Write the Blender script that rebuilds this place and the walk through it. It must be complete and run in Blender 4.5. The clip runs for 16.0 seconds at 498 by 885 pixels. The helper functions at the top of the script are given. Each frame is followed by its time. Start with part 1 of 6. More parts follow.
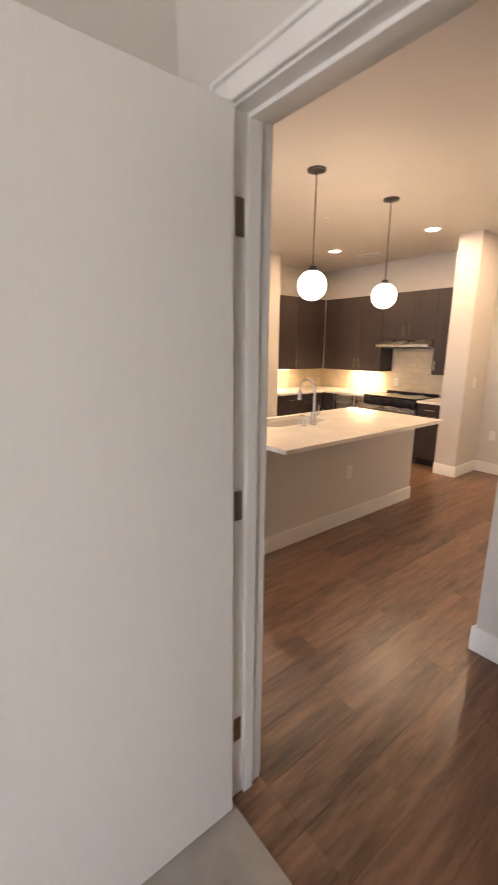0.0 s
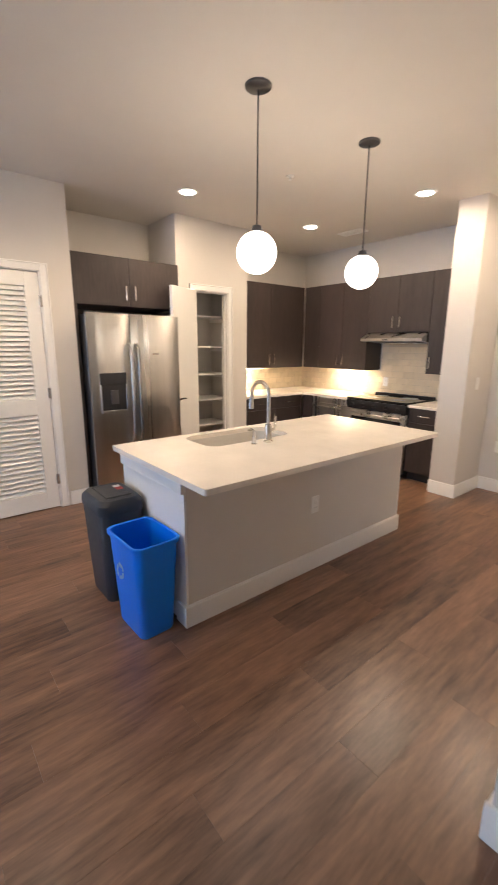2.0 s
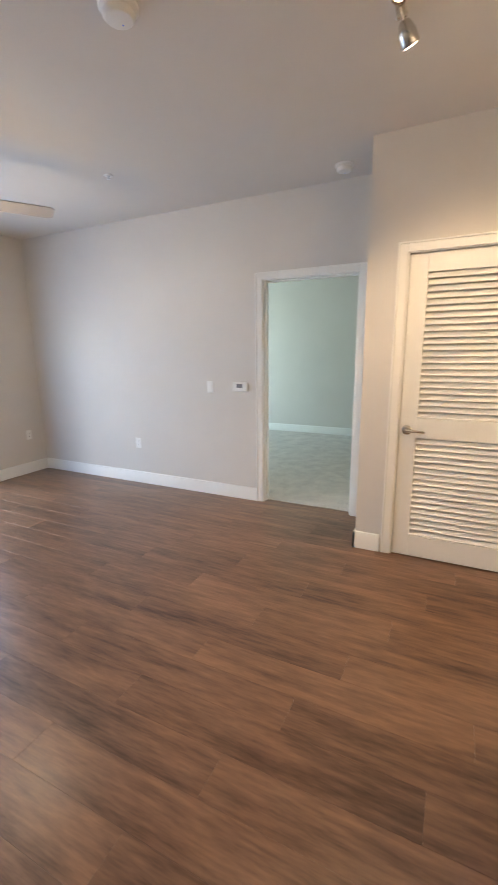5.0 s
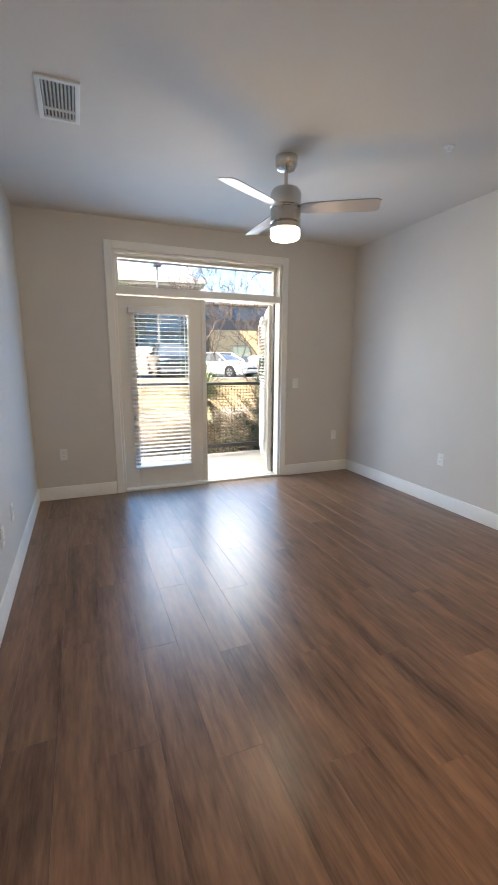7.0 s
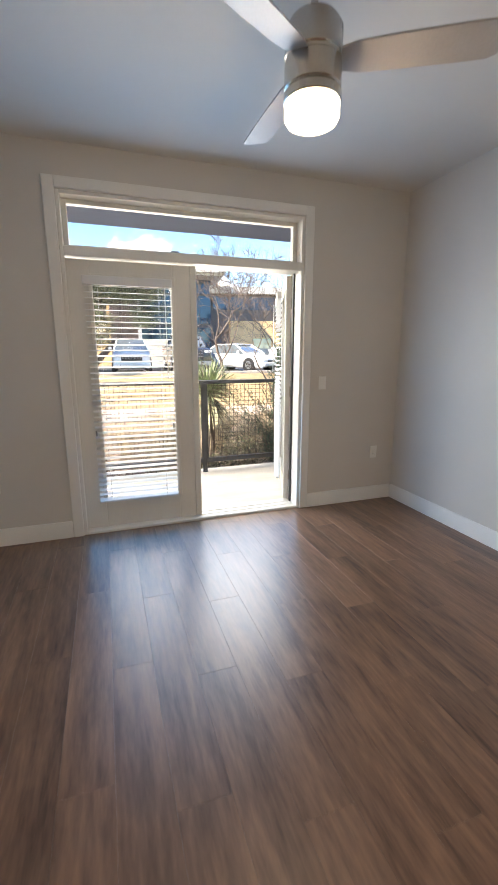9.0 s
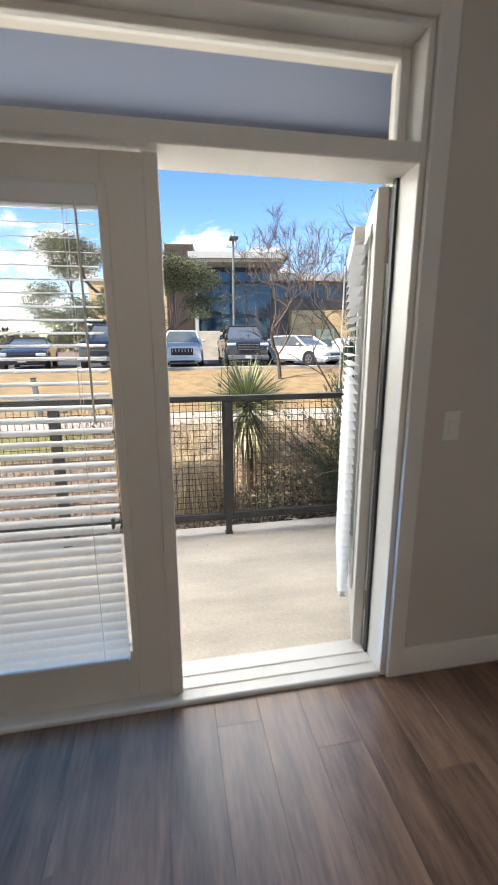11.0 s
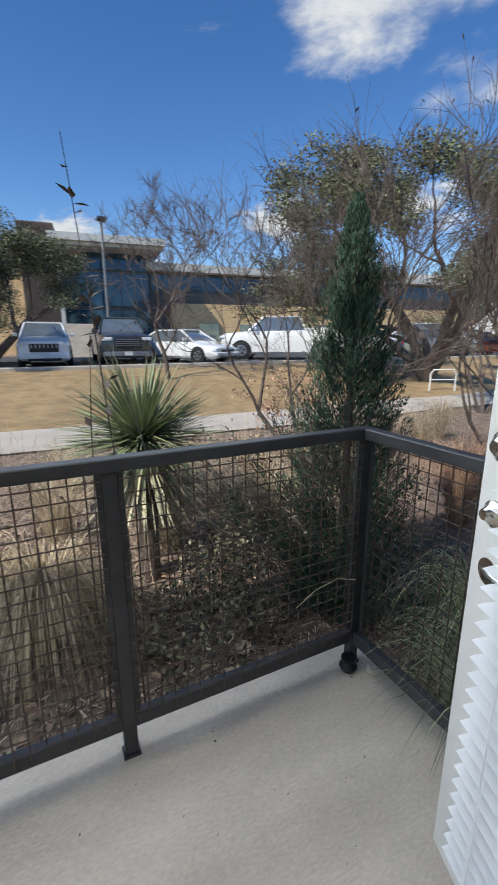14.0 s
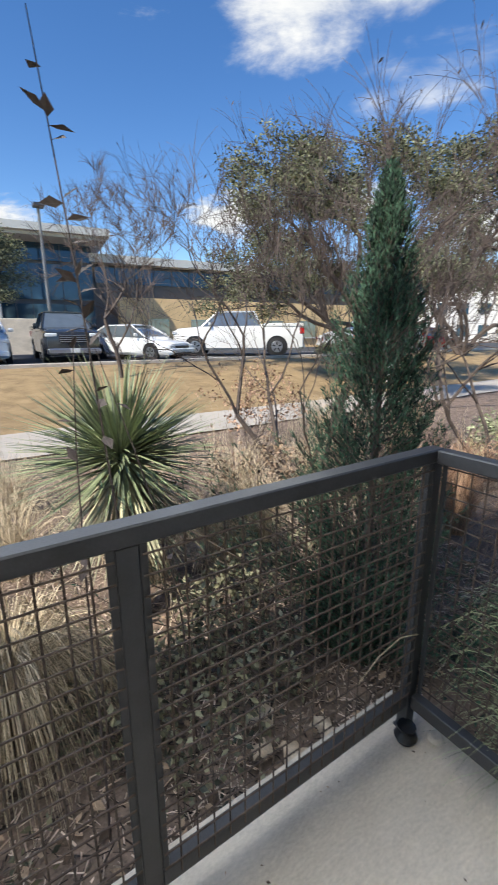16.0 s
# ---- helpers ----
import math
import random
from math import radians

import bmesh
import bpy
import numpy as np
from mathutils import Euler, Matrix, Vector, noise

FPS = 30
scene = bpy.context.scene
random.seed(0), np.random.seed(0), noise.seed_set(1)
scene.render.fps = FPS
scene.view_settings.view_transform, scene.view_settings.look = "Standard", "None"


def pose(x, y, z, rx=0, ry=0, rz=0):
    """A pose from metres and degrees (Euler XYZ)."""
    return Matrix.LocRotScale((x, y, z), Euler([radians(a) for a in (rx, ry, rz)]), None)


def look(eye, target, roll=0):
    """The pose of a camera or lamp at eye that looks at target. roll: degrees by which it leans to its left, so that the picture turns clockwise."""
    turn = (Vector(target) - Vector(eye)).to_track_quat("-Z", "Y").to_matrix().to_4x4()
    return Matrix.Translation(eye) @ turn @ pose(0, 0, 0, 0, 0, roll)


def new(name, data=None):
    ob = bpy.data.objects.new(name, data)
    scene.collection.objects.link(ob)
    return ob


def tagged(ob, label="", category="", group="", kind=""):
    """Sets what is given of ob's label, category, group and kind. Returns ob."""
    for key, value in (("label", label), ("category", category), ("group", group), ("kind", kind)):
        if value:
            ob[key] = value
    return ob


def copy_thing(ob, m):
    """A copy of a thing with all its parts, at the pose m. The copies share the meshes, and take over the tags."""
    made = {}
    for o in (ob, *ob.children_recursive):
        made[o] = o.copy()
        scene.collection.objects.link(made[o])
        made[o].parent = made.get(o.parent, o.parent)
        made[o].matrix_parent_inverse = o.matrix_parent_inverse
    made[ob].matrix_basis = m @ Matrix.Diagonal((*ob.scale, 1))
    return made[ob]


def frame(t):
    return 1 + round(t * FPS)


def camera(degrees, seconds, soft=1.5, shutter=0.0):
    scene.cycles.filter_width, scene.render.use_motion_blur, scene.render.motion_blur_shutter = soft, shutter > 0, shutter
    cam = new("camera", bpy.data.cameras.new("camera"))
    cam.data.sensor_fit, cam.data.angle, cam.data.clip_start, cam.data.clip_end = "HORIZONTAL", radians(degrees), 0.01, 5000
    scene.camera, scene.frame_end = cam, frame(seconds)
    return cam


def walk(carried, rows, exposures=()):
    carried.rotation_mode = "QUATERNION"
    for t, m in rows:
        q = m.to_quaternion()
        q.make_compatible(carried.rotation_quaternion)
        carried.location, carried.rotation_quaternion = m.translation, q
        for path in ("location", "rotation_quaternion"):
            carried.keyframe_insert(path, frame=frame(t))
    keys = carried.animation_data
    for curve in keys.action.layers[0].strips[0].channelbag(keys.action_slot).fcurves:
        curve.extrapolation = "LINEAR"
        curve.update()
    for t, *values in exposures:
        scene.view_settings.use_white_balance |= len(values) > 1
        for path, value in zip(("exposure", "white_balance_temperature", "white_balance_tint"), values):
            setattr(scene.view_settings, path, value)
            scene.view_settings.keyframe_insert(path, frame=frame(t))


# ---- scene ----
cam = camera(61.6, 16.0, shutter=0.35)
PATH = [
    (0, (0.571, 0.67, 1.495), (2.087, -0.556, 1.052), 0.6),
    (0.5, (0.66, 0.488, 1.487), (1.946, -0.975, 1.037), 0.7),
    (1, (0.783, 0.276, 1.473), (1.921, -1.305, 1.019), 0.8),
    (1.5, (0.923, 0.044, 1.479), (2.19, -1.434, 1.023), 0.7),
    (2, (0.996, -0.215, 1.464), (2.506, -1.445, 1.012), 0.4),
    (2.5, (1.132, -0.415, 1.441), (2.848, -1.338, 0.992), 0.1),
    (3, (1.294, -0.541, 1.453), (3.153, -1.125, 1.005), -0.1),
    (3.5, (1.466, -0.648, 1.447), (3.404, -0.867, 1.006), -0.3),
    (4, (1.64, -0.704, 1.432), (3.586, -0.552, 0.998), -0.4),
    (4.5, (1.79, -0.68, 1.434), (3.678, -0.172, 1.012), -0.5),
    (5, (1.939, -0.667, 1.464), (3.691, 0.194, 1.03), -0.7),
    (5.2, (1.99, -0.662, 1.469), (3.674, 0.327, 1.038), -0.7),
    (7.3, (2.384, -0.432, 1.374), (3.031, 1.421, 0.993), 0.1),
    (7.8, (2.532, -0.213, 1.364), (3.152, 1.649, 0.981), -0.0),
    (8.2, (2.63, 0.06, 1.37), (3.285, 1.91, 0.982), -0.1),
    (10.3, (3.413, 1.889, 1.445), (3.886, 3.777, 0.987), -0.2),
    (10.5, (3.472, 2.083, 1.456), (3.909, 3.98, 1.0), -0.2),
    (11, (3.625, 2.539, 1.452), (3.977, 4.455, 0.998), -0.3),
    (11.5, (3.717, 2.978, 1.45), (3.994, 4.906, 0.995), -0.5),
    (12, (3.812, 3.394, 1.437), (4.037, 5.329, 0.981), -0.3),
    (12.5, (3.898, 3.784, 1.408), (4.068, 5.724, 0.953), -0.8),
    (13, (3.906, 4.067, 1.421), (4.152, 5.998, 0.963), -0.5),
    (13.5, (3.925, 4.282, 1.431), (4.459, 6.152, 0.964), -0.6),
    (14, (3.887, 4.47, 1.426), (4.752, 6.21, 0.952), -0.1),
    (14.5, (3.834, 4.66, 1.432), (4.947, 6.249, 0.949), -0.1),
    (15, (3.801, 4.82, 1.408), (5.061, 6.304, 0.949), 0.5),
    (15.5, (3.835, 4.936, 1.418), (5.068, 6.436, 0.935), 0.2),
    (16, (3.838, 5.017, 1.433), (4.901, 6.637, 0.939), -0.2),
]
EXPOSURES = [(0.0, 2.5, 7600, 21), (1.0, 2.5, 6750, 18), (2.0, 2.44, 6250, 14), (3.5, 2.52, 5500, 9), (4.2, 2.57, 5900, 10), (5.0, 2.55, 7500, 13), (7.3, 2.08, 7600, 10), (8.2, 2.08, 7700, 10), (10.3, 1.42, 7300, 11), (11.0, 1.12, 7300, 10), (11.5, 0.84, 7400, 10), (12.0, 0.46, 6700, 8), (12.5, 0.02, 6300, 8), (14.5, 0.16, 6500, 8), (16.0, 0.42, 6650, 8)]
walk(cam, [(t, look(eye, target, roll)) for t, eye, target, roll in PATH], EXPOSURES)

# ---- light of day ----
world = bpy.data.worlds.new("sky")
scene.world = world
world.use_nodes = True
wn = world.node_tree.nodes
sky = wn.new("ShaderNodeTexSky")
sky.sky_type = "NISHITA"
sky.sun_disc = False
sky.sun_elevation = radians(47)
sky.altitude = 600
sky.sun_rotation = radians(-109)
sky.air_density, sky.dust_density, sky.ozone_density = 1.0, 0.0, 1.2
wn["Background"].inputs["Strength"].default_value = 0.145
vivid = wn.new("ShaderNodeHueSaturation")
vivid.inputs["Saturation"].default_value = 1.3
vivid.inputs["Hue"].default_value = 0.508
world.node_tree.links.new(sky.outputs["Color"], vivid.inputs["Color"])
world.node_tree.links.new(vivid.outputs["Color"], wn["Background"].inputs["Color"])


def lamp(name, kind, m, energy, color, **more):
    data = bpy.data.lights.new(name, kind)
    data.energy, data.color = energy, color
    for key in more:
        if key == "size":
            data.size = more[key]
        if key == "size_y":
            data.shape, data.size_y = "RECTANGLE", more[key]
        if key == "radius":
            data.shadow_soft_size = more[key]
        if key == "spot":
            data.spot_size, data.spot_blend = radians(more[key]), 0.6
        if key == "angle":
            data.angle = radians(more[key])
    ob = new(name, data)
    ob.matrix_world = m
    return ob


lamp("sun", "SUN", look((-26, -9, 30), (0, 0, 0)), 4.6, (1.0, 0.95, 0.87), angle=0.6)

WARM = (1.0, 0.77, 0.52)
CEIL = 2.742
CANS = [(4.41, -2.30), (4.47, -3.90), (3.12, -3.87), (2.16, -4.09)]
for cx, cy in CANS:
    lamp("can_lamp", "AREA", pose(cx, cy, CEIL - 0.03), 3.0, WARM, size=0.12, size_y=0.12)
for px, py in ((2.879, -1.793), (2.879, -2.729)):
    lamp("pendant_lamp", "POINT", pose(px, py, 1.95), 1.35, WARM, radius=0.115)
lamp("fan_lamp", "POINT", pose(3.70, 2.30, 2.17), 3.2, (1.0, 0.82, 0.6), radius=0.08)
for tx, ty in ((3.34, -0.36), (3.53, -0.36), (3.72, -0.36)):
    lamp("track_lamp", "SPOT", look((tx + 0.03, ty - 0.05, 2.585), (tx + 0.6, ty - 0.45, 1.0)), 5, WARM, radius=0.03, spot=120)
for a, b in (((5.44, -3.80), (0.3, 0.04)), ((4.62, -4.84), (0.5, 0.04))):
    lamp("under_cabinet_lamp", "AREA", pose(a[0], a[1], 1.155), 1.1, WARM, size=b[0], size_y=b[1])
# area lamps stand in for the sky's light at the outer wall's three openings
# deep blue, so that its glare on the planks passes for reflected sky
lamp("patio_daylight", "AREA", pose(3.6, 3.985, 1.15, -88), 9, (0.12, 0.44, 1.0), size=1.8, size_y=2.1)
# extra fill lamp across the balcony's open front, added to lift its shade
lamp("balcony_fill", "AREA", pose(2.7, 5.93, 2.05, -52), 66, (0.92, 0.95, 0.96), size=4.8, size_y=1.5)
lamp("bedroom_daylight", "AREA", pose(-0.6, 4.22, 1.4, -90), 18.5, (0.78, 0.88, 1.0), size=1.7, size_y=1.5)
# blue-green tint gives the second bedroom's greige wall its cool tone
lamp("second_bedroom_daylight", "AREA", pose(7.6, 4.22, 1.4, -90), 15.5, (0.55, 0.86, 1.0), size=1.7, size_y=1.5)


# ---- materials ----
def node(nt, kind, **values):
    n = nt.nodes.new(kind)
    for key, value in values.items():
        n.inputs[key.replace("_", " ")].default_value = value
    return n


def material(name, color, rough=0.5, metal=0.0, vary=0.08, scale=3.0, bump=0.1, fine=120.0, stretch=(1, 1, 1), rand=0.0, island=0.0,
             rough_vary=0.08, second=None, mixscale=1.0, coat=0.0, emit=None, sheen=0.0):
    """A surface with stains at two scales, fine relief and, where asked, a shift of tone from piece to piece."""
    m = bpy.data.materials.new(name)
    m.use_nodes = True
    nt = m.node_tree
    link = nt.links.new
    bsdf = nt.nodes["Principled BSDF"]
    geo = nt.nodes.new("ShaderNodeNewGeometry")
    mp = nt.nodes.new("ShaderNodeMapping")
    mp.inputs["Scale"].default_value = stretch
    place = geo.outputs["Position"]
    if rand or island:
        info = nt.nodes.new("ShaderNodeObjectInfo")
        shift = nt.nodes.new("ShaderNodeVectorMath")
        shift.operation = "MULTIPLY_ADD"
        source = geo.outputs["Random Per Island"] if island else info.outputs["Random"]
        comb = nt.nodes.new("ShaderNodeCombineXYZ")
        for axis in "XYZ":
            link(source, comb.inputs[axis])
        link(comb.outputs[0], shift.inputs[0])
        shift.inputs[1].default_value = (17, 31, 7)
        link(place, shift.inputs[2])
        place = shift.outputs[0]
    link(place, mp.inputs["Vector"])
    big = node(nt, "ShaderNodeTexNoise", Scale=scale, Detail=5.0, Roughness=0.6)
    small = node(nt, "ShaderNodeTexNoise", Scale=fine, Detail=4.0, Roughness=0.65)
    link(mp.outputs[0], big.inputs["Vector"])
    link(mp.outputs[0], small.inputs["Vector"])
    both = nt.nodes.new("ShaderNodeMath")
    both.operation = "MULTIPLY_ADD"
    link(small.outputs["Fac"], both.inputs[0])
    both.inputs[1].default_value = 0.4
    scaled = nt.nodes.new("ShaderNodeMath")
    scaled.operation = "MULTIPLY"
    scaled.inputs[1].default_value = 0.6
    link(big.outputs["Fac"], scaled.inputs[0])
    link(scaled.outputs[0], both.inputs[2])
    tone = both.outputs[0]
    if rand or island:
        add = nt.nodes.new("ShaderNodeMath")
        add.operation = "MULTIPLY_ADD"
        link(source, add.inputs[0])
        add.inputs[1].default_value = (rand or island)
        link(tone, add.inputs[2])
        low = nt.nodes.new("ShaderNodeMath")
        low.operation = "SUBTRACT"
        link(add.outputs[0], low.inputs[0])
        low.inputs[1].default_value = (rand or island) / 2
        tone = low.outputs[0]
    ramp = nt.nodes.new("ShaderNodeValToRGB")
    a, b = ramp.color_ramp.elements
    dark = [max(0.0, c * (1 - 2.2 * vary)) for c in color]
    lite = [min(1.0, c * (1 + 2.2 * vary)) for c in (second or color)]
    a.position, b.position = 0.28, 0.72
    a.color, b.color = (*dark, 1), (*lite, 1)
    link(tone, ramp.inputs["Fac"])
    link(ramp.outputs["Color"], bsdf.inputs["Base Color"])
    rr = node(nt, "ShaderNodeMapRange")
    rr.inputs["To Min"].default_value = max(0.02, rough - rough_vary)
    rr.inputs["To Max"].default_value = min(1.0, rough + rough_vary)
    link(big.outputs["Fac"], rr.inputs["Value"])
    link(rr.outputs[0], bsdf.inputs["Roughness"])
    bsdf.inputs["Metallic"].default_value = metal
    bsdf.inputs["Coat Weight"].default_value = coat
    bsdf.inputs["Sheen Weight"].default_value = sheen
    if bump:
        bp = node(nt, "ShaderNodeBump", Strength=bump, Distance=0.004)
        link(small.outputs["Fac"], bp.inputs["Height"])
        link(bp.outputs[0], bsdf.inputs["Normal"])
    if emit:
        bsdf.inputs["Emission Color"].default_value = (*emit[0], 1)
        bsdf.inputs["Emission Strength"].default_value = emit[1]
    return m


def glass(name, tint=(1, 1, 1), ior=1.45):
    m = bpy.data.materials.new(name)
    m.use_nodes = True
    nt = m.node_tree
    nt.nodes.remove(nt.nodes["Principled BSDF"])
    clear = nt.nodes.new("ShaderNodeBsdfTransparent")
    clear.inputs[0].default_value = (*tint, 1)
    gloss = node(nt, "ShaderNodeBsdfGlossy", Roughness=0.01)
    fres = node(nt, "ShaderNodeFresnel", IOR=ior)
    mix = nt.nodes.new("ShaderNodeMixShader")
    nt.links.new(fres.outputs[0], mix.inputs[0])
    nt.links.new(clear.outputs[0], mix.inputs[1])
    nt.links.new(gloss.outputs[0], mix.inputs[2])
    nt.links.new(mix.outputs[0], nt.nodes["Material Output"].inputs["Surface"])
    return m


WALL = material("wall_paint", (0.62, 0.585, 0.54), 0.75, vary=0.025, scale=1.2, bump=0.12, fine=260)
CEILING = material("ceiling_paint", (0.66, 0.62, 0.565), 0.85, vary=0.025, scale=1.0, bump=0.15, fine=220)
TRIM = material("white_trim_paint", (0.78, 0.765, 0.73), 0.38, vary=0.025, scale=3, bump=0.05, fine=90)
DOOR = material("white_door_paint", (0.76, 0.745, 0.705), 0.4, vary=0.025, scale=2, bump=0.08, fine=160, stretch=(1, 1, 0.15))
PLANK = material("vinyl_plank", (0.068, 0.033, 0.021), 0.31, vary=0.19, scale=3.0, bump=0.04, fine=13, stretch=(4.2, 0.5, 1), rand=0.12,
                 second=(0.222, 0.122, 0.074), rough_vary=0.05)
SUBFLOOR = material("plank_joint", (0.03, 0.017, 0.012), 0.8, vary=0.1)
CARPET = material("beige_carpet", (0.42, 0.38, 0.33), 0.95, vary=0.16, scale=6, bump=0.9, fine=380, sheen=0.3)
FTILE = material("grey_floor_tile", (0.30, 0.27, 0.24), 0.45, vary=0.12, scale=4)
CABINET = material("dark_cabinet_laminate", (0.040, 0.029, 0.026), 0.42, vary=0.25, scale=3, bump=0.06, fine=60, stretch=(1, 1, 0.12))
QUARTZ = material("white_quartz", (0.80, 0.745, 0.66), 0.16, vary=0.04, scale=5, bump=0.0, fine=300)
STEEL = material("brushed_steel", (0.56, 0.54, 0.50), 0.29, 1.0, vary=0.12, scale=2, bump=0.06, fine=220, stretch=(3, 3, 0.04), rough_vary=0.10)
SINK_STEEL = material("satin_sink_steel", (0.56, 0.53, 0.48), 0.42, 0.35, vary=0.08, scale=4, bump=0.04, fine=240)
STEEL_DARK = material("dark_steel", (0.10, 0.10, 0.105), 0.3, 0.8, vary=0.08)
CHROME = material("satin_nickel", (0.60, 0.57, 0.52), 0.22, 1.0, vary=0.05, bump=0.02)
BLACK = material("black_plastic", (0.016, 0.016, 0.018), 0.35, vary=0.15, bump=0.05)
BLACKGLASS = material("black_ceramic_glass", (0.008, 0.008, 0.009), 0.06, vary=0.1, bump=0.0, rough_vary=0.02)
BIN_GREY = material("charcoal_bin_plastic", (0.030, 0.034, 0.040), 0.45, vary=0.12, bump=0.35, fine=320)
BIN_BLUE = material("blue_bin_plastic", (0.001, 0.205, 0.88), 0.38, vary=0.05, bump=0.3, fine=340)
BACKTILE = material("cream_wall_tile", (0.70, 0.60, 0.44), 0.18, vary=0.05, scale=6, rand=0.2, bump=0.02)
GROUT = material("grout", (0.55, 0.48, 0.37), 0.9)
WHITEPLASTIC = material("white_plastic", (0.78, 0.77, 0.74), 0.35, vary=0.02, bump=0.02)
GREYPLASTIC = material("grey_plastic", (0.20, 0.20, 0.20), 0.4, vary=0.05)
BLIND = material("white_blind_slat", (0.78, 0.79, 0.80), 0.45, vary=0.03, bump=0.03)
RAILPAINT = material("charcoal_metal_paint", (0.042, 0.043, 0.047), 0.42, vary=0.2, scale=9, bump=0.12, fine=160, rough_vary=0.12)
WIRE = material("weathered_wire", (0.11, 0.080, 0.062), 0.55, 0.4, vary=0.3, scale=20)
CONCRETE = material("balcony_concrete", (0.60, 0.52, 0.42), 0.85, vary=0.13, scale=2.6, bump=0.5, fine=90, stretch=(0.5, 1.3, 1), rough_vary=0.1, second=(0.68, 0.60, 0.50))
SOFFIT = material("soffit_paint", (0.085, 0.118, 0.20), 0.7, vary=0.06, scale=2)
STUCCO = material("outer_stucco", (0.66, 0.62, 0.56), 0.9, vary=0.06, scale=2, bump=0.5)
GLASS = glass("window_glass")
GLOW = material("opal_glass_lit", (0.9, 0.88, 0.84), 0.2, vary=0.01, bump=0, emit=((1.0, 0.90, 0.76), 2.0))
CANGLOW = material("led_lens_lit", (0.9, 0.9, 0.88), 0.3, vary=0.01, bump=0, emit=((1.0, 0.88, 0.70), 7.0))
STRIPGLOW = material("led_strip_lit", (0.9, 0.9, 0.88), 0.3, vary=0.01, bump=0, emit=((1.0, 0.80, 0.50), 7.0))


# ---- building blocks ----
def box(bm, a, b, bevel=0.0, segments=1):
    """A box from corner a to corner b, its edges broken by bevel."""
    lo = [min(p, q) for p, q in zip(a, b)]
    hi = [max(p, q) for p, q in zip(a, b)]
    vs = [bm.verts.new((x, y, z)) for x in (lo[0], hi[0]) for y in (lo[1], hi[1]) for z in (lo[2], hi[2])]
    fs = [bm.faces.new([vs[i] for i in f]) for f in ((0, 1, 3, 2), (4, 6, 7, 5), (0, 4, 5, 1), (2, 3, 7, 6), (0, 2, 6, 4), (1, 5, 7, 3))]
    if bevel:
        edges = list({e for f in fs for e in f.edges})
        bmesh.ops.bevel(bm, geom=edges, offset=bevel, segments=segments, affect="EDGES", profile=0.5)
    return bm


def ring(bm, c, u, v, r, seg):
    return [bm.verts.new(Vector(c) + (Vector(u) * math.cos(k * math.tau / seg) + Vector(v) * math.sin(k * math.tau / seg)) * r) for k in range(seg)]


def tube(bm, pts, radii, seg=12, caps=True):
    """A round tube along pts; radii is one number or one per point."""
    pts = [Vector(p) for p in pts]
    if isinstance(radii, (int, float)):
        radii = [radii] * len(pts)
    rings = []
    side = None
    for i, p in enumerate(pts):
        d = (pts[min(i + 1, len(pts) - 1)] - pts[max(i - 1, 0)]).normalized()
        if side is None:
            side = d.orthogonal().normalized()
        side = (side - d * side.dot(d)).normalized()
        rings.append(ring(bm, p, side, d.cross(side), radii[i], seg))
    for r0, r1 in zip(rings, rings[1:]):
        for k in range(seg):
            bm.faces.new((r0[k], r0[(k + 1) % seg], r1[(k + 1) % seg], r1[k]))
    if caps:
        bm.faces.new(list(reversed(rings[0])))
        bm.faces.new(rings[-1])
    return bm


def lathe(bm, profile, c=(0, 0, 0), seg=32):
    """A turned body round z from (radius, height) pairs."""
    rings = [ring(bm, (c[0], c[1], c[2] + z), (1, 0, 0), (0, 1, 0), max(r, 0.0005), seg) for r, z in profile]
    for r0, r1 in zip(rings, rings[1:]):
        for k in range(seg):
            bm.faces.new((r0[k], r0[(k + 1) % seg], r1[(k + 1) % seg], r1[k]))
    bm.faces.new(list(reversed(rings[0])))
    bm.faces.new(rings[-1])
    return bm


def loft(bm, loops, cap=True):
    rings = [[bm.verts.new(p) for p in loop] for loop in loops]
    n = len(rings[0])
    for r0, r1 in zip(rings, rings[1:]):
        for k in range(n):
            bm.faces.new((r0[k], r0[(k + 1) % n], r1[(k + 1) % n], r1[k]))
    if cap:
        bm.faces.new(list(reversed(rings[0])))
        bm.faces.new(rings[-1])
    return bm


def rounded(w, d, r, z, c=(0, 0), steps=4):
    """A rectangle with round corners, as points."""
    out = []
    for sx, sy, a0 in ((1, 1, 0), (-1, 1, 90), (-1, -1, 180), (1, -1, 270)):
        for k in range(steps + 1):
            a = radians(a0 + 90 * k / steps)
            out.append((c[0] + sx * (w / 2 - r) + r * math.cos(a), c[1] + sy * (d / 2 - r) + r * math.sin(a), z))
    return out


def finish(name, bm, mat, angle=35):
    if isinstance(bm, bpy.types.Mesh):
        me = bm
    else:
        bmesh.ops.recalc_face_normals(bm, faces=bm.faces)
        me = bpy.data.meshes.new(name)
        bm.to_mesh(me)
        bm.free()
        me.shade_smooth()
        me.set_sharp_from_angle(angle=radians(angle))
    if mat and not me.materials:
        me.materials.append(mat)
    return me


def part(name, bm, mat, parent=None, label="", m=None):
    ob = new(name, finish(name, bm, mat))
    if parent is not None:
        ob.parent = parent
    if m is not None:
        ob.matrix_basis = m
    if label:
        ob["label"] = label
    return ob


def thing(name, m, label, category, group="", kind=""):
    ob = new(name)
    ob.empty_display_size = 0.1
    ob.matrix_world = m
    return tagged(ob, label, category, group, kind)


def structure(name, bm, mat, label, category):
    return tagged(part(name, bm, mat), label, category, kind="structure")


def B():
    return bmesh.new()


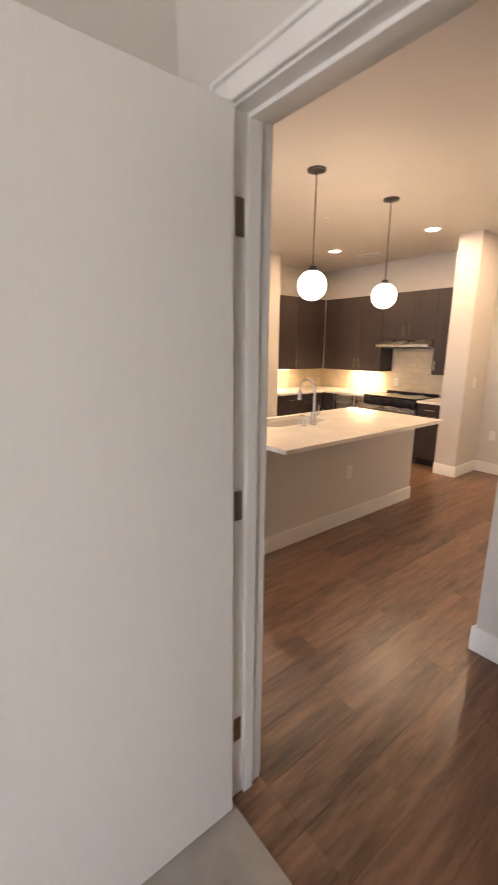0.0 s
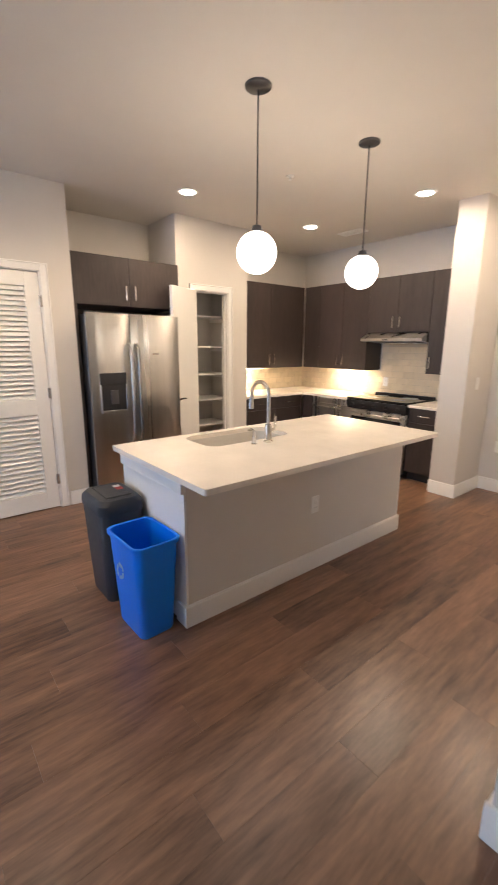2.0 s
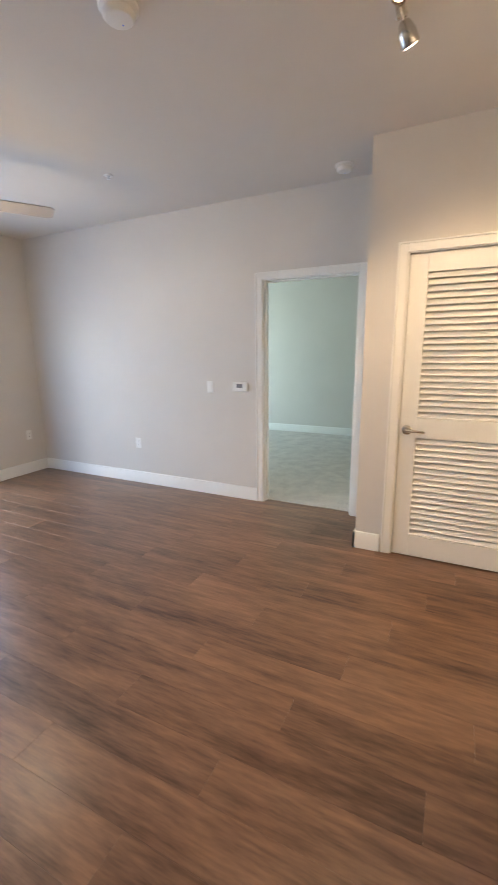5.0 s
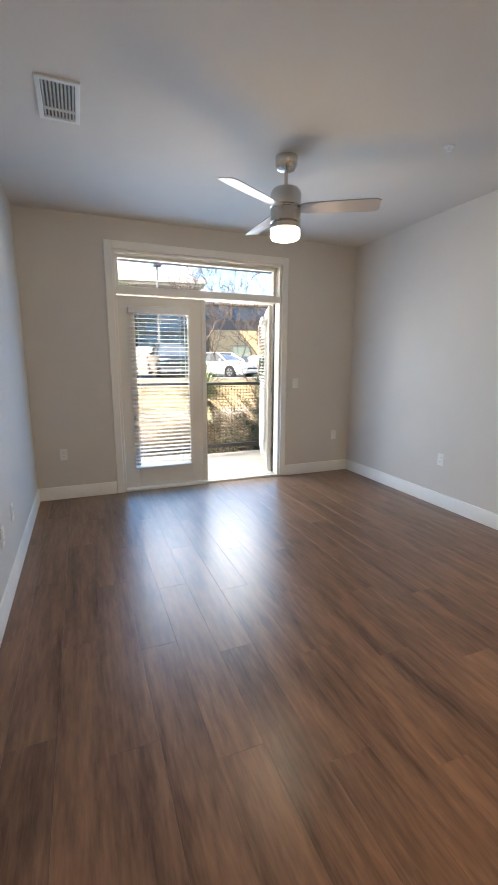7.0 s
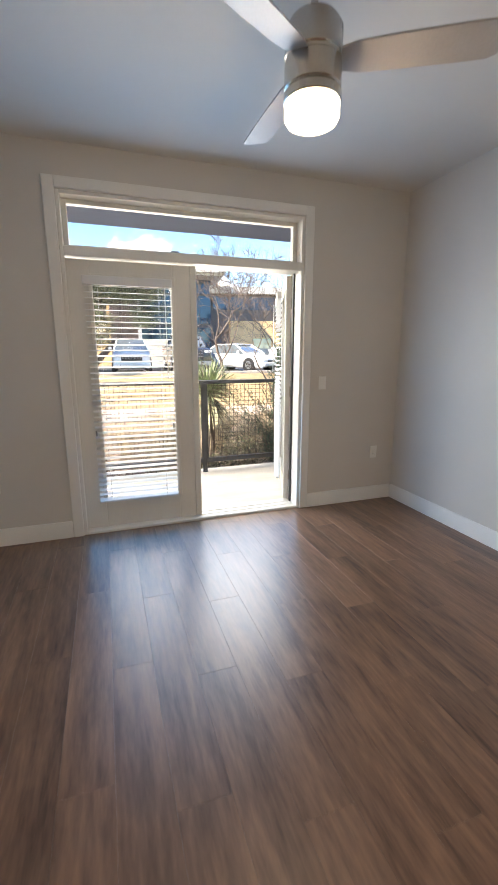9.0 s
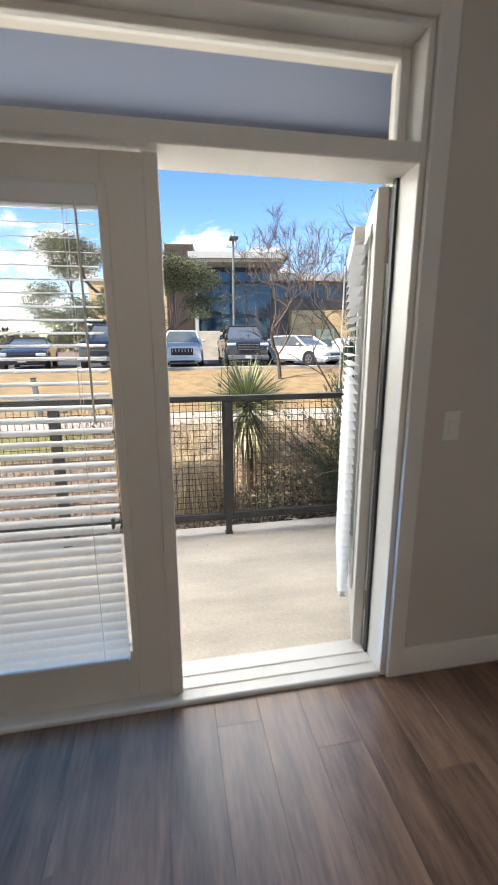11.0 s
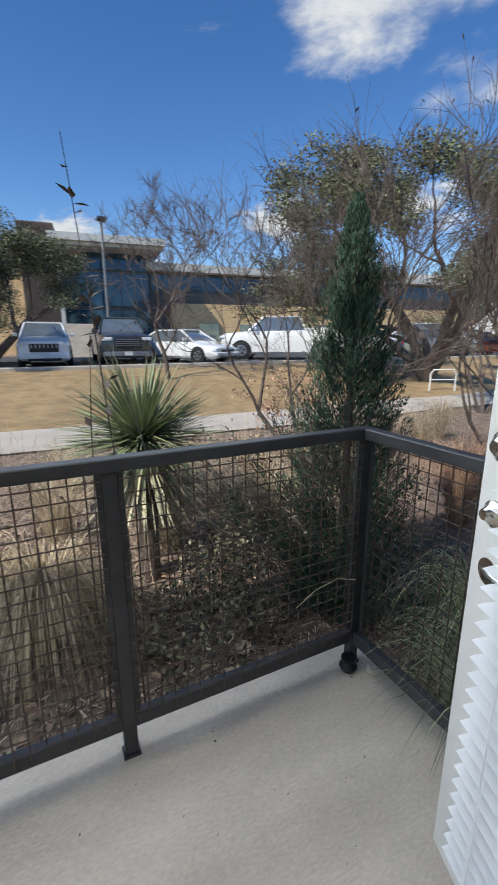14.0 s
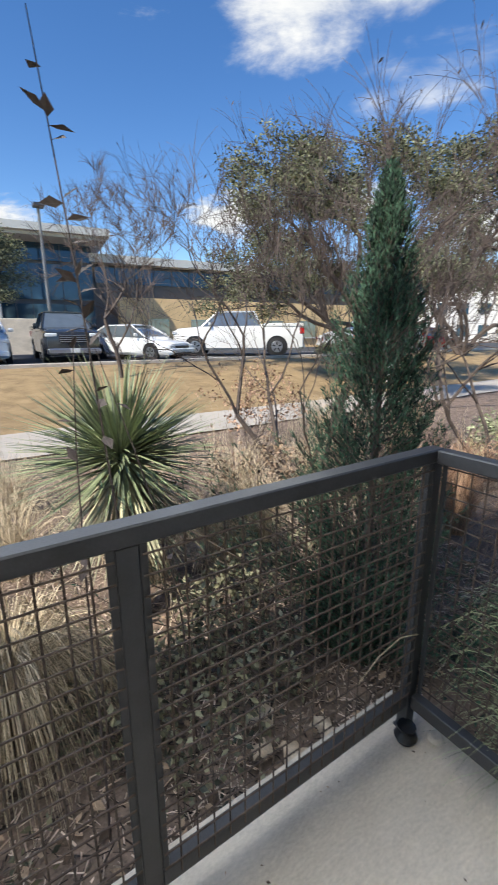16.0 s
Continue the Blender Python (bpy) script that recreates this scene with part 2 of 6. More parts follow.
def boxes(*items, bevel=0.0):
    bm = B()
    for a, b in items:
        box(bm, a, b, bevel)
    return bm


def wall(name, axis, face, back, lo, hi, openings=(), top=CEIL, label="warm greige painted plaster wall", mat=None, low=-0.02):
    """A wall across the given axis between face and back, from lo to hi along the other; openings are (from, to, sill, head)."""
    bm = B()

    def slab(a, b, z0, z1):
        if b - a > 1e-4 and z1 - z0 > 1e-4:
            if axis == "x":
                box(bm, (face, a, z0), (back, b, z1))
            else:
                box(bm, (a, face, z0), (b, back, z1))
    at = lo
    for a, b, z0, z1 in sorted(openings):
        slab(at, a, low, top)
        slab(a, b, low, z0)
        slab(a, b, z1, top)
        at = b
    slab(at, hi, low, top)
    return structure(name, bm, mat or WALL, label, "wall")


# ---- structure ----
structure("ceiling", boxes(((-2.8, -5.3, CEIL), (9.3, 4.2, CEIL + 0.2))), CEILING, "flat off-white painted ceiling", "ceiling")
floor = structure("floor", boxes(((-2.8, -5.3, -0.2), (9.3, 4.2, -0.008))), SUBFLOOR, "dark brown wood-look vinyl plank floor", "floor")
wall("wall_north", "y", 4.0, 4.2, -2.8, 9.3, [(-1.5, 0.3, 0.6, 2.1), (2.67, 4.51, -0.02, 2.46), (6.7, 8.5, 0.6, 2.1)])
wall("wall_west_living", "x", 1.835, 1.72, 0.0, 4.0)
wall("wall_bedroom", "y", 0.0, -0.12, -2.8, 1.835, [(0.64, 1.49, -0.02, 2.06)])
wall("wall_hall_south", "y", -1.40, -1.53, -1.0, 1.287, [(0.17, 1.01, -0.02, 2.06)])
wall("wall_hall_west", "x", -0.9, -1.0, -1.40, -0.12)
wall("wall_entry_west", "x", 1.287, 1.17, -4.95, -1.53)
wall("wall_entry", "y", -4.81, -4.95, 1.287, 2.765, [(1.37, 2.32, -0.02, 2.06)])
wall("wall_kitchen_end", "x", 2.765, 3.02, -5.14, -4.27)
wall("wall_south", "y", -5.02, -5.14, 3.02, 5.72)
wall("wall_east_kitchen", "x", 5.60, 5.72, -5.02, -0.21)
wall("wall_pantry", "x", 5.0, 5.1, -3.43, -2.5, [(-3.16, -2.70, -0.02, 2.05)])
wall("wall_pantry_side", "y", -2.5, -2.6, 5.1, 5.60)
wall("wall_pantry_end", "y", -3.33, -3.43, 5.1, 5.60)
wall("wall_fridge_side", "y", -1.33, -1.43, 5.02, 5.60)
wall("wall_closet", "x", 4.905, 5.02, -1.43, -0.09, [(-1.185, -0.33, -0.02, 2.06)])
wall("wall_closet_side", "y", -0.09, -0.21, 5.02, 5.60)
wall("wall_east_living", "x", 5.5, 5.62, -0.09, 4.0, [(0.07, 0.945, -0.02, 2.075)])
# same greige paint as the other walls; the cool tone is lamp tint
wall("wall_second_bedroom", "x", 9.0, 9.1, -1.2, 4.0, label="greige painted bedroom wall, turned cool by the tinted window lamp")
wall("wall_second_bedroom_south", "y", -1.2, -1.3, 5.72, 9.1)
wall("wall_bedroom_west", "x", -2.7, -2.8, 0.0, 4.0)
wall("wall_bath_west", "x", -0.9, -1.0, -3.6, -1.53)
wall("wall_bath_south", "y", -3.6, -3.7, -1.0, 1.17)

structure("carpet_bedroom", boxes(((-2.7, 0.01, -0.006), (1.72, 4.0, 0.006))), CARPET, "beige looped bedroom carpet", "carpet")
structure("carpet_second_bedroom", boxes(((5.57, -1.2, -0.006), (9.0, 4.0, 0.006))), CARPET, "beige looped bedroom carpet", "carpet")
structure("bath_floor", boxes(((-0.9, -3.6, -0.006), (1.17, -1.47, 0.002))), FTILE, "dim grey tiled floor", "floor")


def baseboard(name, axis, face, out, lo, hi):
    """A board 0.13 high against a wall face; out is +1 or -1, the way it stands proud."""
    bm = B()
    loops = []
    prof = [(0, 0), (0.016, 0), (0.016, 0.118), (0.010, 0.128), (0, 0.13)]
    for at in (lo, hi):
        loops.append([(face + out * p, at, z) if axis == "x" else (at, face + out * p, z) for p, z in prof])
    loft(bm, loops)
    return structure(name, bm, TRIM, "white painted baseboard", "baseboard")


for i, row in enumerate([
    ("x", 1.835, 1, -0.12, 4.0), ("y", 4.0, -1, 1.851, 2.59), ("y", 4.0, -1, 4.575, 5.484), ("x", 5.5, -1, 0.995, 3.984),
    ("x", 4.905, -1, -0.265, -0.074), ("x", 4.905, -1, -1.43, -1.255), ("y", -0.09, 1, 4.889, 5.48), ("y", -1.40, 1, 1.075, 1.303),
    ("x", 1.287, 1, -4.81, -1.40), ("y", -4.81, 1, 2.39, 2.749), ("x", 2.765, -1, -4.81, -4.27), ("y", -4.27, 1, 2.749, 3.02),
    ("x", 9.0, -1, -1.2, 4.0), ("y", -0.12, -1, 1.56, 1.851), ("x", 1.72, -1, 0.0, 3.9), ("x", 5.0, -1, -3.43, -3.23),
]):
    baseboard("baseboard_%d" % (i + 1), *row)


def casing(name, axis, face, out, lo, hi, head, back, wide=0.068):
    """A door frame: jambs and head inside the opening, flat moulded casing on the face and on the back of the wall."""
    bm = B()
    sgn = out
    t = 0.02

    def bx(a, b, p, q, z0, z1, bev=0.0):
        if axis == "x":
            box(bm, (p, a, z0), (q, b, z1), bev)
        else:
            box(bm, (a, p, z0), (b, q, z1), bev)
    bx(lo, lo + t, face, back, 0, head)
    bx(hi - t, hi, face, back, 0, head)
    bx(lo + t, hi - t, face, back, head - t, head)
    mid = (face + back) / 2
    for a, b in ((lo + t, lo + t + 0.012), (hi - t - 0.012, hi - t)):
        bx(a, b, mid - 0.018, mid + 0.018, 0, head - t)
    bx(lo + t + 0.012, hi - t - 0.012, mid - 0.018, mid + 0.018, head - t - 0.012, head - t)
    for f, s in ((face, sgn), (back, -sgn)):
        for d0, d1, th in ((0.006, wide - 0.012, 0.014), (wide - 0.012, wide, 0.02)):
            bx(lo + t - 0.004 - d1, lo + t - 0.004 - d0, f, f + s * th, 0, head - t + d1, 0.002)
            bx(hi - t + 0.004 + d0, hi - t + 0.004 + d1, f, f + s * th, 0, head - t + d1, 0.002)
            bx(lo + t - 0.004 - d0, hi - t + 0.004 + d0, f, f + s * th, head - t + d0, head - t + d1, 0.002)
    return structure(name, bm, TRIM, "white painted door frame with flat casing", "door frame")


casing("door_frame_1", "y", -0.12, -1, 0.64, 1.49, 2.06, 0.0)
casing("door_frame_2", "y", -1.40, 1, 0.17, 1.01, 2.06, -1.53)
casing("door_frame_3", "y", -4.81, 1, 1.37, 2.32, 2.06, -4.95)
casing("door_frame_4", "x", 5.0, -1, -3.16, -2.70, 2.05, 5.1)
casing("door_frame_5", "x", 4.905, -1, -1.185, -0.33, 2.06, 5.02)
casing("door_frame_6", "x", 5.5, -1, 0.07, 0.945, 2.075, 5.62)


# ---- doors ----
def lever(parent, m, label="satin nickel lever handle"):
    """Rose and lever; local z points out of the door, x along the lever."""
    bm = B()
    lathe(bm, [(0.032, 0), (0.032, 0.006), (0.026, 0.011), (0.012, 0.013), (0.011, 0.045)], seg=20)
    tube(bm, [(0, 0, 0.045), (0.02, 0, 0.052), (0.06, 0.002, 0.052), (0.115, -0.004, 0.048)], [0.011, 0.011, 0.0095, 0.008], 10)
    return part("lever_handle", bm, CHROME, parent, label, m)


def hinge(parent, m):
    bm = boxes(((-0.015, -0.002, -0.045), (0.015, 0.002, 0.045)), bevel=0.001)
    tube(bm, [(0, -0.006, -0.048), (0, -0.006, 0.048)], 0.006, 8)
    return part("hinge", bm, CHROME, parent, "satin nickel hinge", m)


def slab_door(name, m, width, height, label, levers=(), hinges=()):
    """A flush door leaf in its own frame: x from the hinge edge, y its thickness, z up."""
    d = thing(name, m, label, "door", kind="structure")
    part("door_leaf", boxes(((0.002, -0.0175, 0.008), (width, 0.0175, height)), bevel=0.002), DOOR, d)
    for lm in levers:
        lever(d, lm)
    for hm in hinges:
        hinge(d, hm)
    return d


HZ = (0.27, 1.05, 1.81)
slab_door("door_1", pose(1.452, 0.022, 0, 0, 0, 90), 0.80, 2.03, "white painted flush bedroom door standing wide open")
hg = thing("door_hinges", pose(1.4705, -0.02, 0), "three satin nickel hinges on the white door jamb", "hinge", kind="structure")
for z in HZ:
    hinge(hg, pose(0, 0, z, 0, 0, 90))
slab_door("door_2", pose(0.972, -1.555, 0, 0, 0, -92), 0.78, 2.03, "white painted flush bathroom door standing open inward",
          hinges=[pose(0.0, 0.02, z, 0, 0, 45) for z in HZ])
fd = slab_door("door_3", pose(1.393, -4.868, 0), 0.905, 2.035, "closed white front door with deadbolt and lever handle")
lever(fd, pose(0.845, 0.0175, 0.93, -90, 0, 180))
bm = boxes(((-0.034, -0.062, 0), (0.034, 0.062, 0.02)), bevel=0.008)
lathe(bm, [(0.022, 0.02), (0.02, 0.032), (0.006, 0.034)], seg=20)
part("deadbolt", bm, CHROME, fd, "satin nickel deadbolt plate", pose(0.845, 0.0175, 1.09, -90))
part("door_viewer", lathe(B(), [(0.012, 0), (0.011, 0.006), (0.006, 0.007)], seg=14), CHROME, fd, "", pose(0.45, 0.0175, 1.5, -90))
slab_door("door_4", pose(4.978, -2.712, 0, 0, 0, 116), 0.445, 2.03, "narrow white pantry door standing open, with lever handle",
          levers=[pose(0.385, 0.0175, 0.92, -90, 0, 180), pose(0.385, -0.0175, 0.92, 90, 0, 180)])
slab_door("door_6", pose(5.64, 0.10, 0, 0, 0, 3), 0.80, 2.03, "white painted flush bedroom door standing open", hinges=[pose(0, 0.0, z, 0, 0, 45) for z in HZ])


def louver_door(m):
    """A closed leaf 0.81 wide: stiles, rails and two fields of tilted slats."""
    d = thing("door_5", m, "closed white louvered closet door with lever handle", "door", kind="structure")
    W, T = 0.811, 0.0175
    for x in (0.003, W - 0.110):
        part("stile", boxes(((x, -T, 0.008), (x + 0.107, T, 2.03)), bevel=0.002), DOOR, d)
    for z0, z1 in ((0.008, 0.165), (0.868, 1.005), (1.922, 2.03)):
        part("rail", boxes(((0.1105, -T, z0), (W - 0.1105, T, z1)), bevel=0.002), DOOR, d)
    bm = boxes(((0.1105, -0.0230, -0.003), (W - 0.1105, 0.0230, 0.003)), bevel=0.002)
    me = finish("slat", bm, DOOR)
    for lo, hi, n in ((0.165, 0.868, 17), (1.005, 1.922, 23)):
        for k in range(n):
            part("slat", me, DOOR, d, m=pose(0, 0.0, lo + (k + 0.5) * (hi - lo) / n, 49))
    lever(d, pose(0.05, -T, 0.92, 90))
    for z in HZ:
        hinge(d, pose(W + 0.002, -T - 0.002, z))
    return d


louver_door(pose(4.925, -0.3515, 0, 0, 0, -90))
part("closet_back", boxes(((5.10, -1.185, 0), (5.11, -0.33, 2.06))), WALL)
tagged(bpy.data.objects["closet_back"], "plain dim wall inside the closet", "wall", kind="structure")


# ---- patio door ----
def patio_frame():
    """Frame, transom bar, transom sash, sill and casing of the double patio door."""
    d = thing("patio_door_frame", pose(0, 0, 0), "white painted patio door frame with a transom window above", "door frame", kind="structure")
    x0, x1, y0, y1 = 2.67, 4.51, 4.0, 4.2
    part("jamb", boxes(((x0, y0, 0), (x0 + 0.025, y1, 2.46)), bevel=0.003), TRIM, d)
    part("jamb", boxes(((x1 - 0.025, y0, 0), (x1, y1, 2.46)), bevel=0.003), TRIM, d)
    part("head", boxes(((x0 + 0.025, y0, 2.435), (x1 - 0.025, y1, 2.46)), bevel=0.003), TRIM, d)
    part("transom_bar", boxes(((x0 + 0.025, y0 - 0.004, 2.048), (x1 - 0.025, y1, 2.112)), bevel=0.004), TRIM, d)
    bm = B()
    for a, b in (((x0 + 0.025, 4.10, 2.112), (x0 + 0.06, 4.15, 2.435)), ((x1 - 0.06, 4.10, 2.112), (x1 - 0.025, 4.15, 2.435)),
                 ((x0 + 0.06, 4.10, 2.112), (x1 - 0.06, 4.15, 2.14)), ((x0 + 0.06, 4.10, 2.405), (x1 - 0.06, 4.15, 2.435))):
        box(bm, a, b, 0.003)
    part("transom_sash", bm, TRIM, d)
    g = part("transom_pane", boxes(((x0 + 0.06, 4.122, 2.14), (x1 - 0.06, 4.128, 2.405))), GLASS, d)
    g.visible_shadow = False
    bm = B()
    w = 0.075
    for a, b in (((x0 - w, 3.98, 0), (x0, 4.0, 2.46 + w)), ((x1, 3.98, 0), (x1 + w, 4.0, 2.46 + w)), ((x0, 3.98, 2.46), (x1, 4.0, 2.46 + w))):
        box(bm, a, b, 0.004)
    part("casing", bm, TRIM, d)
    part("sill", boxes(((x0 + 0.025, y0, -0.02), (x1 - 0.025, y1 + 0.03, 0.022)), bevel=0.006), TRIM, d)
    for y in (4.06, 4.13):
        part("sill_ridge", boxes(((x0 + 0.93, y, 0.022), (x1 - 0.04, y + 0.012, 0.0265)), bevel=0.0015), TRIM, d)
    part("weather_strip", boxes(((x1 - 0.037, 4.125, 0.022), (x1 - 0.025, 4.15, 2.048))), BLACK, d)
    return d


patio_frame()


def blind(parent, x0, x1, z0, z1, side, tilt, n):
    """A slatted blind hung on a leaf: head rail, slats, bottom rail, cords and wand. side: +1 or -1, the face it hangs on."""
    yb = side * (0.072 if side > 0 else 0.042)
    part("blind_head_rail", boxes(((x0 - 0.01, yb - 0.02, z1 - 0.03), (x1 + 0.01, yb + 0.026, z1 + 0.03)), bevel=0.004), BLIND, parent)
    bm = B()
    prof = [(-0.024, 0.0), (-0.012, 0.0022), (0, 0.003), (0.012, 0.0022), (0.024, 0.0), (0.012, 0.0008), (0, 0.0016), (-0.012, 0.0008)]
    loft(bm, [[(x, p, q) for p, q in prof] for x in (x0, x1)])
    me = finish("blind_slat", bm, BLIND)
    for k in range(n):
        part("blind_slat", me, BLIND, parent, m=pose(0, yb, z0 + 0.03 + k * (z1 - z0 - 0.07) / (n - 1), tilt * side))
    part("blind_bottom_rail", boxes(((x0, yb - 0.016, z0), (x1, yb + 0.016, z0 + 0.016)), bevel=0.004), BLIND, parent)
    for x in (x0 + 0.09, x1 - 0.09):
        for s in (-0.026, 0.026):
            part("blind_cord", tube(B(), [(x, yb + s, z0), (x, yb + s, z1)], 0.0009, 5), BLIND, parent)
    part("tilt_wand", tube(B(), [(x1 - 0.05, yb + side * 0.04, z1 - 0.02), (x1 - 0.047, yb + side * 0.045, z1 - 0.7)], 0.004, 6), WHITEPLASTIC, parent)


def patio_leaf(name, m, label, side):
    """A glazed leaf 0.905 wide with wide stiles; x from the hinge edge."""
    d = thing(name, m, label, "door", kind="structure")
    W, T, H = 0.905, 0.022, 2.04
    a, b, z0, z1 = 0.16, W - 0.16, 0.25, 1.93
    for q0, q1 in (((0, -T, 0.03), (a, T, H)), ((b, -T, 0.03), (W, T, H))):
        part("stile", boxes((q0, q1), bevel=0.003), DOOR, d)
    part("rail", boxes(((a, -T, 0.03), (b, T, z0)), bevel=0.003), DOOR, d)
    part("rail", boxes(((a, -T, z1), (b, T, H)), bevel=0.003), DOOR, d)
    bm = B()
    for s in (-1, 1):
        for q0, q1 in (((a - 0.018, s * T, z0 - 0.018), (a + 0.012, s * (T + 0.009), z1 + 0.018)), ((b - 0.012, s * T, z0 - 0.018), (b + 0.018, s * (T + 0.009), z1 + 0.018)),
                       ((a + 0.012, s * T, z0 - 0.018), (b - 0.012, s * (T + 0.009), z0 + 0.012)), ((a + 0.012, s * T, z1 - 0.012), (b - 0.012, s * (T + 0.009), z1 + 0.018))):
            box(bm, q0, q1, 0.003)
    part("glazing_bead", bm, DOOR, d)
    g = part("pane", boxes(((a, -0.004, z0), (b, 0.004, z1))), GLASS, d)
    g.visible_shadow = False
    return d


fixed = patio_leaf("patio_door_1", pose(2.69, 4.07, 0), "closed white glazed patio door with an open slatted blind", -1)
blind(fixed, 0.115, 0.725, 0.24, 1.90, -1, -12, 40)
part("astragal", boxes(((0.875, -0.034, 0.03), (0.925, 0.034, 2.04)), bevel=0.004), DOOR, fixed)
for z in (0.80, 0.83):
    part("blind_bracket", boxes(((0.70 if z == 0.83 else 0.12, -0.075, z - 0.02), (0.712 if z == 0.83 else 0.132, -0.06, z + 0.02)), bevel=0.002), GREYPLASTIC, fixed)

swung = patio_leaf("patio_door_2", pose(4.458, 4.19, 0, 0, 0, 69), "white glazed patio door swung open onto the balcony, with a slatted blind", 1)
blind(swung, 0.105, 0.765, 0.20, 1.90, 1, -4, 40)
lever(swung, pose(0.845, 0.022, 0.92, -90, 0, 180))
lever(swung, pose(0.845, -0.022, 0.92, 90, 0, 180))
part("deadbolt", lathe(B(), [(0.03, 0), (0.03, 0.008), (0.02, 0.014), (0.012, 0.03)], seg=20), CHROME, swung, "round satin nickel deadbolt", pose(0.845, 0.022, 1.06, -90))
part("deadbolt", lathe(B(), [(0.034, 0), (0.034, 0.008), (0.024, 0.014), (0.014, 0.026)], seg=20), CHROME, swung, "round satin nickel deadbolt", pose(0.845, 0.022, 1.21, -90))
for z in HZ:
    hinge(swung, pose(-0.004, -0.024, z, 0, 0, 20))


# ---- kitchen ----
def pull(parent, m, length=0.13):
    """A flat bar pull on two posts; local z out of the door, x along the bar."""
    bm = boxes(((-length / 2, -0.006, 0.026), (length / 2, 0.006, 0.034)), bevel=0.002)
    for x in (-length / 2 + 0.015, length / 2 - 0.015):
        tube(bm, [(x, 0, 0), (x, 0, 0.027)], 0.005, 8)
    return part("bar_pull", bm, CHROME, parent, "brushed nickel bar pull", m)


def cabinet(name, m, w, d, h, label, doors=1, drawers=0, toe=0.0, pulls="low", group="", gap=0.003):
    """A frameless cabinet: x across the front, y into the wall, z up from its foot; the front lies at y = 0."""
    c = thing(name, m, label, "cabinet", group)
    t = 0.018
    part("body", boxes(((0.001, 0.022, toe), (w - 0.001, d, h)), bevel=0.001), CABINET, c)
    if toe:
        part("toe_kick", boxes(((0.001, 0.08, 0), (w - 0.001, d, toe))), BLACK, c)
    z = h
    if drawers:
        z = h - 0.16
        fr = part("drawer_front", boxes(((gap / 2, 0, z + gap), (w - gap / 2, 0.02, h - gap)), bevel=0.0015), CABINET, c)
        pull(fr, pose(w / 2, 0, z + 0.08, 90))
    dw = w / doors
    for k in range(doors):
        dr = part("door", boxes(((k * dw + gap / 2, 0, toe + gap), ((k + 1) * dw - gap / 2, 0.02, z - gap)), bevel=0.0015), CABINET, c)
        if pulls:
            left = (k % 2 == 1) if doors > 1 else (pulls.endswith("left"))
            x = k * dw + 0.045 if left else (k + 1) * dw - 0.045
            zz = toe + 0.12 if pulls.startswith("low") else z - 0.12
            pull(dr, pose(x, 0, zz, 90) @ pose(0, 0, 0, 0, 0, 90))
    return c


SOUTH = 180      # fronts that face the island's aisle
F_BASE, F_UP, TOP = -4.42, -4.69, 0.82
UPZ, UPT = 1.17, 2.25
G1, G2 = "dark kitchen wall cabinets", "dark kitchen base cabinets"
# wall cabinets on the back wall
cabinet("wall_cabinet", pose(3.405, F_UP, UPZ, 0, 0, 180), 0.38, 0.328, UPT - UPZ, "narrow dark laminate wall cabinet beside the range hood", 1, pulls="low left", group=G1)
cabinet("wall_cabinet", pose(4.20, F_UP, 1.62, 0, 0, 180), 0.794, 0.328, UPT - 1.62, "short dark laminate cabinet above the range hood", 2, group=G1)
cabinet("wall_cabinet", pose(4.98, F_UP, UPZ, 0, 0, 180), 0.779, 0.328, UPT - UPZ, "dark laminate two-door wall cabinet over the counter", 2, group=G1)
cabinet("wall_cabinet", pose(5.262, F_UP, UPZ, 0, 0, 180), 0.281, 0.328, UPT - UPZ, "dark laminate corner wall cabinet", 1, pulls="low left", group=G1)
# wall cabinets on the east wall
cabinet("wall_cabinet", pose(5.27, -3.44, UPZ, 0, 0, -90), 0.62, 0.328, UPT - UPZ, "dark laminate wall cabinet beside the pantry", 1, group=G1)
cabinet("wall_cabinet", pose(5.27, -4.06, UPZ, 0, 0, -90), 0.62, 0.328, UPT - UPZ, "dark laminate wall cabinet over the counter", 1, pulls="low left", group=G1)
# base cabinets
cabinet("base_cabinet", pose(3.398, F_BASE, 0, 0, 0, 180), 0.372, 0.595, TOP, "narrow dark laminate base cabinet beside the range", 1, 1, 0.1, "high", G2)
cabinet("base_cabinet", pose(4.99, F_BASE, 0, 0, 0, 180), 0.18, 0.595, TOP, "narrow dark laminate corner base cabinet", 1, 0, 0.1, "", G2)
cabinet("base_cabinet", pose(5.0, -3.44, 0, 0, 0, -90), 0.48, 0.595, TOP, "dark laminate base cabinet with a drawer", 1, 1, 0.1, "high", G2)
cabinet("base_cabinet", pose(5.0, -3.925, 0, 0, 0, -90), 0.48, 0.595, TOP, "dark laminate base cabinet with a drawer", 1, 1, 0.1, "high", G2)


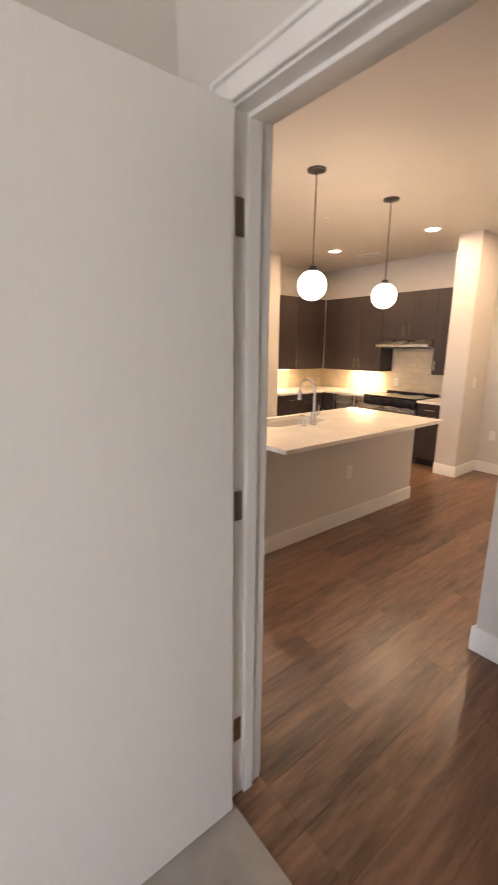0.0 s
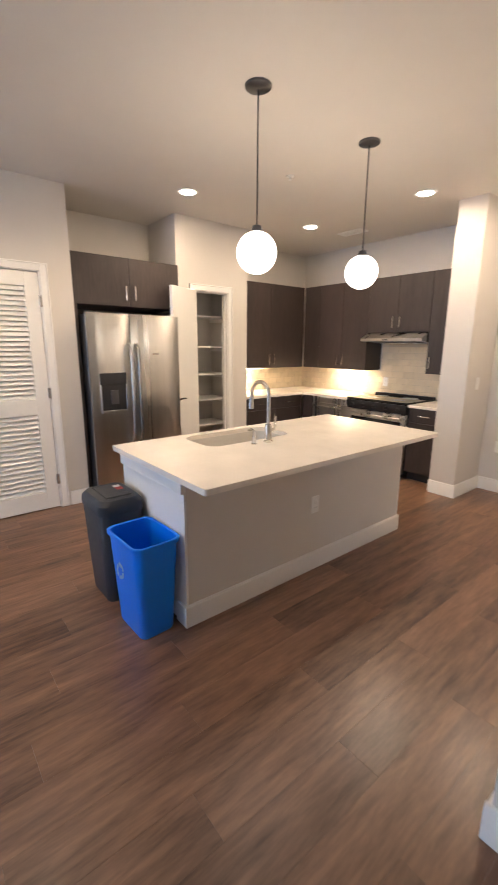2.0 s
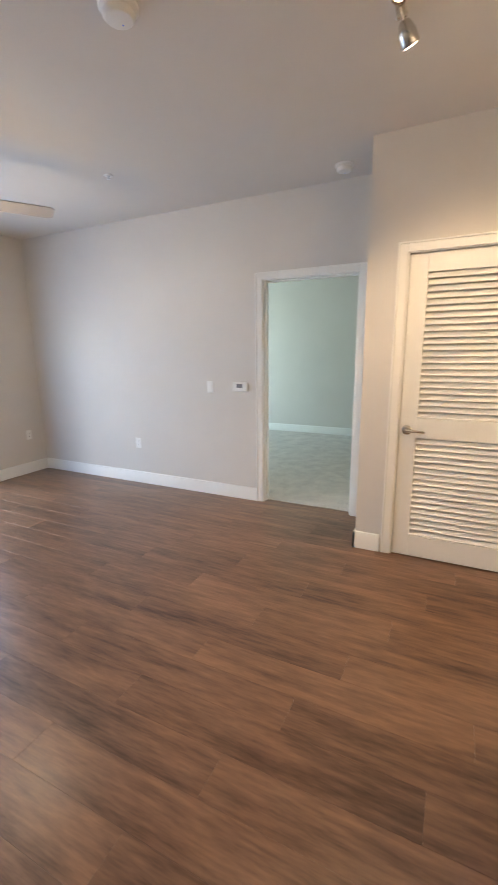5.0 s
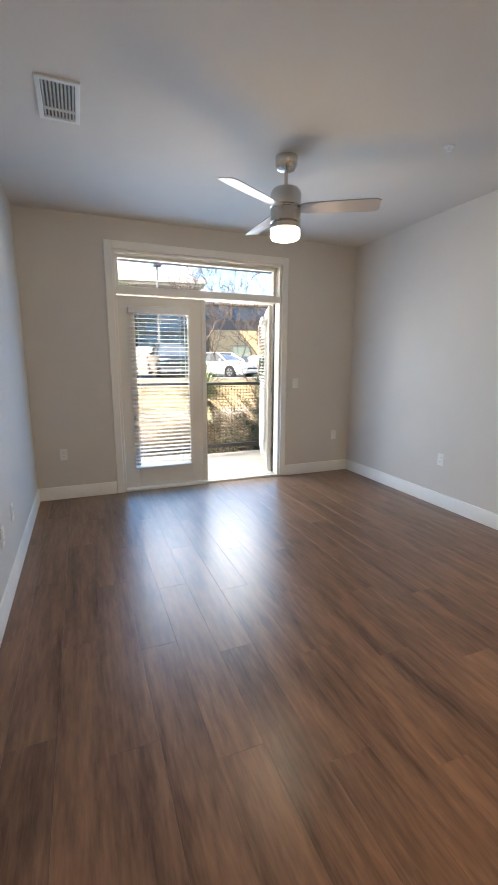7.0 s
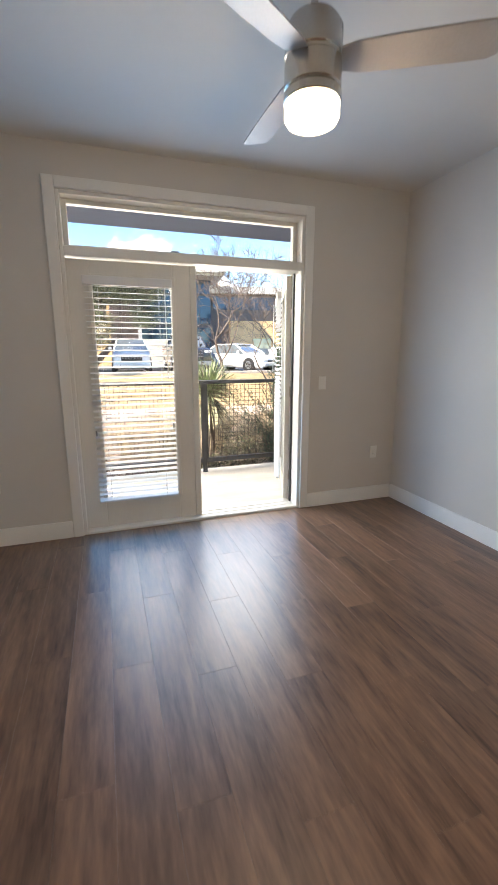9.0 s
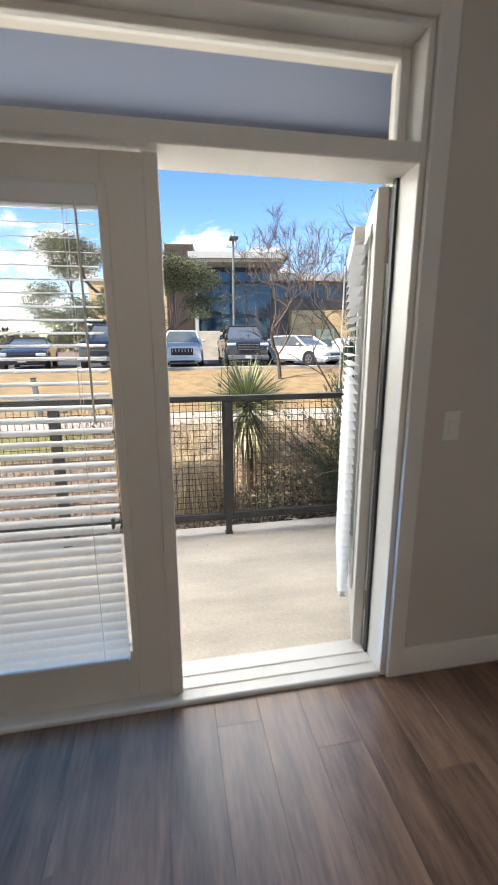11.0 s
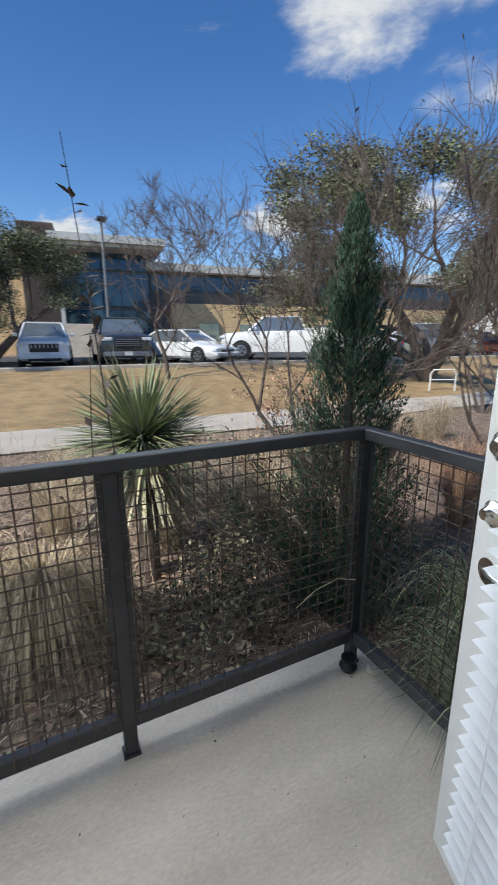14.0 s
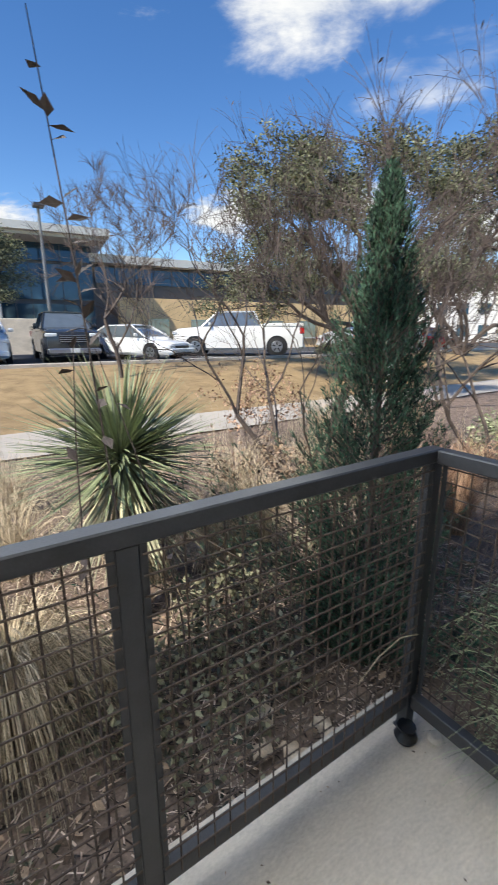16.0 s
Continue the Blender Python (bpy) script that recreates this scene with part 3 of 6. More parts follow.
def dishwasher(m):
    d = thing("dishwasher", m, "stainless steel dishwasher built in under the counter", "dishwasher")
    part("body", boxes(((0.004, 0.03, 0.1), (0.596, 0.58, 0.815))), STEEL_DARK, d)
    part("door", boxes(((0.004, 0, 0.11), (0.596, 0.03, 0.74)), bevel=0.004), STEEL, d)
    part("control_panel", boxes(((0.004, -0.004, 0.745), (0.596, 0.03, 0.815)), bevel=0.004), STEEL, d)
    bm = tube(B(), [(0.06, -0.045, 0.70), (0.54, -0.045, 0.70)], 0.009, 10)
    for x in (0.09, 0.51):
        tube(bm, [(x, 0, 0.70), (x, -0.045, 0.70)], 0.006, 8)
    part("handle", bm, STEEL, d)
    part("toe_kick", boxes(((0.004, 0.08, 0), (0.596, 0.5, 0.1))), BLACK, d)
    return d


dishwasher(pose(4.806, F_BASE, 0, 0, 0, 180))

bm = B()
box(bm, (3.022, -5.018, TOP), (3.40, -4.39, TOP + 0.03), 0.004)
tagged(part("countertop", bm, QUARTZ), "short white quartz countertop beside the range", "countertop")
bm = B()
outline = [(4.205, -5.018), (4.205, -4.39), (4.97, -4.39), (4.97, -3.432), (5.598, -3.432), (5.598, -5.018)]
loft(bm, [[(x, y, z) for x, y in outline] for z in (TOP, TOP + 0.026, TOP + 0.03)])
tagged(part("countertop", bm, QUARTZ), "white quartz corner countertop over dark cabinets", "countertop")


def cooker(m):
    """A slide-in range: x across, y into the wall, z up; front at y = 0."""
    d = thing("range", m, "stainless steel electric range with a black glass cooktop", "range")
    W = 0.79
    part("body", boxes(((0.003, 0.03, 0.04), (W - 0.003, 0.59, 0.815)), bevel=0.003), STEEL_DARK, d)
    part("cooktop", boxes(((-0.008, -0.03, 0.838), (W + 0.008, 0.60, 0.866)), bevel=0.006), BLACKGLASS, d)
    part("rear_vent", boxes(((0.0, 0.54, 0.866), (W, 0.60, 0.888)), bevel=0.005), BLACK, d)
    for x, y, r in ((0.2, 0.14, 0.10), (0.58, 0.14, 0.075), (0.2, 0.40, 0.075), (0.58, 0.40, 0.10)):
        part("burner_ring", lathe(B(), [(r, 0), (r, 0.0006), (r - 0.004, 0.0008)], seg=36), GREYPLASTIC, d, "", pose(x, y, 0.8662))
    bm = B()
    loft(bm, [[(x, -0.035, 0.838), (x, 0.03, 0.838), (x, 0.03, 0.735), (x, -0.012, 0.735), (x, -0.04, 0.80)] for x in (0.0, W)])
    part("control_panel", bm, BLACK, d)
    for k in range(5):
        part("knob", lathe(B(), [(0.021, 0), (0.021, 0.006), (0.017, 0.024), (0.014, 0.027)], seg=18), BLACK, d, "", pose(0.09 + k * 0.152, -0.03, 0.79, 90))
    door = part("oven_door", boxes(((0.004, -0.014, 0.20), (W - 0.004, 0.03, 0.728)), bevel=0.005), STEEL, d)
    part("oven_window", boxes(((0.06, -0.018, 0.25), (W - 0.06, -0.013, 0.645)), bevel=0.002), BLACKGLASS, door)
    bm = tube(B(), [(0.05, -0.062, 0.685), (W - 0.05, -0.062, 0.685)], 0.012, 12)
    for x in (0.08, W - 0.08):
        tube(bm, [(x, -0.014, 0.685), (x, -0.062, 0.685)], 0.009, 8)
    part("oven_handle", bm, STEEL, door)
    part("drawer", boxes(((0.004, -0.012, 0.05), (W - 0.004, 0.03, 0.19)), bevel=0.004), STEEL, d)
    for x in (0.05, W - 0.05):
        for y in (0.08, 0.52):
            part("foot", lathe(B(), [(0.015, 0), (0.015, 0.04)], seg=10), BLACK, d, "", pose(x, y, 0))
    return d


cooker(pose(4.198, -4.40, 0, 0, 0, 180))


def hood(m):
    d = thing("range_hood", m, "slim stainless steel range hood under a dark cabinet", "range hood")
    bm = B()
    loft(bm, [[(x, 0.0, 0.025), (x, 0.45, 0.0), (x, 0.45, 0.118), (x, 0.13, 0.118), (x, 0.0, 0.055)] for x in (0.003, 0.787)])
    part("canopy", bm, STEEL, d)
    part("filter", boxes(((0.1, 0.08, 0.004), (0.69, 0.38, 0.014))), GREYPLASTIC, d)
    for x in (0.30, 0.34):
        part("switch_button", boxes(((x, -0.004, 0.032), (x + 0.022, 0.002, 0.046)), bevel=0.001), BLACK, d)
    return d


hood(pose(4.197, -4.56, 1.50, 0, 0, 180))
for nm, a, b in (("under_cabinet_light", (5.30, -4.05, 1.158), (5.56, -3.55, 1.17)), ("under_cabinet_light", (4.38, -4.98, 1.158), (4.88, -4.94, 1.17))):
    u = thing(nm, pose((a[0] + b[0]) / 2, (a[1] + b[1]) / 2, 1.158), "slim lit LED strip under a dark wall cabinet", "light", "under-cabinet lights")
    cxm, cym = (a[0] + b[0]) / 2, (a[1] + b[1]) / 2
    hx, hy = (b[0] - a[0]) / 2, (b[1] - a[1]) / 2
    hx = 0.02 if hx < hy else hx
    part("housing", boxes(((-hx, -0.02 if hx > 0.1 else -hy, 0.004), (hx, 0.02 if hx > 0.1 else hy, 0.012))), WHITEPLASTIC, u)
    part("diffuser", boxes(((-hx + 0.004, -0.016 if hx > 0.1 else -hy + 0.01, 0), (hx - 0.004, 0.016 if hx > 0.1 else hy - 0.01, 0.004))), STRIPGLOW, u)


# ---- island ----
def island():
    d = thing("kitchen_island", pose(2.71, -3.175, 0), "greige painted kitchen island with white end panel and baseboard", "kitchen island")
    L, W = 1.978, 0.74
    part("half_wall", boxes(((0, 0.012, 0), (0.11, L - 0.014, 0.82)), bevel=0.002), WALL, d, "greige painted half wall")
    part("floor_panel", boxes(((0.11, 0.012, 0.05), (W - 0.02, L - 0.014, 0.10))), CABINET, d)
    part("face_frame", boxes(((W - 0.02, 0.012, 0.0), (W, L - 0.014, 0.60))), CABINET, d)
    part("end_panel", boxes(((0.0, L - 0.014, 0), (W, L, 0.82)), bevel=0.002), TRIM, d, "white painted end panel")
    part("end_panel", boxes(((0.0, 0, 0), (W, 0.012, 0.82)), bevel=0.002), TRIM, d, "white painted end panel")
    part("cleat", boxes(((-0.004, L, 0.745), (W, L + 0.018, 0.82)), bevel=0.003), TRIM, d, "white cleat under the countertop")
    bm = boxes(((-0.015, -0.012, 0), (0, L + 0.014, 0.118)), ((-0.012, -0.010, 0.118), (0, L + 0.012, 0.128)), bevel=0.002)
    box(bm, (0.0, L, 0), (0.09, L + 0.014, 0.118), 0.002)
    part("baseboard", bm, TRIM, d, "white baseboard")
    for k in range(3):
        dr = part("door", boxes(((W, 0.02 + k * 0.65, 0.11), (W + 0.018, 0.66 + k * 0.65, 0.81)), bevel=0.002), CABINET, d, "dark laminate door")
        pull(dr, pose(W + 0.018, 0.60 + k * 0.65, 0.68, 0, 90))
    return d


island()
bm = B()
out_lo = rounded(1.06, 2.045, 0.018, 0.82, (2.98, -2.1775))
out_hi = rounded(1.06, 2.045, 0.018, 0.85, (2.98, -2.1775))
sc = (3.26, -1.96)
in_hi = rounded(0.37, 0.70, 0.09, 0.85, sc)
in_lo = rounded(0.37, 0.70, 0.09, 0.82, sc)
loft(bm, [out_lo, out_hi, in_hi, in_lo, out_lo], cap=False)
bmesh.ops.remove_doubles(bm, verts=bm.verts, dist=1e-5)
tagged(part("island_countertop", bm, QUARTZ), "white quartz island countertop with a wide overhang", "countertop")


def sink():
    d = thing("sink", pose(sc[0], sc[1], 0.82), "undermounted stainless steel sink in the island", "sink")
    bm = B()
    loops = [rounded(0.40, 0.73, 0.10, -0.002), rounded(0.372, 0.702, 0.09, -0.002), rounded(0.36, 0.69, 0.085, -0.02), rounded(0.34, 0.67, 0.08, -0.17),
             rounded(0.29, 0.62, 0.06, -0.195), rounded(0.06, 0.06, 0.028, -0.20)]
    loft(bm, loops, cap=False)
    bm.faces.new([bm.verts.new(p) for p in rounded(0.06, 0.06, 0.028, -0.2005)])
    part("bowl", bm, SINK_STEEL, d)
    part("drain", lathe(B(), [(0.042, 0), (0.04, 0.004), (0.028, 0.005), (0.02, 0.002)], seg=24), CHROME, d, "", pose(0, 0, -0.199))
    return d


sink()


def faucet(m):
    d = thing("kitchen_faucet", m, "brushed nickel gooseneck faucet with pull-down spray", "faucet")
    part("base", lathe(B(), [(0.03, 0), (0.03, 0.008), (0.024, 0.014), (0.023, 0.10), (0.019, 0.115)], seg=24), CHROME, d)
    pts = [(0, 0, 0.11), (0, 0, 0.30)]
    for k in range(1, 13):
        a = radians(180 - 15 * k)
        pts.append((0.085 + 0.085 * math.cos(a), 0, 0.30 + 0.085 * math.sin(a)))
    pts.append((0.172, 0, 0.28))
    part("neck", tube(B(), pts, 0.0125, 14), CHROME, d)
    part("spray_head", tube(B(), [(0.172, 0, 0.285), (0.174, 0, 0.25), (0.177, 0, 0.20)], [0.014, 0.016, 0.019], 14), CHROME, d)
    part("handle", tube(B(), [(0, -0.02, 0.075), (0, -0.045, 0.08), (0.004, -0.06, 0.10), (0.01, -0.075, 0.16)], [0.013, 0.013, 0.008, 0.006], 10), CHROME, d)
    return d


faucet(pose(2.99, -2.00, 0.85))
sd = thing("soap_dispenser", pose(2.995, -1.885, 0.85), "brushed nickel soap dispenser beside the faucet", "soap dispenser")
part("collar", lathe(B(), [(0.02, 0), (0.02, 0.006), (0.014, 0.01), (0.013, 0.05)], seg=18), CHROME, sd)
part("spout", tube(B(), [(0, 0, 0.05), (0, 0, 0.085), (0.03, 0, 0.09), (0.06, 0, 0.08)], [0.009, 0.009, 0.008, 0.006], 10), CHROME, sd)


# ---- fridge and the cabinet over it ----
def fridge(m):
    """Side-by-side: x across the front, y into the wall; front of the doors at y = 0."""
    d = thing("refrigerator", m, "stainless steel side-by-side refrigerator with ice and water dispenser", "refrigerator")
    W, H, S = 0.90, 1.735, 0.395
    part("body", boxes(((0.004, 0.075, 0.02), (W - 0.004, 0.80, H - 0.012)), bevel=0.006), STEEL_DARK, d, "dark grey steel cabinet")

    def door(name, x0, x1):
        bm = B()
        loops = []
        n = 8
        for z, k in ((0.075, 0.0), (0.085, 0.004), (H - 0.012, 0.004), (H, 0.0)):
            loop = [(x1 - 0.003 + (k - 0.004), 0.068, z), (x0 + 0.003 - (k - 0.004), 0.068, z)]
            for i in range(n + 1):
                u = i / n
                bow = 0.026 * (1 - (2 * u - 1) ** 4)
                loop.append((x0 + 0.003 + u * (x1 - x0 - 0.006), 0.026 - bow + (0.004 - k), z))
            loops.append(loop)
        loft(bm, loops)
        return part(name, bm, STEEL, d)
    left = door("freezer_door", 0, S)
    right = door("fridge_door", S, W)
    for x, dr in ((S - 0.032, left), (S + 0.038, right)):
        bm = tube(B(), [(x, 0.004, 1.47), (x, -0.042, 1.44), (x, -0.050, 1.30), (x, -0.050, 0.72), (x, -0.042, 0.58), (x, 0.004, 0.55)], [0.012, 0.014, 0.015, 0.015, 0.014, 0.012], 12)
        part("handle", bm, STEEL, dr, "vertical steel bar handle")
    part("dispenser_panel", boxes(((0.075, -0.006, 1.11), (0.325, 0.03, 1.215)), bevel=0.004), BLACK, left, "black dispenser control panel")
    bm = boxes(((0.075, -0.004, 0.85), (0.087, 0.03, 1.11)), ((0.313, -0.004, 0.85), (0.325, 0.03, 1.11)), ((0.087, -0.012, 0.85), (0.313, 0.03, 0.875)), bevel=0.002)
    part("dispenser_frame", bm, STEEL, left)
    part("dispenser_recess", boxes(((0.087, -0.0015, 0.875), (0.313, 0.02, 1.11))), BLACK, left, "dark recessed dispenser bay")
    part("paddle", boxes(((0.165, -0.010, 0.93), (0.235, -0.003, 1.06)), bevel=0.002), STEEL_DARK, left)
    part("badge", boxes(((0.60, -0.003, 1.37), (0.66, 0.001, 1.39)), bevel=0.001), CHROME, right)
    part("kick_grille", boxes(((0.02, 0.06, 0.015), (W - 0.02, 0.09, 0.07)), bevel=0.002), BLACK, d)
    for x in (0.06, W - 0.06):
        part("foot", lathe(B(), [(0.02, 0), (0.02, 0.03)], seg=10), BLACK, d, "", pose(x, 0.12, 0))
        part("hinge_cover", boxes(((x - 0.04, 0.05, H - 0.012), (x + 0.04, 0.14, H + 0.012)), bevel=0.004), STEEL_DARK, d)
    return d


fridge(pose(4.745, -1.475, 0, 0, 0, -90))
cabinet("wall_cabinet", pose(4.95, -1.44, 1.815, 0, 0, -90), 1.055, 0.64, 0.435, "dark laminate two-door cabinet above the refrigerator", 2, group=G1)
tagged(part("fridge_side_panel", boxes(((4.93, -1.465, 0), (5.58, -1.437, 1.812)), bevel=0.001), CABINET), "tall dark laminate panel beside the refrigerator", "panel")

for z in (0.52, 0.83, 1.13, 1.45, 1.80):
    s = thing("pantry_shelf", pose(5.35, -2.96, z), "white painted pantry shelf", "shelf", "pantry shelves")
    part("board", boxes(((-0.13, -0.365, -0.018), (0.245, 0.355, 0)), bevel=0.002), TRIM, s)
    part("cleat", boxes(((-0.10, 0.335, -0.06), (0.245, 0.355, -0.018))), TRIM, s)
    part("cleat", boxes(((-0.10, -0.365, -0.06), (0.245, -0.345, -0.018))), TRIM, s)


# ---- bins ----
def blue_bin(m):
    d = thing("recycling_bin", m, "blue plastic recycling wastebasket against the island end", "bin")
    bm = B()
    o = [rounded(0.265, 0.185, 0.035, 0.0), rounded(0.275, 0.195, 0.04, 0.012), rounded(0.335, 0.24, 0.045, 0.50), rounded(0.36, 0.262, 0.05, 0.503), rounded(0.362, 0.264, 0.05, 0.522), rounded(0.354, 0.256, 0.048, 0.526),
         rounded(0.330, 0.234, 0.043, 0.522), rounded(0.268, 0.188, 0.036, 0.016)]
    loft(bm, o)
    part("shell", bm, BIN_BLUE, d)
    mark = material("white_print", (0.55, 0.66, 0.80), 0.5, vary=0.05)
    for k in range(3):
        bm = B()
        a0 = radians(120 * k + 15)
        pts = []
        for s in range(6):
            a = a0 + radians(78) * s / 5
            pts.append((0.033 * math.cos(a), 0.033 * math.sin(a)))
        for p, q in zip(pts, pts[1:]):
            vs = [bm.verts.new((r * x, r * y, 0)) for x, y in (p, q) for r in (0.72, 1.28)]
            bm.faces.new((vs[0], vs[1], vs[3], vs[2]))
        e = Vector((*pts[-1], 0))
        dirv = Vector((-e.y, e.x, 0)).normalized()
        out = e.normalized()
        bm.faces.new([bm.verts.new(e + v) for v in (out * 0.018, dirv * 0.022, -out * 0.018)])
        bmesh.ops.solidify(bm, geom=bm.faces[:], thickness=0.0008)
        part("recycling_arrow", bm, mark, d, "pale printed recycling arrow", pose(0.02, 0.1235, 0.34, 90, 0, 180) @ pose(0, 0, 0, -4))
    return d


blue_bin(pose(2.885, -1.05, 0, 0, 0, 2))


def grey_bin(m):
    d = thing("trash_bin", m, "charcoal plastic swing-lid trash bin against the island end", "bin")
    bm = B()
    loft(bm, [rounded(0.27, 0.20, 0.04, 0.0), rounded(0.28, 0.21, 0.045, 0.01), rounded(0.345, 0.255, 0.05, 0.55), rounded(0.34, 0.25, 0.05, 0.555)])
    part("shell", bm, BIN_GREY, d)
    bm = B()
    loft(bm, [rounded(0.352, 0.262, 0.052, 0.545), rounded(0.358, 0.268, 0.054, 0.56), rounded(0.35, 0.26, 0.052, 0.60), rounded(0.31, 0.22, 0.05, 0.625), rounded(0.27, 0.18, 0.04, 0.628)])
    part("lid", bm, BIN_GREY, d, "charcoal lid with a swing flap")
    part("flap", boxes(((-0.12, -0.075, 0.626), (0.12, 0.075, 0.636)), bevel=0.004), BIN_GREY, d)
    part("sticker", boxes(((0.03, -0.07, 0.636), (0.07, -0.03, 0.6366))), WHITEPLASTIC, d, "small white sticker")
    part("sticker", boxes(((-0.02, -0.07, 0.636), (0.03, -0.03, 0.6366))), material("red_print", (0.45, 0.03, 0.03), 0.5, vary=0.05), d, "small red sticker")
    return d


grey_bin(pose(3.30, -1.055, 0))


# ---- ceiling fixtures ----
def pendant(m):
    d = thing("pendant_light", m, "lit opal glass globe pendant on a thin dark cord", "pendant light", "pendants over the island")
    part("canopy", lathe(B(), [(0.064, -0.013), (0.067, -0.011), (0.068, 0.0)], seg=32), STEEL_DARK, d)
    part("cord", tube(B(), [(0, 0, -0.02), (0, 0, -0.66)], 0.0042, 8), BLACK, d)
    part("cap", lathe(B(), [(0.03, -0.69), (0.032, -0.675), (0.024, -0.65), (0.008, -0.645)], seg=24), STEEL_DARK, d)
    prof = [(0.109 * math.sin(radians(a)), -0.785 - 0.109 * math.cos(radians(a))) for a in range(0, 166, 7)]
    g = part("globe", lathe(B(), prof, seg=40), GLOW, d, "glowing white glass globe")
    g.visible_shadow = False
    return d


p = pendant(pose(2.879, -1.793, CEIL))
copy_thing(p, pose(2.879, -2.729, CEIL))


def can(m):
    d = thing("recessed_light", m, "lit recessed ceiling downlight with white trim", "downlight", "recessed ceiling lights")
    part("trim_ring", lathe(B(), [(0.062, -0.004), (0.088, -0.006), (0.092, 0.0)], seg=32), WHITEPLASTIC, d)
    part("lens", lathe(B(), [(0.058, -0.008), (0.064, -0.005)], seg=32), CANGLOW, d, "glowing LED lens")
    return d


c0 = can(pose(*CANS[0], CEIL))
for cx, cy in CANS[1:]:
    copy_thing(c0, pose(cx, cy, CEIL))


def fan(m):
    d = thing("ceiling_fan", m, "brushed nickel ceiling fan with three blades and a lit lamp", "ceiling fan")
    part("canopy", lathe(B(), [(0.035, -0.085), (0.06, -0.075), (0.075, -0.05), (0.076, 0)], seg=32), CHROME, d)
    part("downrod", tube(B(), [(0, 0, -0.08), (0, 0, -0.20)], 0.0125, 12), CHROME, d)
    part("motor_housing", lathe(B(), [(0.092, -0.42), (0.104, -0.41), (0.104, -0.33), (0.10, -0.325), (0.10, -0.315), (0.104, -0.31), (0.104, -0.225), (0.088, -0.20), (0.02, -0.19)], seg=40), CHROME, d)
    part("lamp_ring", lathe(B(), [(0.10, -0.455), (0.106, -0.45), (0.106, -0.425), (0.09, -0.42)], seg=40), CHROME, d)
    part("lamp_glass", lathe(B(), [(0.06, -0.522), (0.092, -0.516), (0.102, -0.50), (0.102, -0.455)], seg=40), GLOW, d, "glowing frosted lamp glass")
    wood = material("silver_blade", (0.45, 0.41, 0.37), 0.4, 0.2, vary=0.06)
    for k, a in enumerate((-30, 90, 210)):
        bm = B()
        loops = []
        for r, w in ((0.10, 0.045), (0.16, 0.06), (0.30, 0.066), (0.50, 0.07), (0.60, 0.07), (0.63, 0.055)):
            tz = radians(-13)
            loops.append([(r, s * w * math.cos(tz), s * w * math.sin(tz) + h) for s, h in ((-1, 0), (1, 0), (1, 0.006), (-1, 0.006))])
        loft(bm, loops)
        part("blade", bm, wood, d, "flat silver-grey fan blade", pose(0, 0, -0.325, 0, 0, a))
    return d


fan(pose(3.70, 2.30, CEIL))


def vent(m, w, l, n):
    d = thing("ceiling_vent", m, "white louvered ceiling air vent", "air vent")
    bm = B()
    for a, b in (((-w / 2, -l / 2, -0.012), (-w / 2 + 0.025, l / 2, 0)), ((w / 2 - 0.025, -l / 2, -0.012), (w / 2, l / 2, 0)),
                 ((-w / 2 + 0.025, -l / 2, -0.012), (w / 2 - 0.025, -l / 2 + 0.025, 0)), ((-w / 2 + 0.025, l / 2 - 0.025, -0.012), (w / 2 - 0.025, l / 2, 0)),
                 ((-w / 2 + 0.025, l / 2 - 0.115, -0.012), (w / 2 - 0.025, l / 2 - 0.105, 0))):
        box(bm, a, b, 0.002)
    part("frame", bm, WHITEPLASTIC, d)
    # black sheet puts in the darkness of a duct that has no depth here
    part("backing", boxes(((-w / 2 + 0.02, -l / 2 + 0.02, -0.002), (w / 2 - 0.02, l / 2 - 0.02, -0.0005))), BLACK, d, "flat black sheet in place of the shaded duct")
    me = finish("slat", boxes(((-0.006, -l / 2 + 0.025, -0.0008), (0.006, l / 2 - 0.025, 0.0008))), WHITEPLASTIC)
    for k in range(n):
        part("slat", me, WHITEPLASTIC, d, m=pose(-w / 2 + 0.025 + (k + 0.5) * (w - 0.05) / n, 0, -0.007, 0, 48))
    return d


vent(pose(2.30, 2.19, CEIL), 0.21, 0.39, 9)
vent(pose(4.30, -4.42, CEIL, 0, 0, 90), 0.16, 0.32, 8)


def alarm(m, r, label):
    d = thing("smoke_detector", m, label, "smoke detector", "ceiling detectors")
    part("base", lathe(B(), [(r, -0.014), (r + 0.004, -0.01), (r + 0.004, 0)], seg=32), WHITEPLASTIC, d)
    part("head", lathe(B(), [(r * 0.35, -0.05), (r * 0.72, -0.046), (r * 0.86, -0.036), (r * 0.88, -0.028), (r * 0.80, -0.026), (r * 0.80, -0.02), (r * 0.95, -0.014)], seg=32), WHITEPLASTIC, d)
    part("indicator", lathe(B(), [(0.003, -0.0515), (0.004, -0.049)], seg=8), BIN_BLUE, d, "", pose(r * 0.3, 0, 0))
    return d


alarm(pose(5.24, 0.17, CEIL), 0.062, "round white smoke detector on the ceiling")
alarm(pose(3.44, 0.60, CEIL), 0.072, "wide round white detector on the ceiling")


def sprinkler(m):
    d = thing("sprinkler_head", m, "small chrome fire sprinkler on the ceiling", "sprinkler", "ceiling sprinklers")
    part("escutcheon", lathe(B(), [(0.03, -0.006), (0.034, 0)], seg=24), WHITEPLASTIC, d)
    part("frame", lathe(B(), [(0.014, -0.028), (0.015, -0.026), (0.004, -0.024), (0.004, -0.014), (0.009, -0.012), (0.01, -0.006)], seg=16), WHITEPLASTIC, d)
    return d


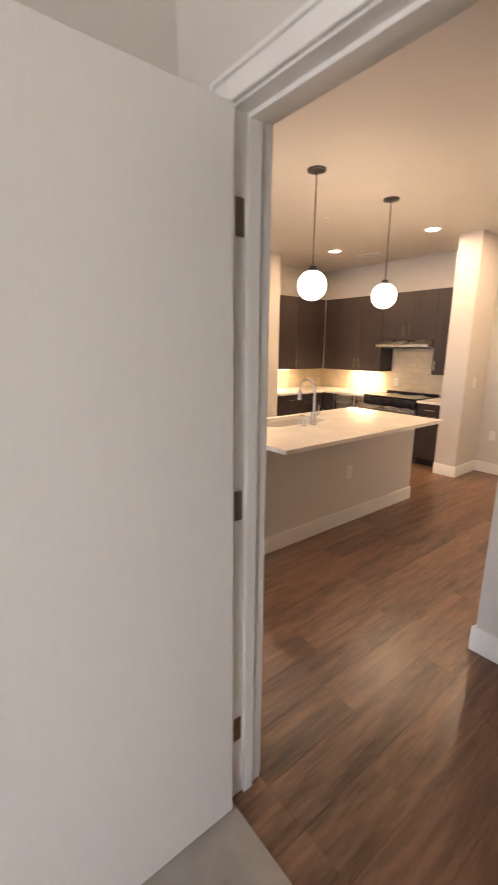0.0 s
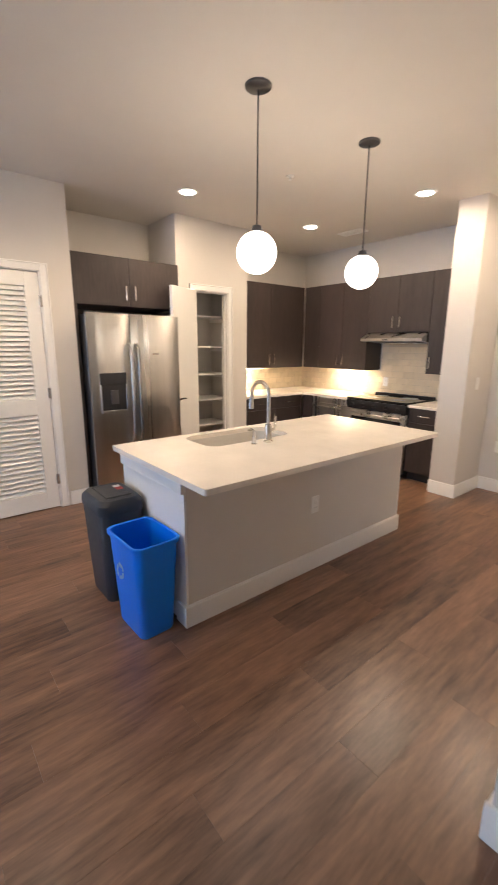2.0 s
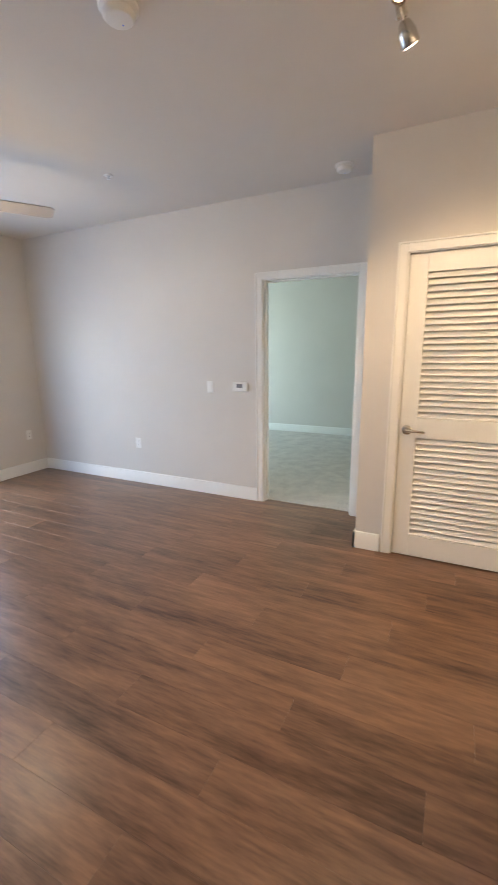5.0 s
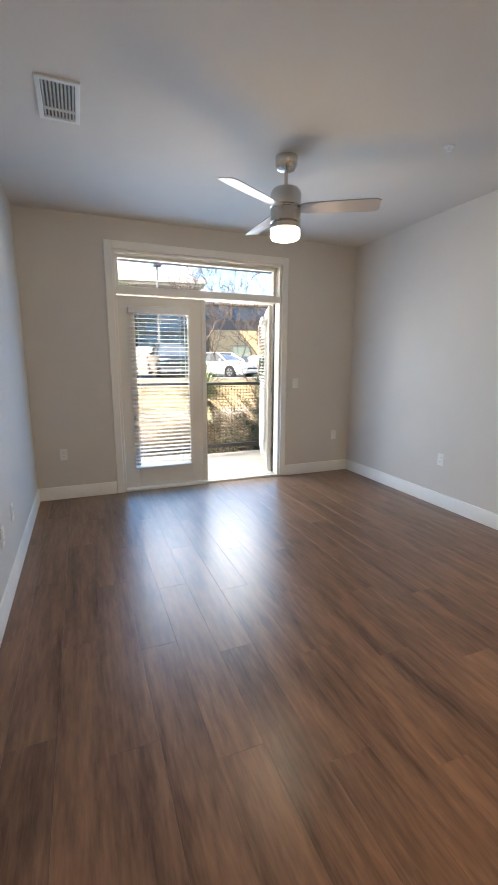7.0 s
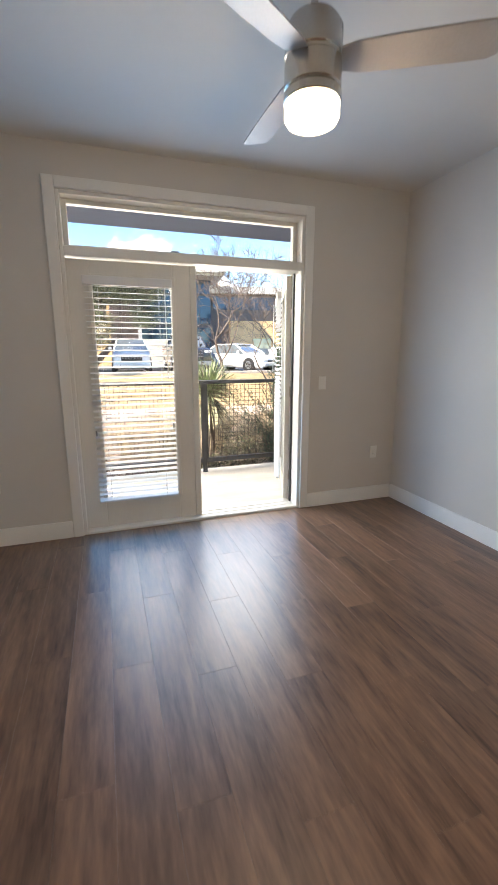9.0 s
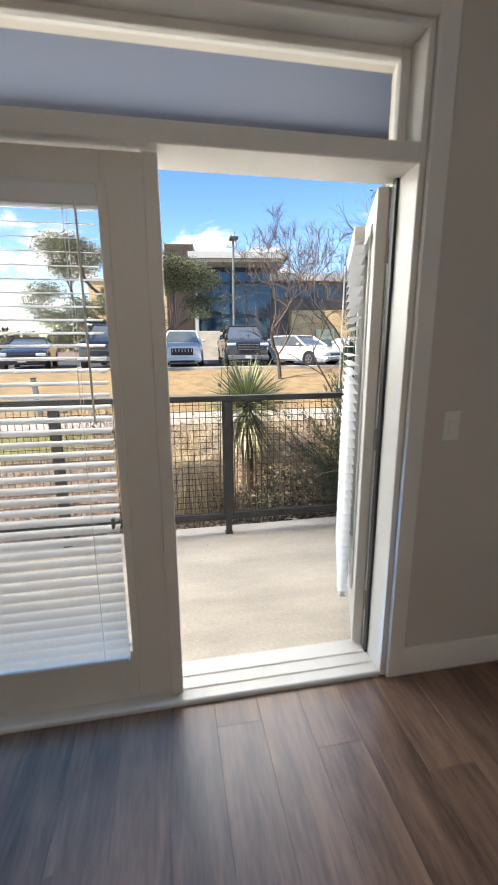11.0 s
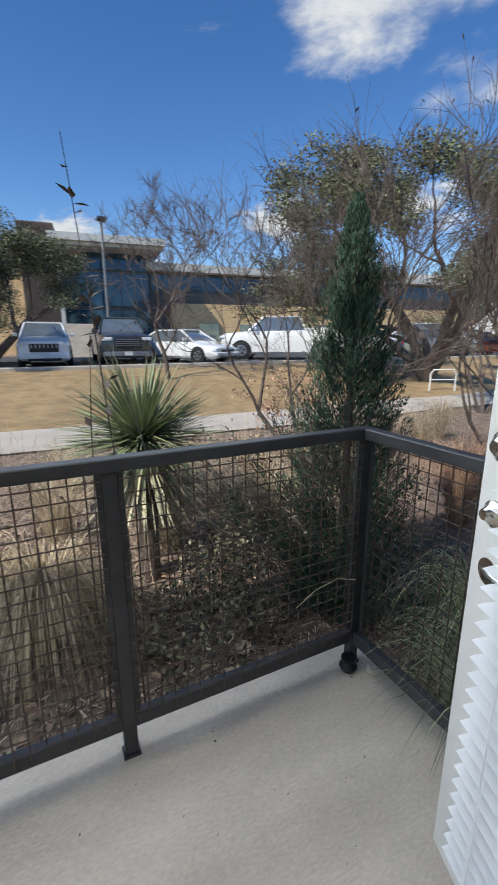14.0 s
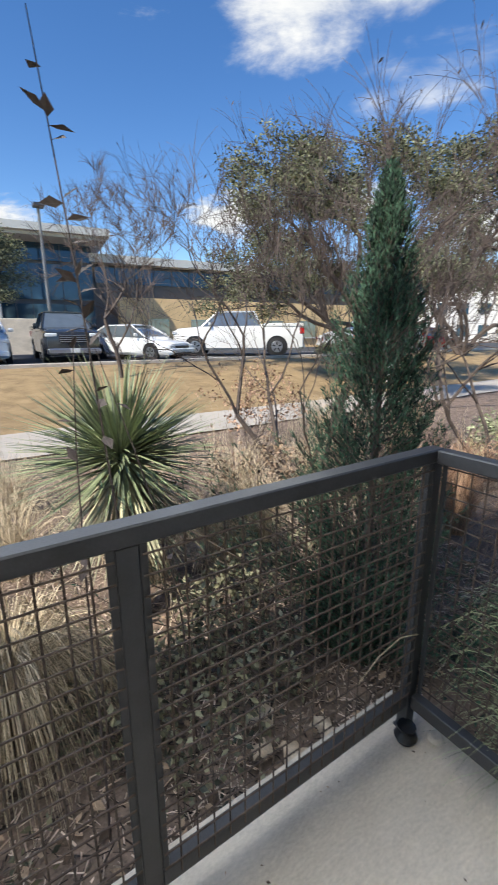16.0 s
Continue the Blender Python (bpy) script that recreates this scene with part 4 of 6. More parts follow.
sp = sprinkler(pose(4.60, 1.78, CEIL))
copy_thing(sp, pose(3.60, -2.73, CEIL))


def track(m):
    """A short rail with swivelling spot heads, along x."""
    d = thing("track_light", m, "ceiling track light with lit swivelling spot heads", "track light")
    part("rail", boxes(((-0.40, -0.018, -0.02), (0.40, 0.018, 0)), bevel=0.003), CHROME, d)
    part("end_cap", boxes(((0.40, -0.02, -0.022), (0.412, 0.02, 0.0)), bevel=0.003), CHROME, d)
    part("canopy", lathe(B(), [(0.058, -0.018), (0.06, -0.016), (0.06, 0.0)], seg=28), CHROME, d, "", pose(0, 0, 0))
    for k, x in enumerate((-0.22, -0.03, 0.16, 0.34)):
        h = part("spot_head", B_spot(), CHROME, d, "satin nickel spot head", pose(x, 0, -0.02) @ pose(0, 0, 0, -18, 25 if k < 3 else -35, 0))
        part("bulb_face", lathe(B(), [(0.024, -0.128), (0.026, -0.122)], seg=20), CANGLOW, h, "glowing bulb face")
    return d


def B_spot():
    bm = B()
    tube(bm, [(0, 0, 0), (0, 0, -0.045)], 0.006, 8)
    lathe(bm, [(0.034, -0.126), (0.036, -0.12), (0.034, -0.085), (0.022, -0.05), (0.012, -0.042)], seg=22)
    return bm


track(pose(3.56, -0.36, CEIL))


# ---- plates on the walls ----
def plate(name, m, label, kind):
    """A wall plate; local z out of the wall, y up."""
    d = thing(name, m, label, kind, "white wall plates")
    part("cover_plate", boxes(((-0.036, -0.058, 0), (0.036, 0.058, 0.006)), bevel=0.003), WHITEPLASTIC, d)
    if name == "light_switch":
        part("rocker", boxes(((-0.016, -0.032, 0.006), (0.016, 0.032, 0.010)), bevel=0.002), WHITEPLASTIC, d)
    else:
        for s in (-1, 1):
            sock = part("socket", lathe(B(), [(0.0165, 0.006), (0.0165, 0.009), (0.015, 0.0095)], seg=20), WHITEPLASTIC, d, "", pose(0, s * 0.0195, 0))
            for x in (-0.006, 0.006):
                part("slot", boxes(((x - 0.001, -0.003, 0.0094), (x + 0.001, 0.005, 0.0099))), BLACK, sock)
    return d


EAST, NORTH, WEST_FACING, SOUTHW = pose(0, 0, 0, 90, 0, -90), pose(0, 0, 0, 90, 0, 0), pose(0, 0, 0, 90, 0, 90), pose(0, 0, 0, 90, 0, 180)
for nm, at, turn, lab, kd in (
    ("light_switch", (5.5, 1.50, 1.11), EAST, "white rocker light switch on the greige wall", "light switch"),
    ("wall_outlet", (5.5, 2.46, 0.46), EAST, "white duplex outlet above the baseboard", "outlet"),
    ("wall_outlet", (5.28, 4.0, 0.47), NORTH, "white duplex outlet beside the patio door wall corner", "outlet"),
    ("wall_outlet", (2.10, 4.0, 0.46), NORTH, "white duplex outlet near the patio door", "outlet"),
    ("light_switch", (4.71, 4.0, 1.135), NORTH, "white rocker light switch beside the patio door", "light switch"),
    ("light_switch", (2.765, -4.50, 1.12), EAST, "white rocker light switch on the kitchen wall end", "light switch"),
    ("wall_outlet", (2.60, -4.81, 0.47), SOUTHW, "white duplex outlet beside the front door", "outlet"),
    ("wall_outlet", (2.71, -2.17, 0.46), EAST, "white duplex outlet on the island side", "outlet"),
    ("wall_outlet", (1.835, 2.07, 0.41), WEST_FACING, "white outlet plate on the long living room wall", "outlet"),
    ("wall_outlet", (1.835, 2.44, 0.43), WEST_FACING, "white cable plate on the long living room wall", "outlet"),
    ("wall_outlet", (4.10, -5.0125, 1.02), SOUTHW, "white outlet on the tiled backsplash", "outlet"),
    ("wall_outlet", (5.5925, -3.95, 1.02), EAST, "white outlet on the tiled backsplash", "outlet"),
):
    plate(nm, pose(*at) @ turn, lab, kd)
th = thing("thermostat", pose(5.5, 1.165, 1.12) @ EAST, "white wall thermostat with a small grey display", "thermostat")
part("case", boxes(((-0.075, -0.045, 0), (0.075, 0.045, 0.026)), bevel=0.006), WHITEPLASTIC, th)
part("display", boxes(((-0.03, -0.01, 0.026), (0.03, 0.028, 0.027))), GREYPLASTIC, th, "grey display")
for k in range(3):
    part("button", boxes(((-0.03 + k * 0.024, -0.032, 0.026), (-0.016 + k * 0.024, -0.022, 0.028)), bevel=0.001), WHITEPLASTIC, th)


# ---- balcony ----
structure("balcony_floor", boxes(((-2.5, 4.2, -0.34), (5.22, 5.955, -0.1)), bevel=0.006), CONCRETE, "pale brushed concrete balcony floor", "floor")
# its unseen west end is lengthened to keep sun off the balcony floor
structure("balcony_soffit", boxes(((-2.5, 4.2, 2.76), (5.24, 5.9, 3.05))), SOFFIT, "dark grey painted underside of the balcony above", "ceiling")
structure("facade", boxes(((-12, 4.2, 2.74), (16, 4.3, 3.3)), ((-12, 4.2, -0.4), (-1.5, 4.3, 2.74)), ((0.3, 4.2, -0.4), (2.66, 4.3, 2.74)), ((4.52, 4.2, -0.4), (6.7, 4.3, 2.74)), ((8.5, 4.2, -0.4), (16, 4.3, 2.74)),
                          ((-1.5, 4.2, -0.4), (0.3, 4.3, 0.6)), ((-1.5, 4.2, 2.1), (0.3, 4.3, 2.74)), ((6.7, 4.2, -0.4), (8.5, 4.3, 0.6)), ((6.7, 4.2, 2.1), (8.5, 4.3, 2.74)), ((2.66, 4.2, 2.47), (4.52, 4.3, 2.74)),
                          ((-12, -5.3, CEIL + 0.2), (16, 4.2, CEIL + 0.5))),
          STUCCO, "plain stucco outer wall of the apartment house", "facade")


def railing(name, m, posts, length, label, last_post=True):
    """A balcony rail along local x: tube posts with feet, top and bottom rail, welded wire panels between them."""
    d = thing(name, m, label, "railing")
    top = part("top_rail", boxes(((-0.026, -0.026, 1.122), (length + 0.026, 0.026, 1.168)), bevel=0.004), RAILPAINT, d)
    for x in posts if last_post else posts[:-1]:
        p = part("post", boxes(((x - 0.025, -0.022, 0.012), (x + 0.025, 0.022, 1.122)), bevel=0.003), RAILPAINT, d)
        part("foot_plate", boxes(((x - 0.032, -0.03, 0), (x + 0.032, 0.03, 0.012)), bevel=0.002), RAILPAINT, p)
    for x0, x1 in zip(posts, posts[1:]):
        a, b = x0 + 0.025, x1 - 0.025
        part("bottom_rail", boxes(((a, -0.02, 0.125), (b, 0.02, 0.182)), bevel=0.003), RAILPAINT, d)
        for s in (a, b - 0.018):
            part("panel_channel", boxes(((s, -0.020, 0.182), (s + 0.018, -0.014, 1.122)), bevel=0.0015), RAILPAINT, d)
        bm = B()
        n = max(2, round((b - a) / 0.05))
        for k in range(1, n):
            x = a + k * (b - a) / n
            tube(bm, [(x, -0.0225, 0.150), (x, -0.0225, 1.122)], 0.0028, 5)
        k = 0
        while 0.20 + k * 0.05 < 1.11:
            z = 0.20 + k * 0.05
            tube(bm, [(a + 0.004, -0.0275, z), (b - 0.004, -0.0275, z)], 0.0028, 5)
            k += 1
        tagged(part("wire_panel", bm, WIRE, d, "weathered welded wire mesh panel"), kind="stuff")
    return d


railing("balcony_railing", pose(0.2, 5.81, -0.1), [0, 1.28, 2.56, 3.85, 4.905], 4.905, "charcoal metal balcony railing with wire mesh panels")
railing("side_railing", pose(5.105, 4.27, -0.1, 0, 0, 90), [0, 1.536], 1.486, "charcoal metal side railing with a wire mesh panel", last_post=False)


# ---- ground ----
def hill(x, y):
    """Height of the land: a planting bed at the balcony, a path, then a lawn that climbs to the car park."""
    z = -0.30
    if y > 12.8:
        u = min(1.0, (y - 12.8) / 7.7)
        z += 0.75 * (u * u * (3 - 2 * u))
    return z + 0.03 * noise.noise((x * 0.5, y * 0.5, 3)) * (1 if y < 20 else 0)


def sheet(xs, ys, lift=0.0, wob=0.0):
    vs = [(x, y, hill(x, y) + lift + (wob * noise.noise((x * 3, y * 3, 1)) if wob else 0)) for y in ys for x in xs]
    n = len(xs)
    fs = [(j * n + i, j * n + i + 1, (j + 1) * n + i + 1, (j + 1) * n + i) for j in range(len(ys) - 1) for i in range(n - 1)]
    me = bpy.data.meshes.new("sheet")
    me.from_pydata(vs, [], fs)
    me.shade_smooth()
    return me


def steps(*knots):
    out = []
    for a, b, n in knots:
        out += [a + (b - a) * k / n for k in range(n)]
    return out + [knots[-1][1]]


MULCH = material("bark_mulch", (0.095, 0.062, 0.048), 0.95, vary=0.4, scale=9, bump=1.0, fine=60, second=(0.215, 0.155, 0.118))
DRYGRASS = material("dormant_lawn", (0.26, 0.172, 0.08), 0.95, vary=0.18, scale=2.2, bump=0.9, fine=90, second=(0.35, 0.245, 0.125))
GREENGRASS = material("green_lawn", (0.10, 0.13, 0.035), 0.95, vary=0.25, scale=4, bump=0.9, fine=90, second=(0.20, 0.19, 0.06))
PATHCON = material("path_concrete", (0.48, 0.43, 0.37), 0.9, vary=0.1, scale=1.5, bump=0.4, fine=60)
ASPHALT = material("asphalt", (0.06, 0.06, 0.062), 0.9, vary=0.2, scale=3, bump=0.6, fine=80)
structure("ground", sheet(steps((-900, -40, 10), (-40, -8, 16), (-8, 24, 80), (24, 60, 18), (60, 900, 10)), steps((4.3, 13, 50), (13, 22, 30), (22, 60, 12), (60, 1200, 14))), MULCH,
          "brown bark mulch and bare soil planting bed", "ground")
structure("lawn", sheet(steps((-45, -8, 18), (-8, 20, 60), (20, 60, 20)), steps((13.5, 20.4, 34)), 0.015, 0.02), DRYGRASS, "straw-coloured dormant lawn on a low slope", "lawn")
structure("green_lawn", sheet(steps((-30, -4, 12), (-4, 2.1, 14)), steps((9.3, 11.5, 10)), 0.015, 0.01), GREENGRASS, "patch of thin green grass beside the path", "lawn")
pth = structure("path", sheet(steps((-60, -6, 10), (-6, 30, 60), (30, 70, 10)), steps((11.7, 13.45, 4)), 0.035), PATHCON, "pale concrete garden path", "path")
structure("car_park", sheet(steps((-70, 90, 30)), steps((20.4, 34, 8)), 0.03), ASPHALT, "grey asphalt car park", "car park")
bm = B()
loft(bm, [[(x, 20.25, 0.30), (x, 20.25, 0.56), (x, 20.28, 0.585), (x, 20.40, 0.585), (x, 20.40, 0.30)] for x in (-70, 90)])
structure("kerb", bm, PATHCON, "concrete kerb along the car park", "kerb")
me = bpy.data.meshes.new("stripes")
vs, fs = [], []
for k in range(-8, 14):
    x = -1.0 + 2.75 * k + 0.45
    n = len(vs)
    vs += [(x, 20.6, 0.492), (x + 0.1, 20.6, 0.492), (x + 0.1, 26, 0.492), (x, 26, 0.492)]
    fs.append((n, n + 1, n + 2, n + 3))
me.from_pydata(vs, [], fs)
tagged(part("bay_markings", me, material("road_paint", (0.7, 0.7, 0.68), 0.7)), "white painted parking bay lines", "road marking", kind="structure")


# ---- plants ----
BARK = material("grey_bark", (0.115, 0.088, 0.072), 0.9, vary=0.25, scale=12, bump=0.8, fine=60)
TWIG = material("brown_twig", (0.085, 0.062, 0.052), 0.85, vary=0.25, scale=10)
OAKLEAF = material("live_oak_leaf", (0.085, 0.098, 0.050), 0.85, vary=0.3, scale=3, island=0.5, second=(0.165, 0.172, 0.098), bump=0)
JUNIPER = material("juniper_foliage", (0.018, 0.050, 0.033), 0.75, vary=0.35, scale=5, island=0.5, second=(0.044, 0.094, 0.055), bump=0)
YUCCA = material("yucca_blade", (0.22, 0.265, 0.175), 0.5, vary=0.25, scale=5, island=0.4, second=(0.27, 0.31, 0.17), bump=0)
SKIRT = material("pale_dead_blade", (0.30, 0.29, 0.19), 0.8, vary=0.25, scale=5, island=0.5, second=(0.44, 0.42, 0.28), bump=0)
STRAW = material("dry_straw", (0.38, 0.29, 0.175), 0.9, vary=0.25, scale=5, island=0.5, second=(0.53, 0.44, 0.31), bump=0)
PINKSTRAW = material("russet_straw", (0.34, 0.18, 0.11), 0.9, vary=0.25, scale=5, island=0.5, second=(0.50, 0.33, 0.22), bump=0)
SHRUB = material("dark_shrub_leaf", (0.085, 0.095, 0.055), 0.6, vary=0.3, scale=6, island=0.6, second=(0.19, 0.18, 0.11), bump=0)
DEADLEAF = material("dead_leaf", (0.19, 0.12, 0.075), 0.85, vary=0.3, scale=7, island=0.7, second=(0.30, 0.21, 0.14), bump=0)
SEDGE = material("green_sedge", (0.19, 0.24, 0.11), 0.6, vary=0.3, scale=6, island=0.5, second=(0.40, 0.43, 0.25), bump=0)


class Soup:
    """Loose geometry gathered as points and faces."""

    def __init__(self):
        self.v, self.f = [], []

    def limb(self, pts, radii, seg=5):
        base = len(self.v)
        side = None
        for i, p in enumerate(pts):
            d = (pts[min(i + 1, len(pts) - 1)] - pts[max(i - 1, 0)]).normalized()
            side = d.orthogonal().normalized() if side is None else (side - d * side.dot(d)).normalized()
            up = d.cross(side)
            for k in range(seg):
                a = k * math.tau / seg
                self.v.append(tuple(p + (side * math.cos(a) + up * math.sin(a)) * radii[i]))
        for i in range(len(pts) - 1):
            for k in range(seg):
                a, b = base + i * seg + k, base + i * seg + (k + 1) % seg
                self.f.append((a, b, b + seg, a + seg))

    def leaf(self, p, d, n, length, width):
        """A leaf from p along d, folded a little, four corners."""
        s = d.cross(n).normalized() * width / 2
        q = p + d * length
        m = p + d * length * 0.45 + n * width * 0.12
        b = len(self.v)
        self.v += [tuple(p), tuple(m + s), tuple(q), tuple(m - s)]
        self.f.append((b, b + 1, b + 2, b + 3))

    def blade(self, pts, widths, n):
        """A thin bending strip along pts, as a three-sided rod so that it has body."""
        self.limb(pts, widths, 3)

    def mesh(self, name):
        me = bpy.data.meshes.new(name)
        me.from_pydata(self.v, [], self.f)
        return me


def rv(r):
    while True:
        v = Vector((r.uniform(-1, 1), r.uniform(-1, 1), r.uniform(-1, 1)))
        if 0.05 < v.length < 1:
            return v.normalized()


def grow(soup, r, p, d, length, radius, level, tips, bend=0.25, up=0.12, kids=(2, 3), shrink=0.72, spread=0.6, seg=5, thin=0.004):
    """A limb that wanders, tapers and divides."""
    n = 4
    pts, radii = [p.copy()], [radius]
    for k in range(n):
        d = (d + rv(r) * bend + Vector((0, 0, up))).normalized()
        p = p + d * length / n
        pts.append(p.copy())
        radii.append(max(thin, radius * (1 - 0.32 * (k + 1) / n)))
    soup.limb(pts, radii, seg if level > 1 else max(3, seg - 2))
    if level == 0:
        tips.append((p.copy(), d.copy()))
        return
    for k in range(r.randint(*kids)):
        at = pts[-1] if k == 0 else pts[r.randint(2, n)]
        nd = (d + rv(r) * spread).normalized()
        grow(soup, r, at.copy(), nd, length * shrink * r.uniform(0.8, 1.15), radii[-1] * (0.86 if k == 0 else 0.66), level - 1, tips, bend, up, kids, shrink, spread, seg, thin)


def bare_tree(m, seed, height, stems, label, droop=0.0, level=5, radius=0.035, leaf=0, fat=1.0, lean=0.55, spread=0.7):
    """A leafless tree: leaning stems that fork into long limbs, then fine twigs whose ends hang."""
    r = random.Random(seed)
    d = thing("bare_tree", m, label, "tree")
    s, tips = Soup(), []
    for k in range(stems):
        a = math.tau * (k + r.random() * 0.5) / stems
        tilt = lean * r.uniform(0.55, 1.15) if stems > 1 else 0.05
        grow(s, r, Vector((0.07 * math.cos(a), 0.07 * math.sin(a), -0.05)), Vector((math.cos(a) * tilt, math.sin(a) * tilt, 1)).normalized(),
             height * r.uniform(0.24, 0.30), radius * r.uniform(0.7, 1.1), level, tips, bend=0.22, up=0.075, kids=(2, 3), shrink=0.77, spread=spread, thin=0.0026 * fat)
    part("trunk", s.mesh("trunk"), BARK, d)
    t = Soup()
    for p, q in tips:
        for k in range(6):
            e = (q + rv(r) * 0.8).normalized()
            ln = r.uniform(0.14, 0.38)
            pts = [p - q * 0.05 * k, p + e * ln * 0.35, p + e * ln * 0.7 + Vector((0, 0, -droop * 0.010)), p + e * ln + Vector((0, 0, -droop * 0.035))]
            t.limb(pts, [fat * 0.0017, fat * 0.0015, fat * 0.0012, fat * 0.0009], 3)
            if leaf and r.random() < leaf:
                t.leaf(pts[-1], (rv(r) + Vector((0, 0, -1))).normalized(), rv(r), 0.05, 0.014)
    tagged(part("twig_spray", t.mesh("twig_spray"), TWIG, d, "fine drooping brown winter twigs"), kind="stuff")
    return d


def oak(m, seed, height, width, label, n_leaf=26000, far=1.0):
    """A spreading live oak: short leaning trunk, long crooked limbs, leaf clumps with gaps."""
    r = random.Random(seed)
    d = thing("live_oak_tree", m, label, "tree")
    s, tips = Soup(), []
    for k in range(5):
        a = math.tau * (k + r.random() * 0.6) / 5
        lean = r.uniform(0.35, 1.0)
        grow(s, r, Vector((0, 0, -0.1)), Vector((math.cos(a) * lean, math.sin(a) * lean, 1)).normalized(), height * 0.36, 0.17, 4, tips,
             bend=0.32, up=0.10, kids=(2, 3), shrink=0.70, spread=0.75)
    part("trunk", s.mesh("trunk"), BARK, d)
    big = max(t[0].z for t in tips)
    wide = max(max(abs(t[0].x), abs(t[0].y)) for t in tips)
    leaves = Soup()
    for k in range(n_leaf):
        p, q = tips[r.randrange(len(tips))]
        off = rv(r) * (r.random() ** 0.45) * 0.58
        off.z *= 0.55
        leaves.leaf(p - q * r.random() * 0.25 + off + Vector((0, 0, 0.08)), rv(r), rv(r), 0.085 * far, 0.045 * far)
    part("crown", leaves.mesh("crown"), OAKLEAF, d, "dense small olive-green leaves with gaps")
    d.scale = (width / (2 * wide), width / (2 * wide), height / big)
    return d


def juniper(m, seed, height, radius):
    """A narrow cone of upswept feathery sprays round one stem, with a few lobes that stand out."""
    r = random.Random(seed)
    d = thing("juniper_tree", m, "slender dark green juniper beyond the balcony corner", "tree")
    s = Soup()
    s.limb([Vector((0, 0, -0.1)), Vector((0.02, 0, height * 0.5)), Vector((0, 0.01, height * 0.97))], [0.03, 0.02, 0.006], 7)
    f = Soup()
    lobes = [(r.random() * math.tau, r.uniform(0.12, 0.66), r.uniform(0.22, 0.42)) for k in range(12)]
    for k in range(720):
        u = r.random() ** 1.15
        a = r.random() * math.tau
        env = radius * (1.0 - u) ** 0.85 * min(1.0, 0.6 + u * 2.0) + 0.03
        for la, lu, lw in lobes:
            near = max(0.0, math.cos(a - la)) ** 8 * max(0.0, 1 - abs(u - lu) / 0.14)
            env *= 1 + near * lw * 2.2
        env *= 0.80 + 0.30 * noise.noise((3 * math.cos(a), 3 * math.sin(a), 9 * u))
        tip = env * (0.35 + 0.65 * r.random() ** 0.5)
        z = 0.16 + u * (height - 0.22)
        p1 = Vector((tip * math.cos(a), tip * math.sin(a), z))
        rise = 0.10 + 0.55 * tip
        p0 = Vector((p1.x * 0.25, p1.y * 0.25, max(0.02, z - rise)))
        mid = p0.lerp(p1, 0.55) + Vector((p1.x * 0.08, p1.y * 0.08, -0.02))
        s.limb([p0, mid, p1], [0.0035, 0.0025, 0.001], 3)
        out = (p1 - mid).normalized()
        for j in range(82):
            v = r.random()
            at = (p0.lerp(mid, 0.4 + 0.6 * (v * 2)) if v < 0.5 else mid.lerp(p1, v * 2 - 1)) + rv(r) * 0.042 * (1.15 - v)
            f.leaf(at, (out + rv(r) * 0.75 + Vector((0, 0, 0.35))).normalized(), rv(r), r.uniform(0.02, 0.042), 0.0055)
    part("trunk", s.mesh("trunk"), BARK, d)
    part("crown", f.mesh("crown"), JUNIPER, d, "feathery dark green sprays")
    return d


def yucca(m, seed, height, reach):
    r = random.Random(seed)
    d = thing("yucca", m, "spiky grey-green yucca with a dry skirt", "yucca")
    part("trunk", tube(B(), [(0, 0, -0.15), (0.01, 0, height * 0.5), (0, 0, height)], [0.08, 0.07, 0.05], 9), BARK, d)
    for nm, mat, n, lo, hi, lab in (("leaves", YUCCA, 620, -0.25, 1.0, "stiff radiating grey-green blades"), ("dry_skirt", SKIRT, 200, -1.0, -0.45, "hanging straw-coloured dead blades")):
        s = Soup()
        for k in range(n):
            a = r.random() * math.tau
            e = r.uniform(lo, hi)
            out = Vector((math.cos(a), math.sin(a), 0)) * math.sqrt(max(0.05, 1 - e * e)) + Vector((0, 0, e))
            out.normalize()
            ln = reach * r.uniform(0.8, 1.08)
            p = Vector((0, 0, height - (0.05 if nm == "leaves" else 0.12) - 0.1 * r.random()))
            sag = Vector((0, 0, -0.05 * ln))
            side = out.cross(Vector((0, 0, 1)) if abs(out.z) < 0.95 else Vector((1, 0, 0))).normalized()
            b = len(s.v)
            up = side.cross(out).normalized()
            for t, w in ((0.0, 0.007), (0.35, 0.009), (0.75, 0.006), (1.0, 0.0008)):
                c = p + out * ln * t + sag * t * t
                s.v += [tuple(c + side * w), tuple(c - up * w * 0.35), tuple(c - side * w)]
            for i in range(3):
                o = b + i * 3
                s.f += [(o, o + 1, o + 4, o + 3), (o + 1, o + 2, o + 5, o + 4)]
        part(nm, s.mesh(nm), mat, d, lab)
    return d


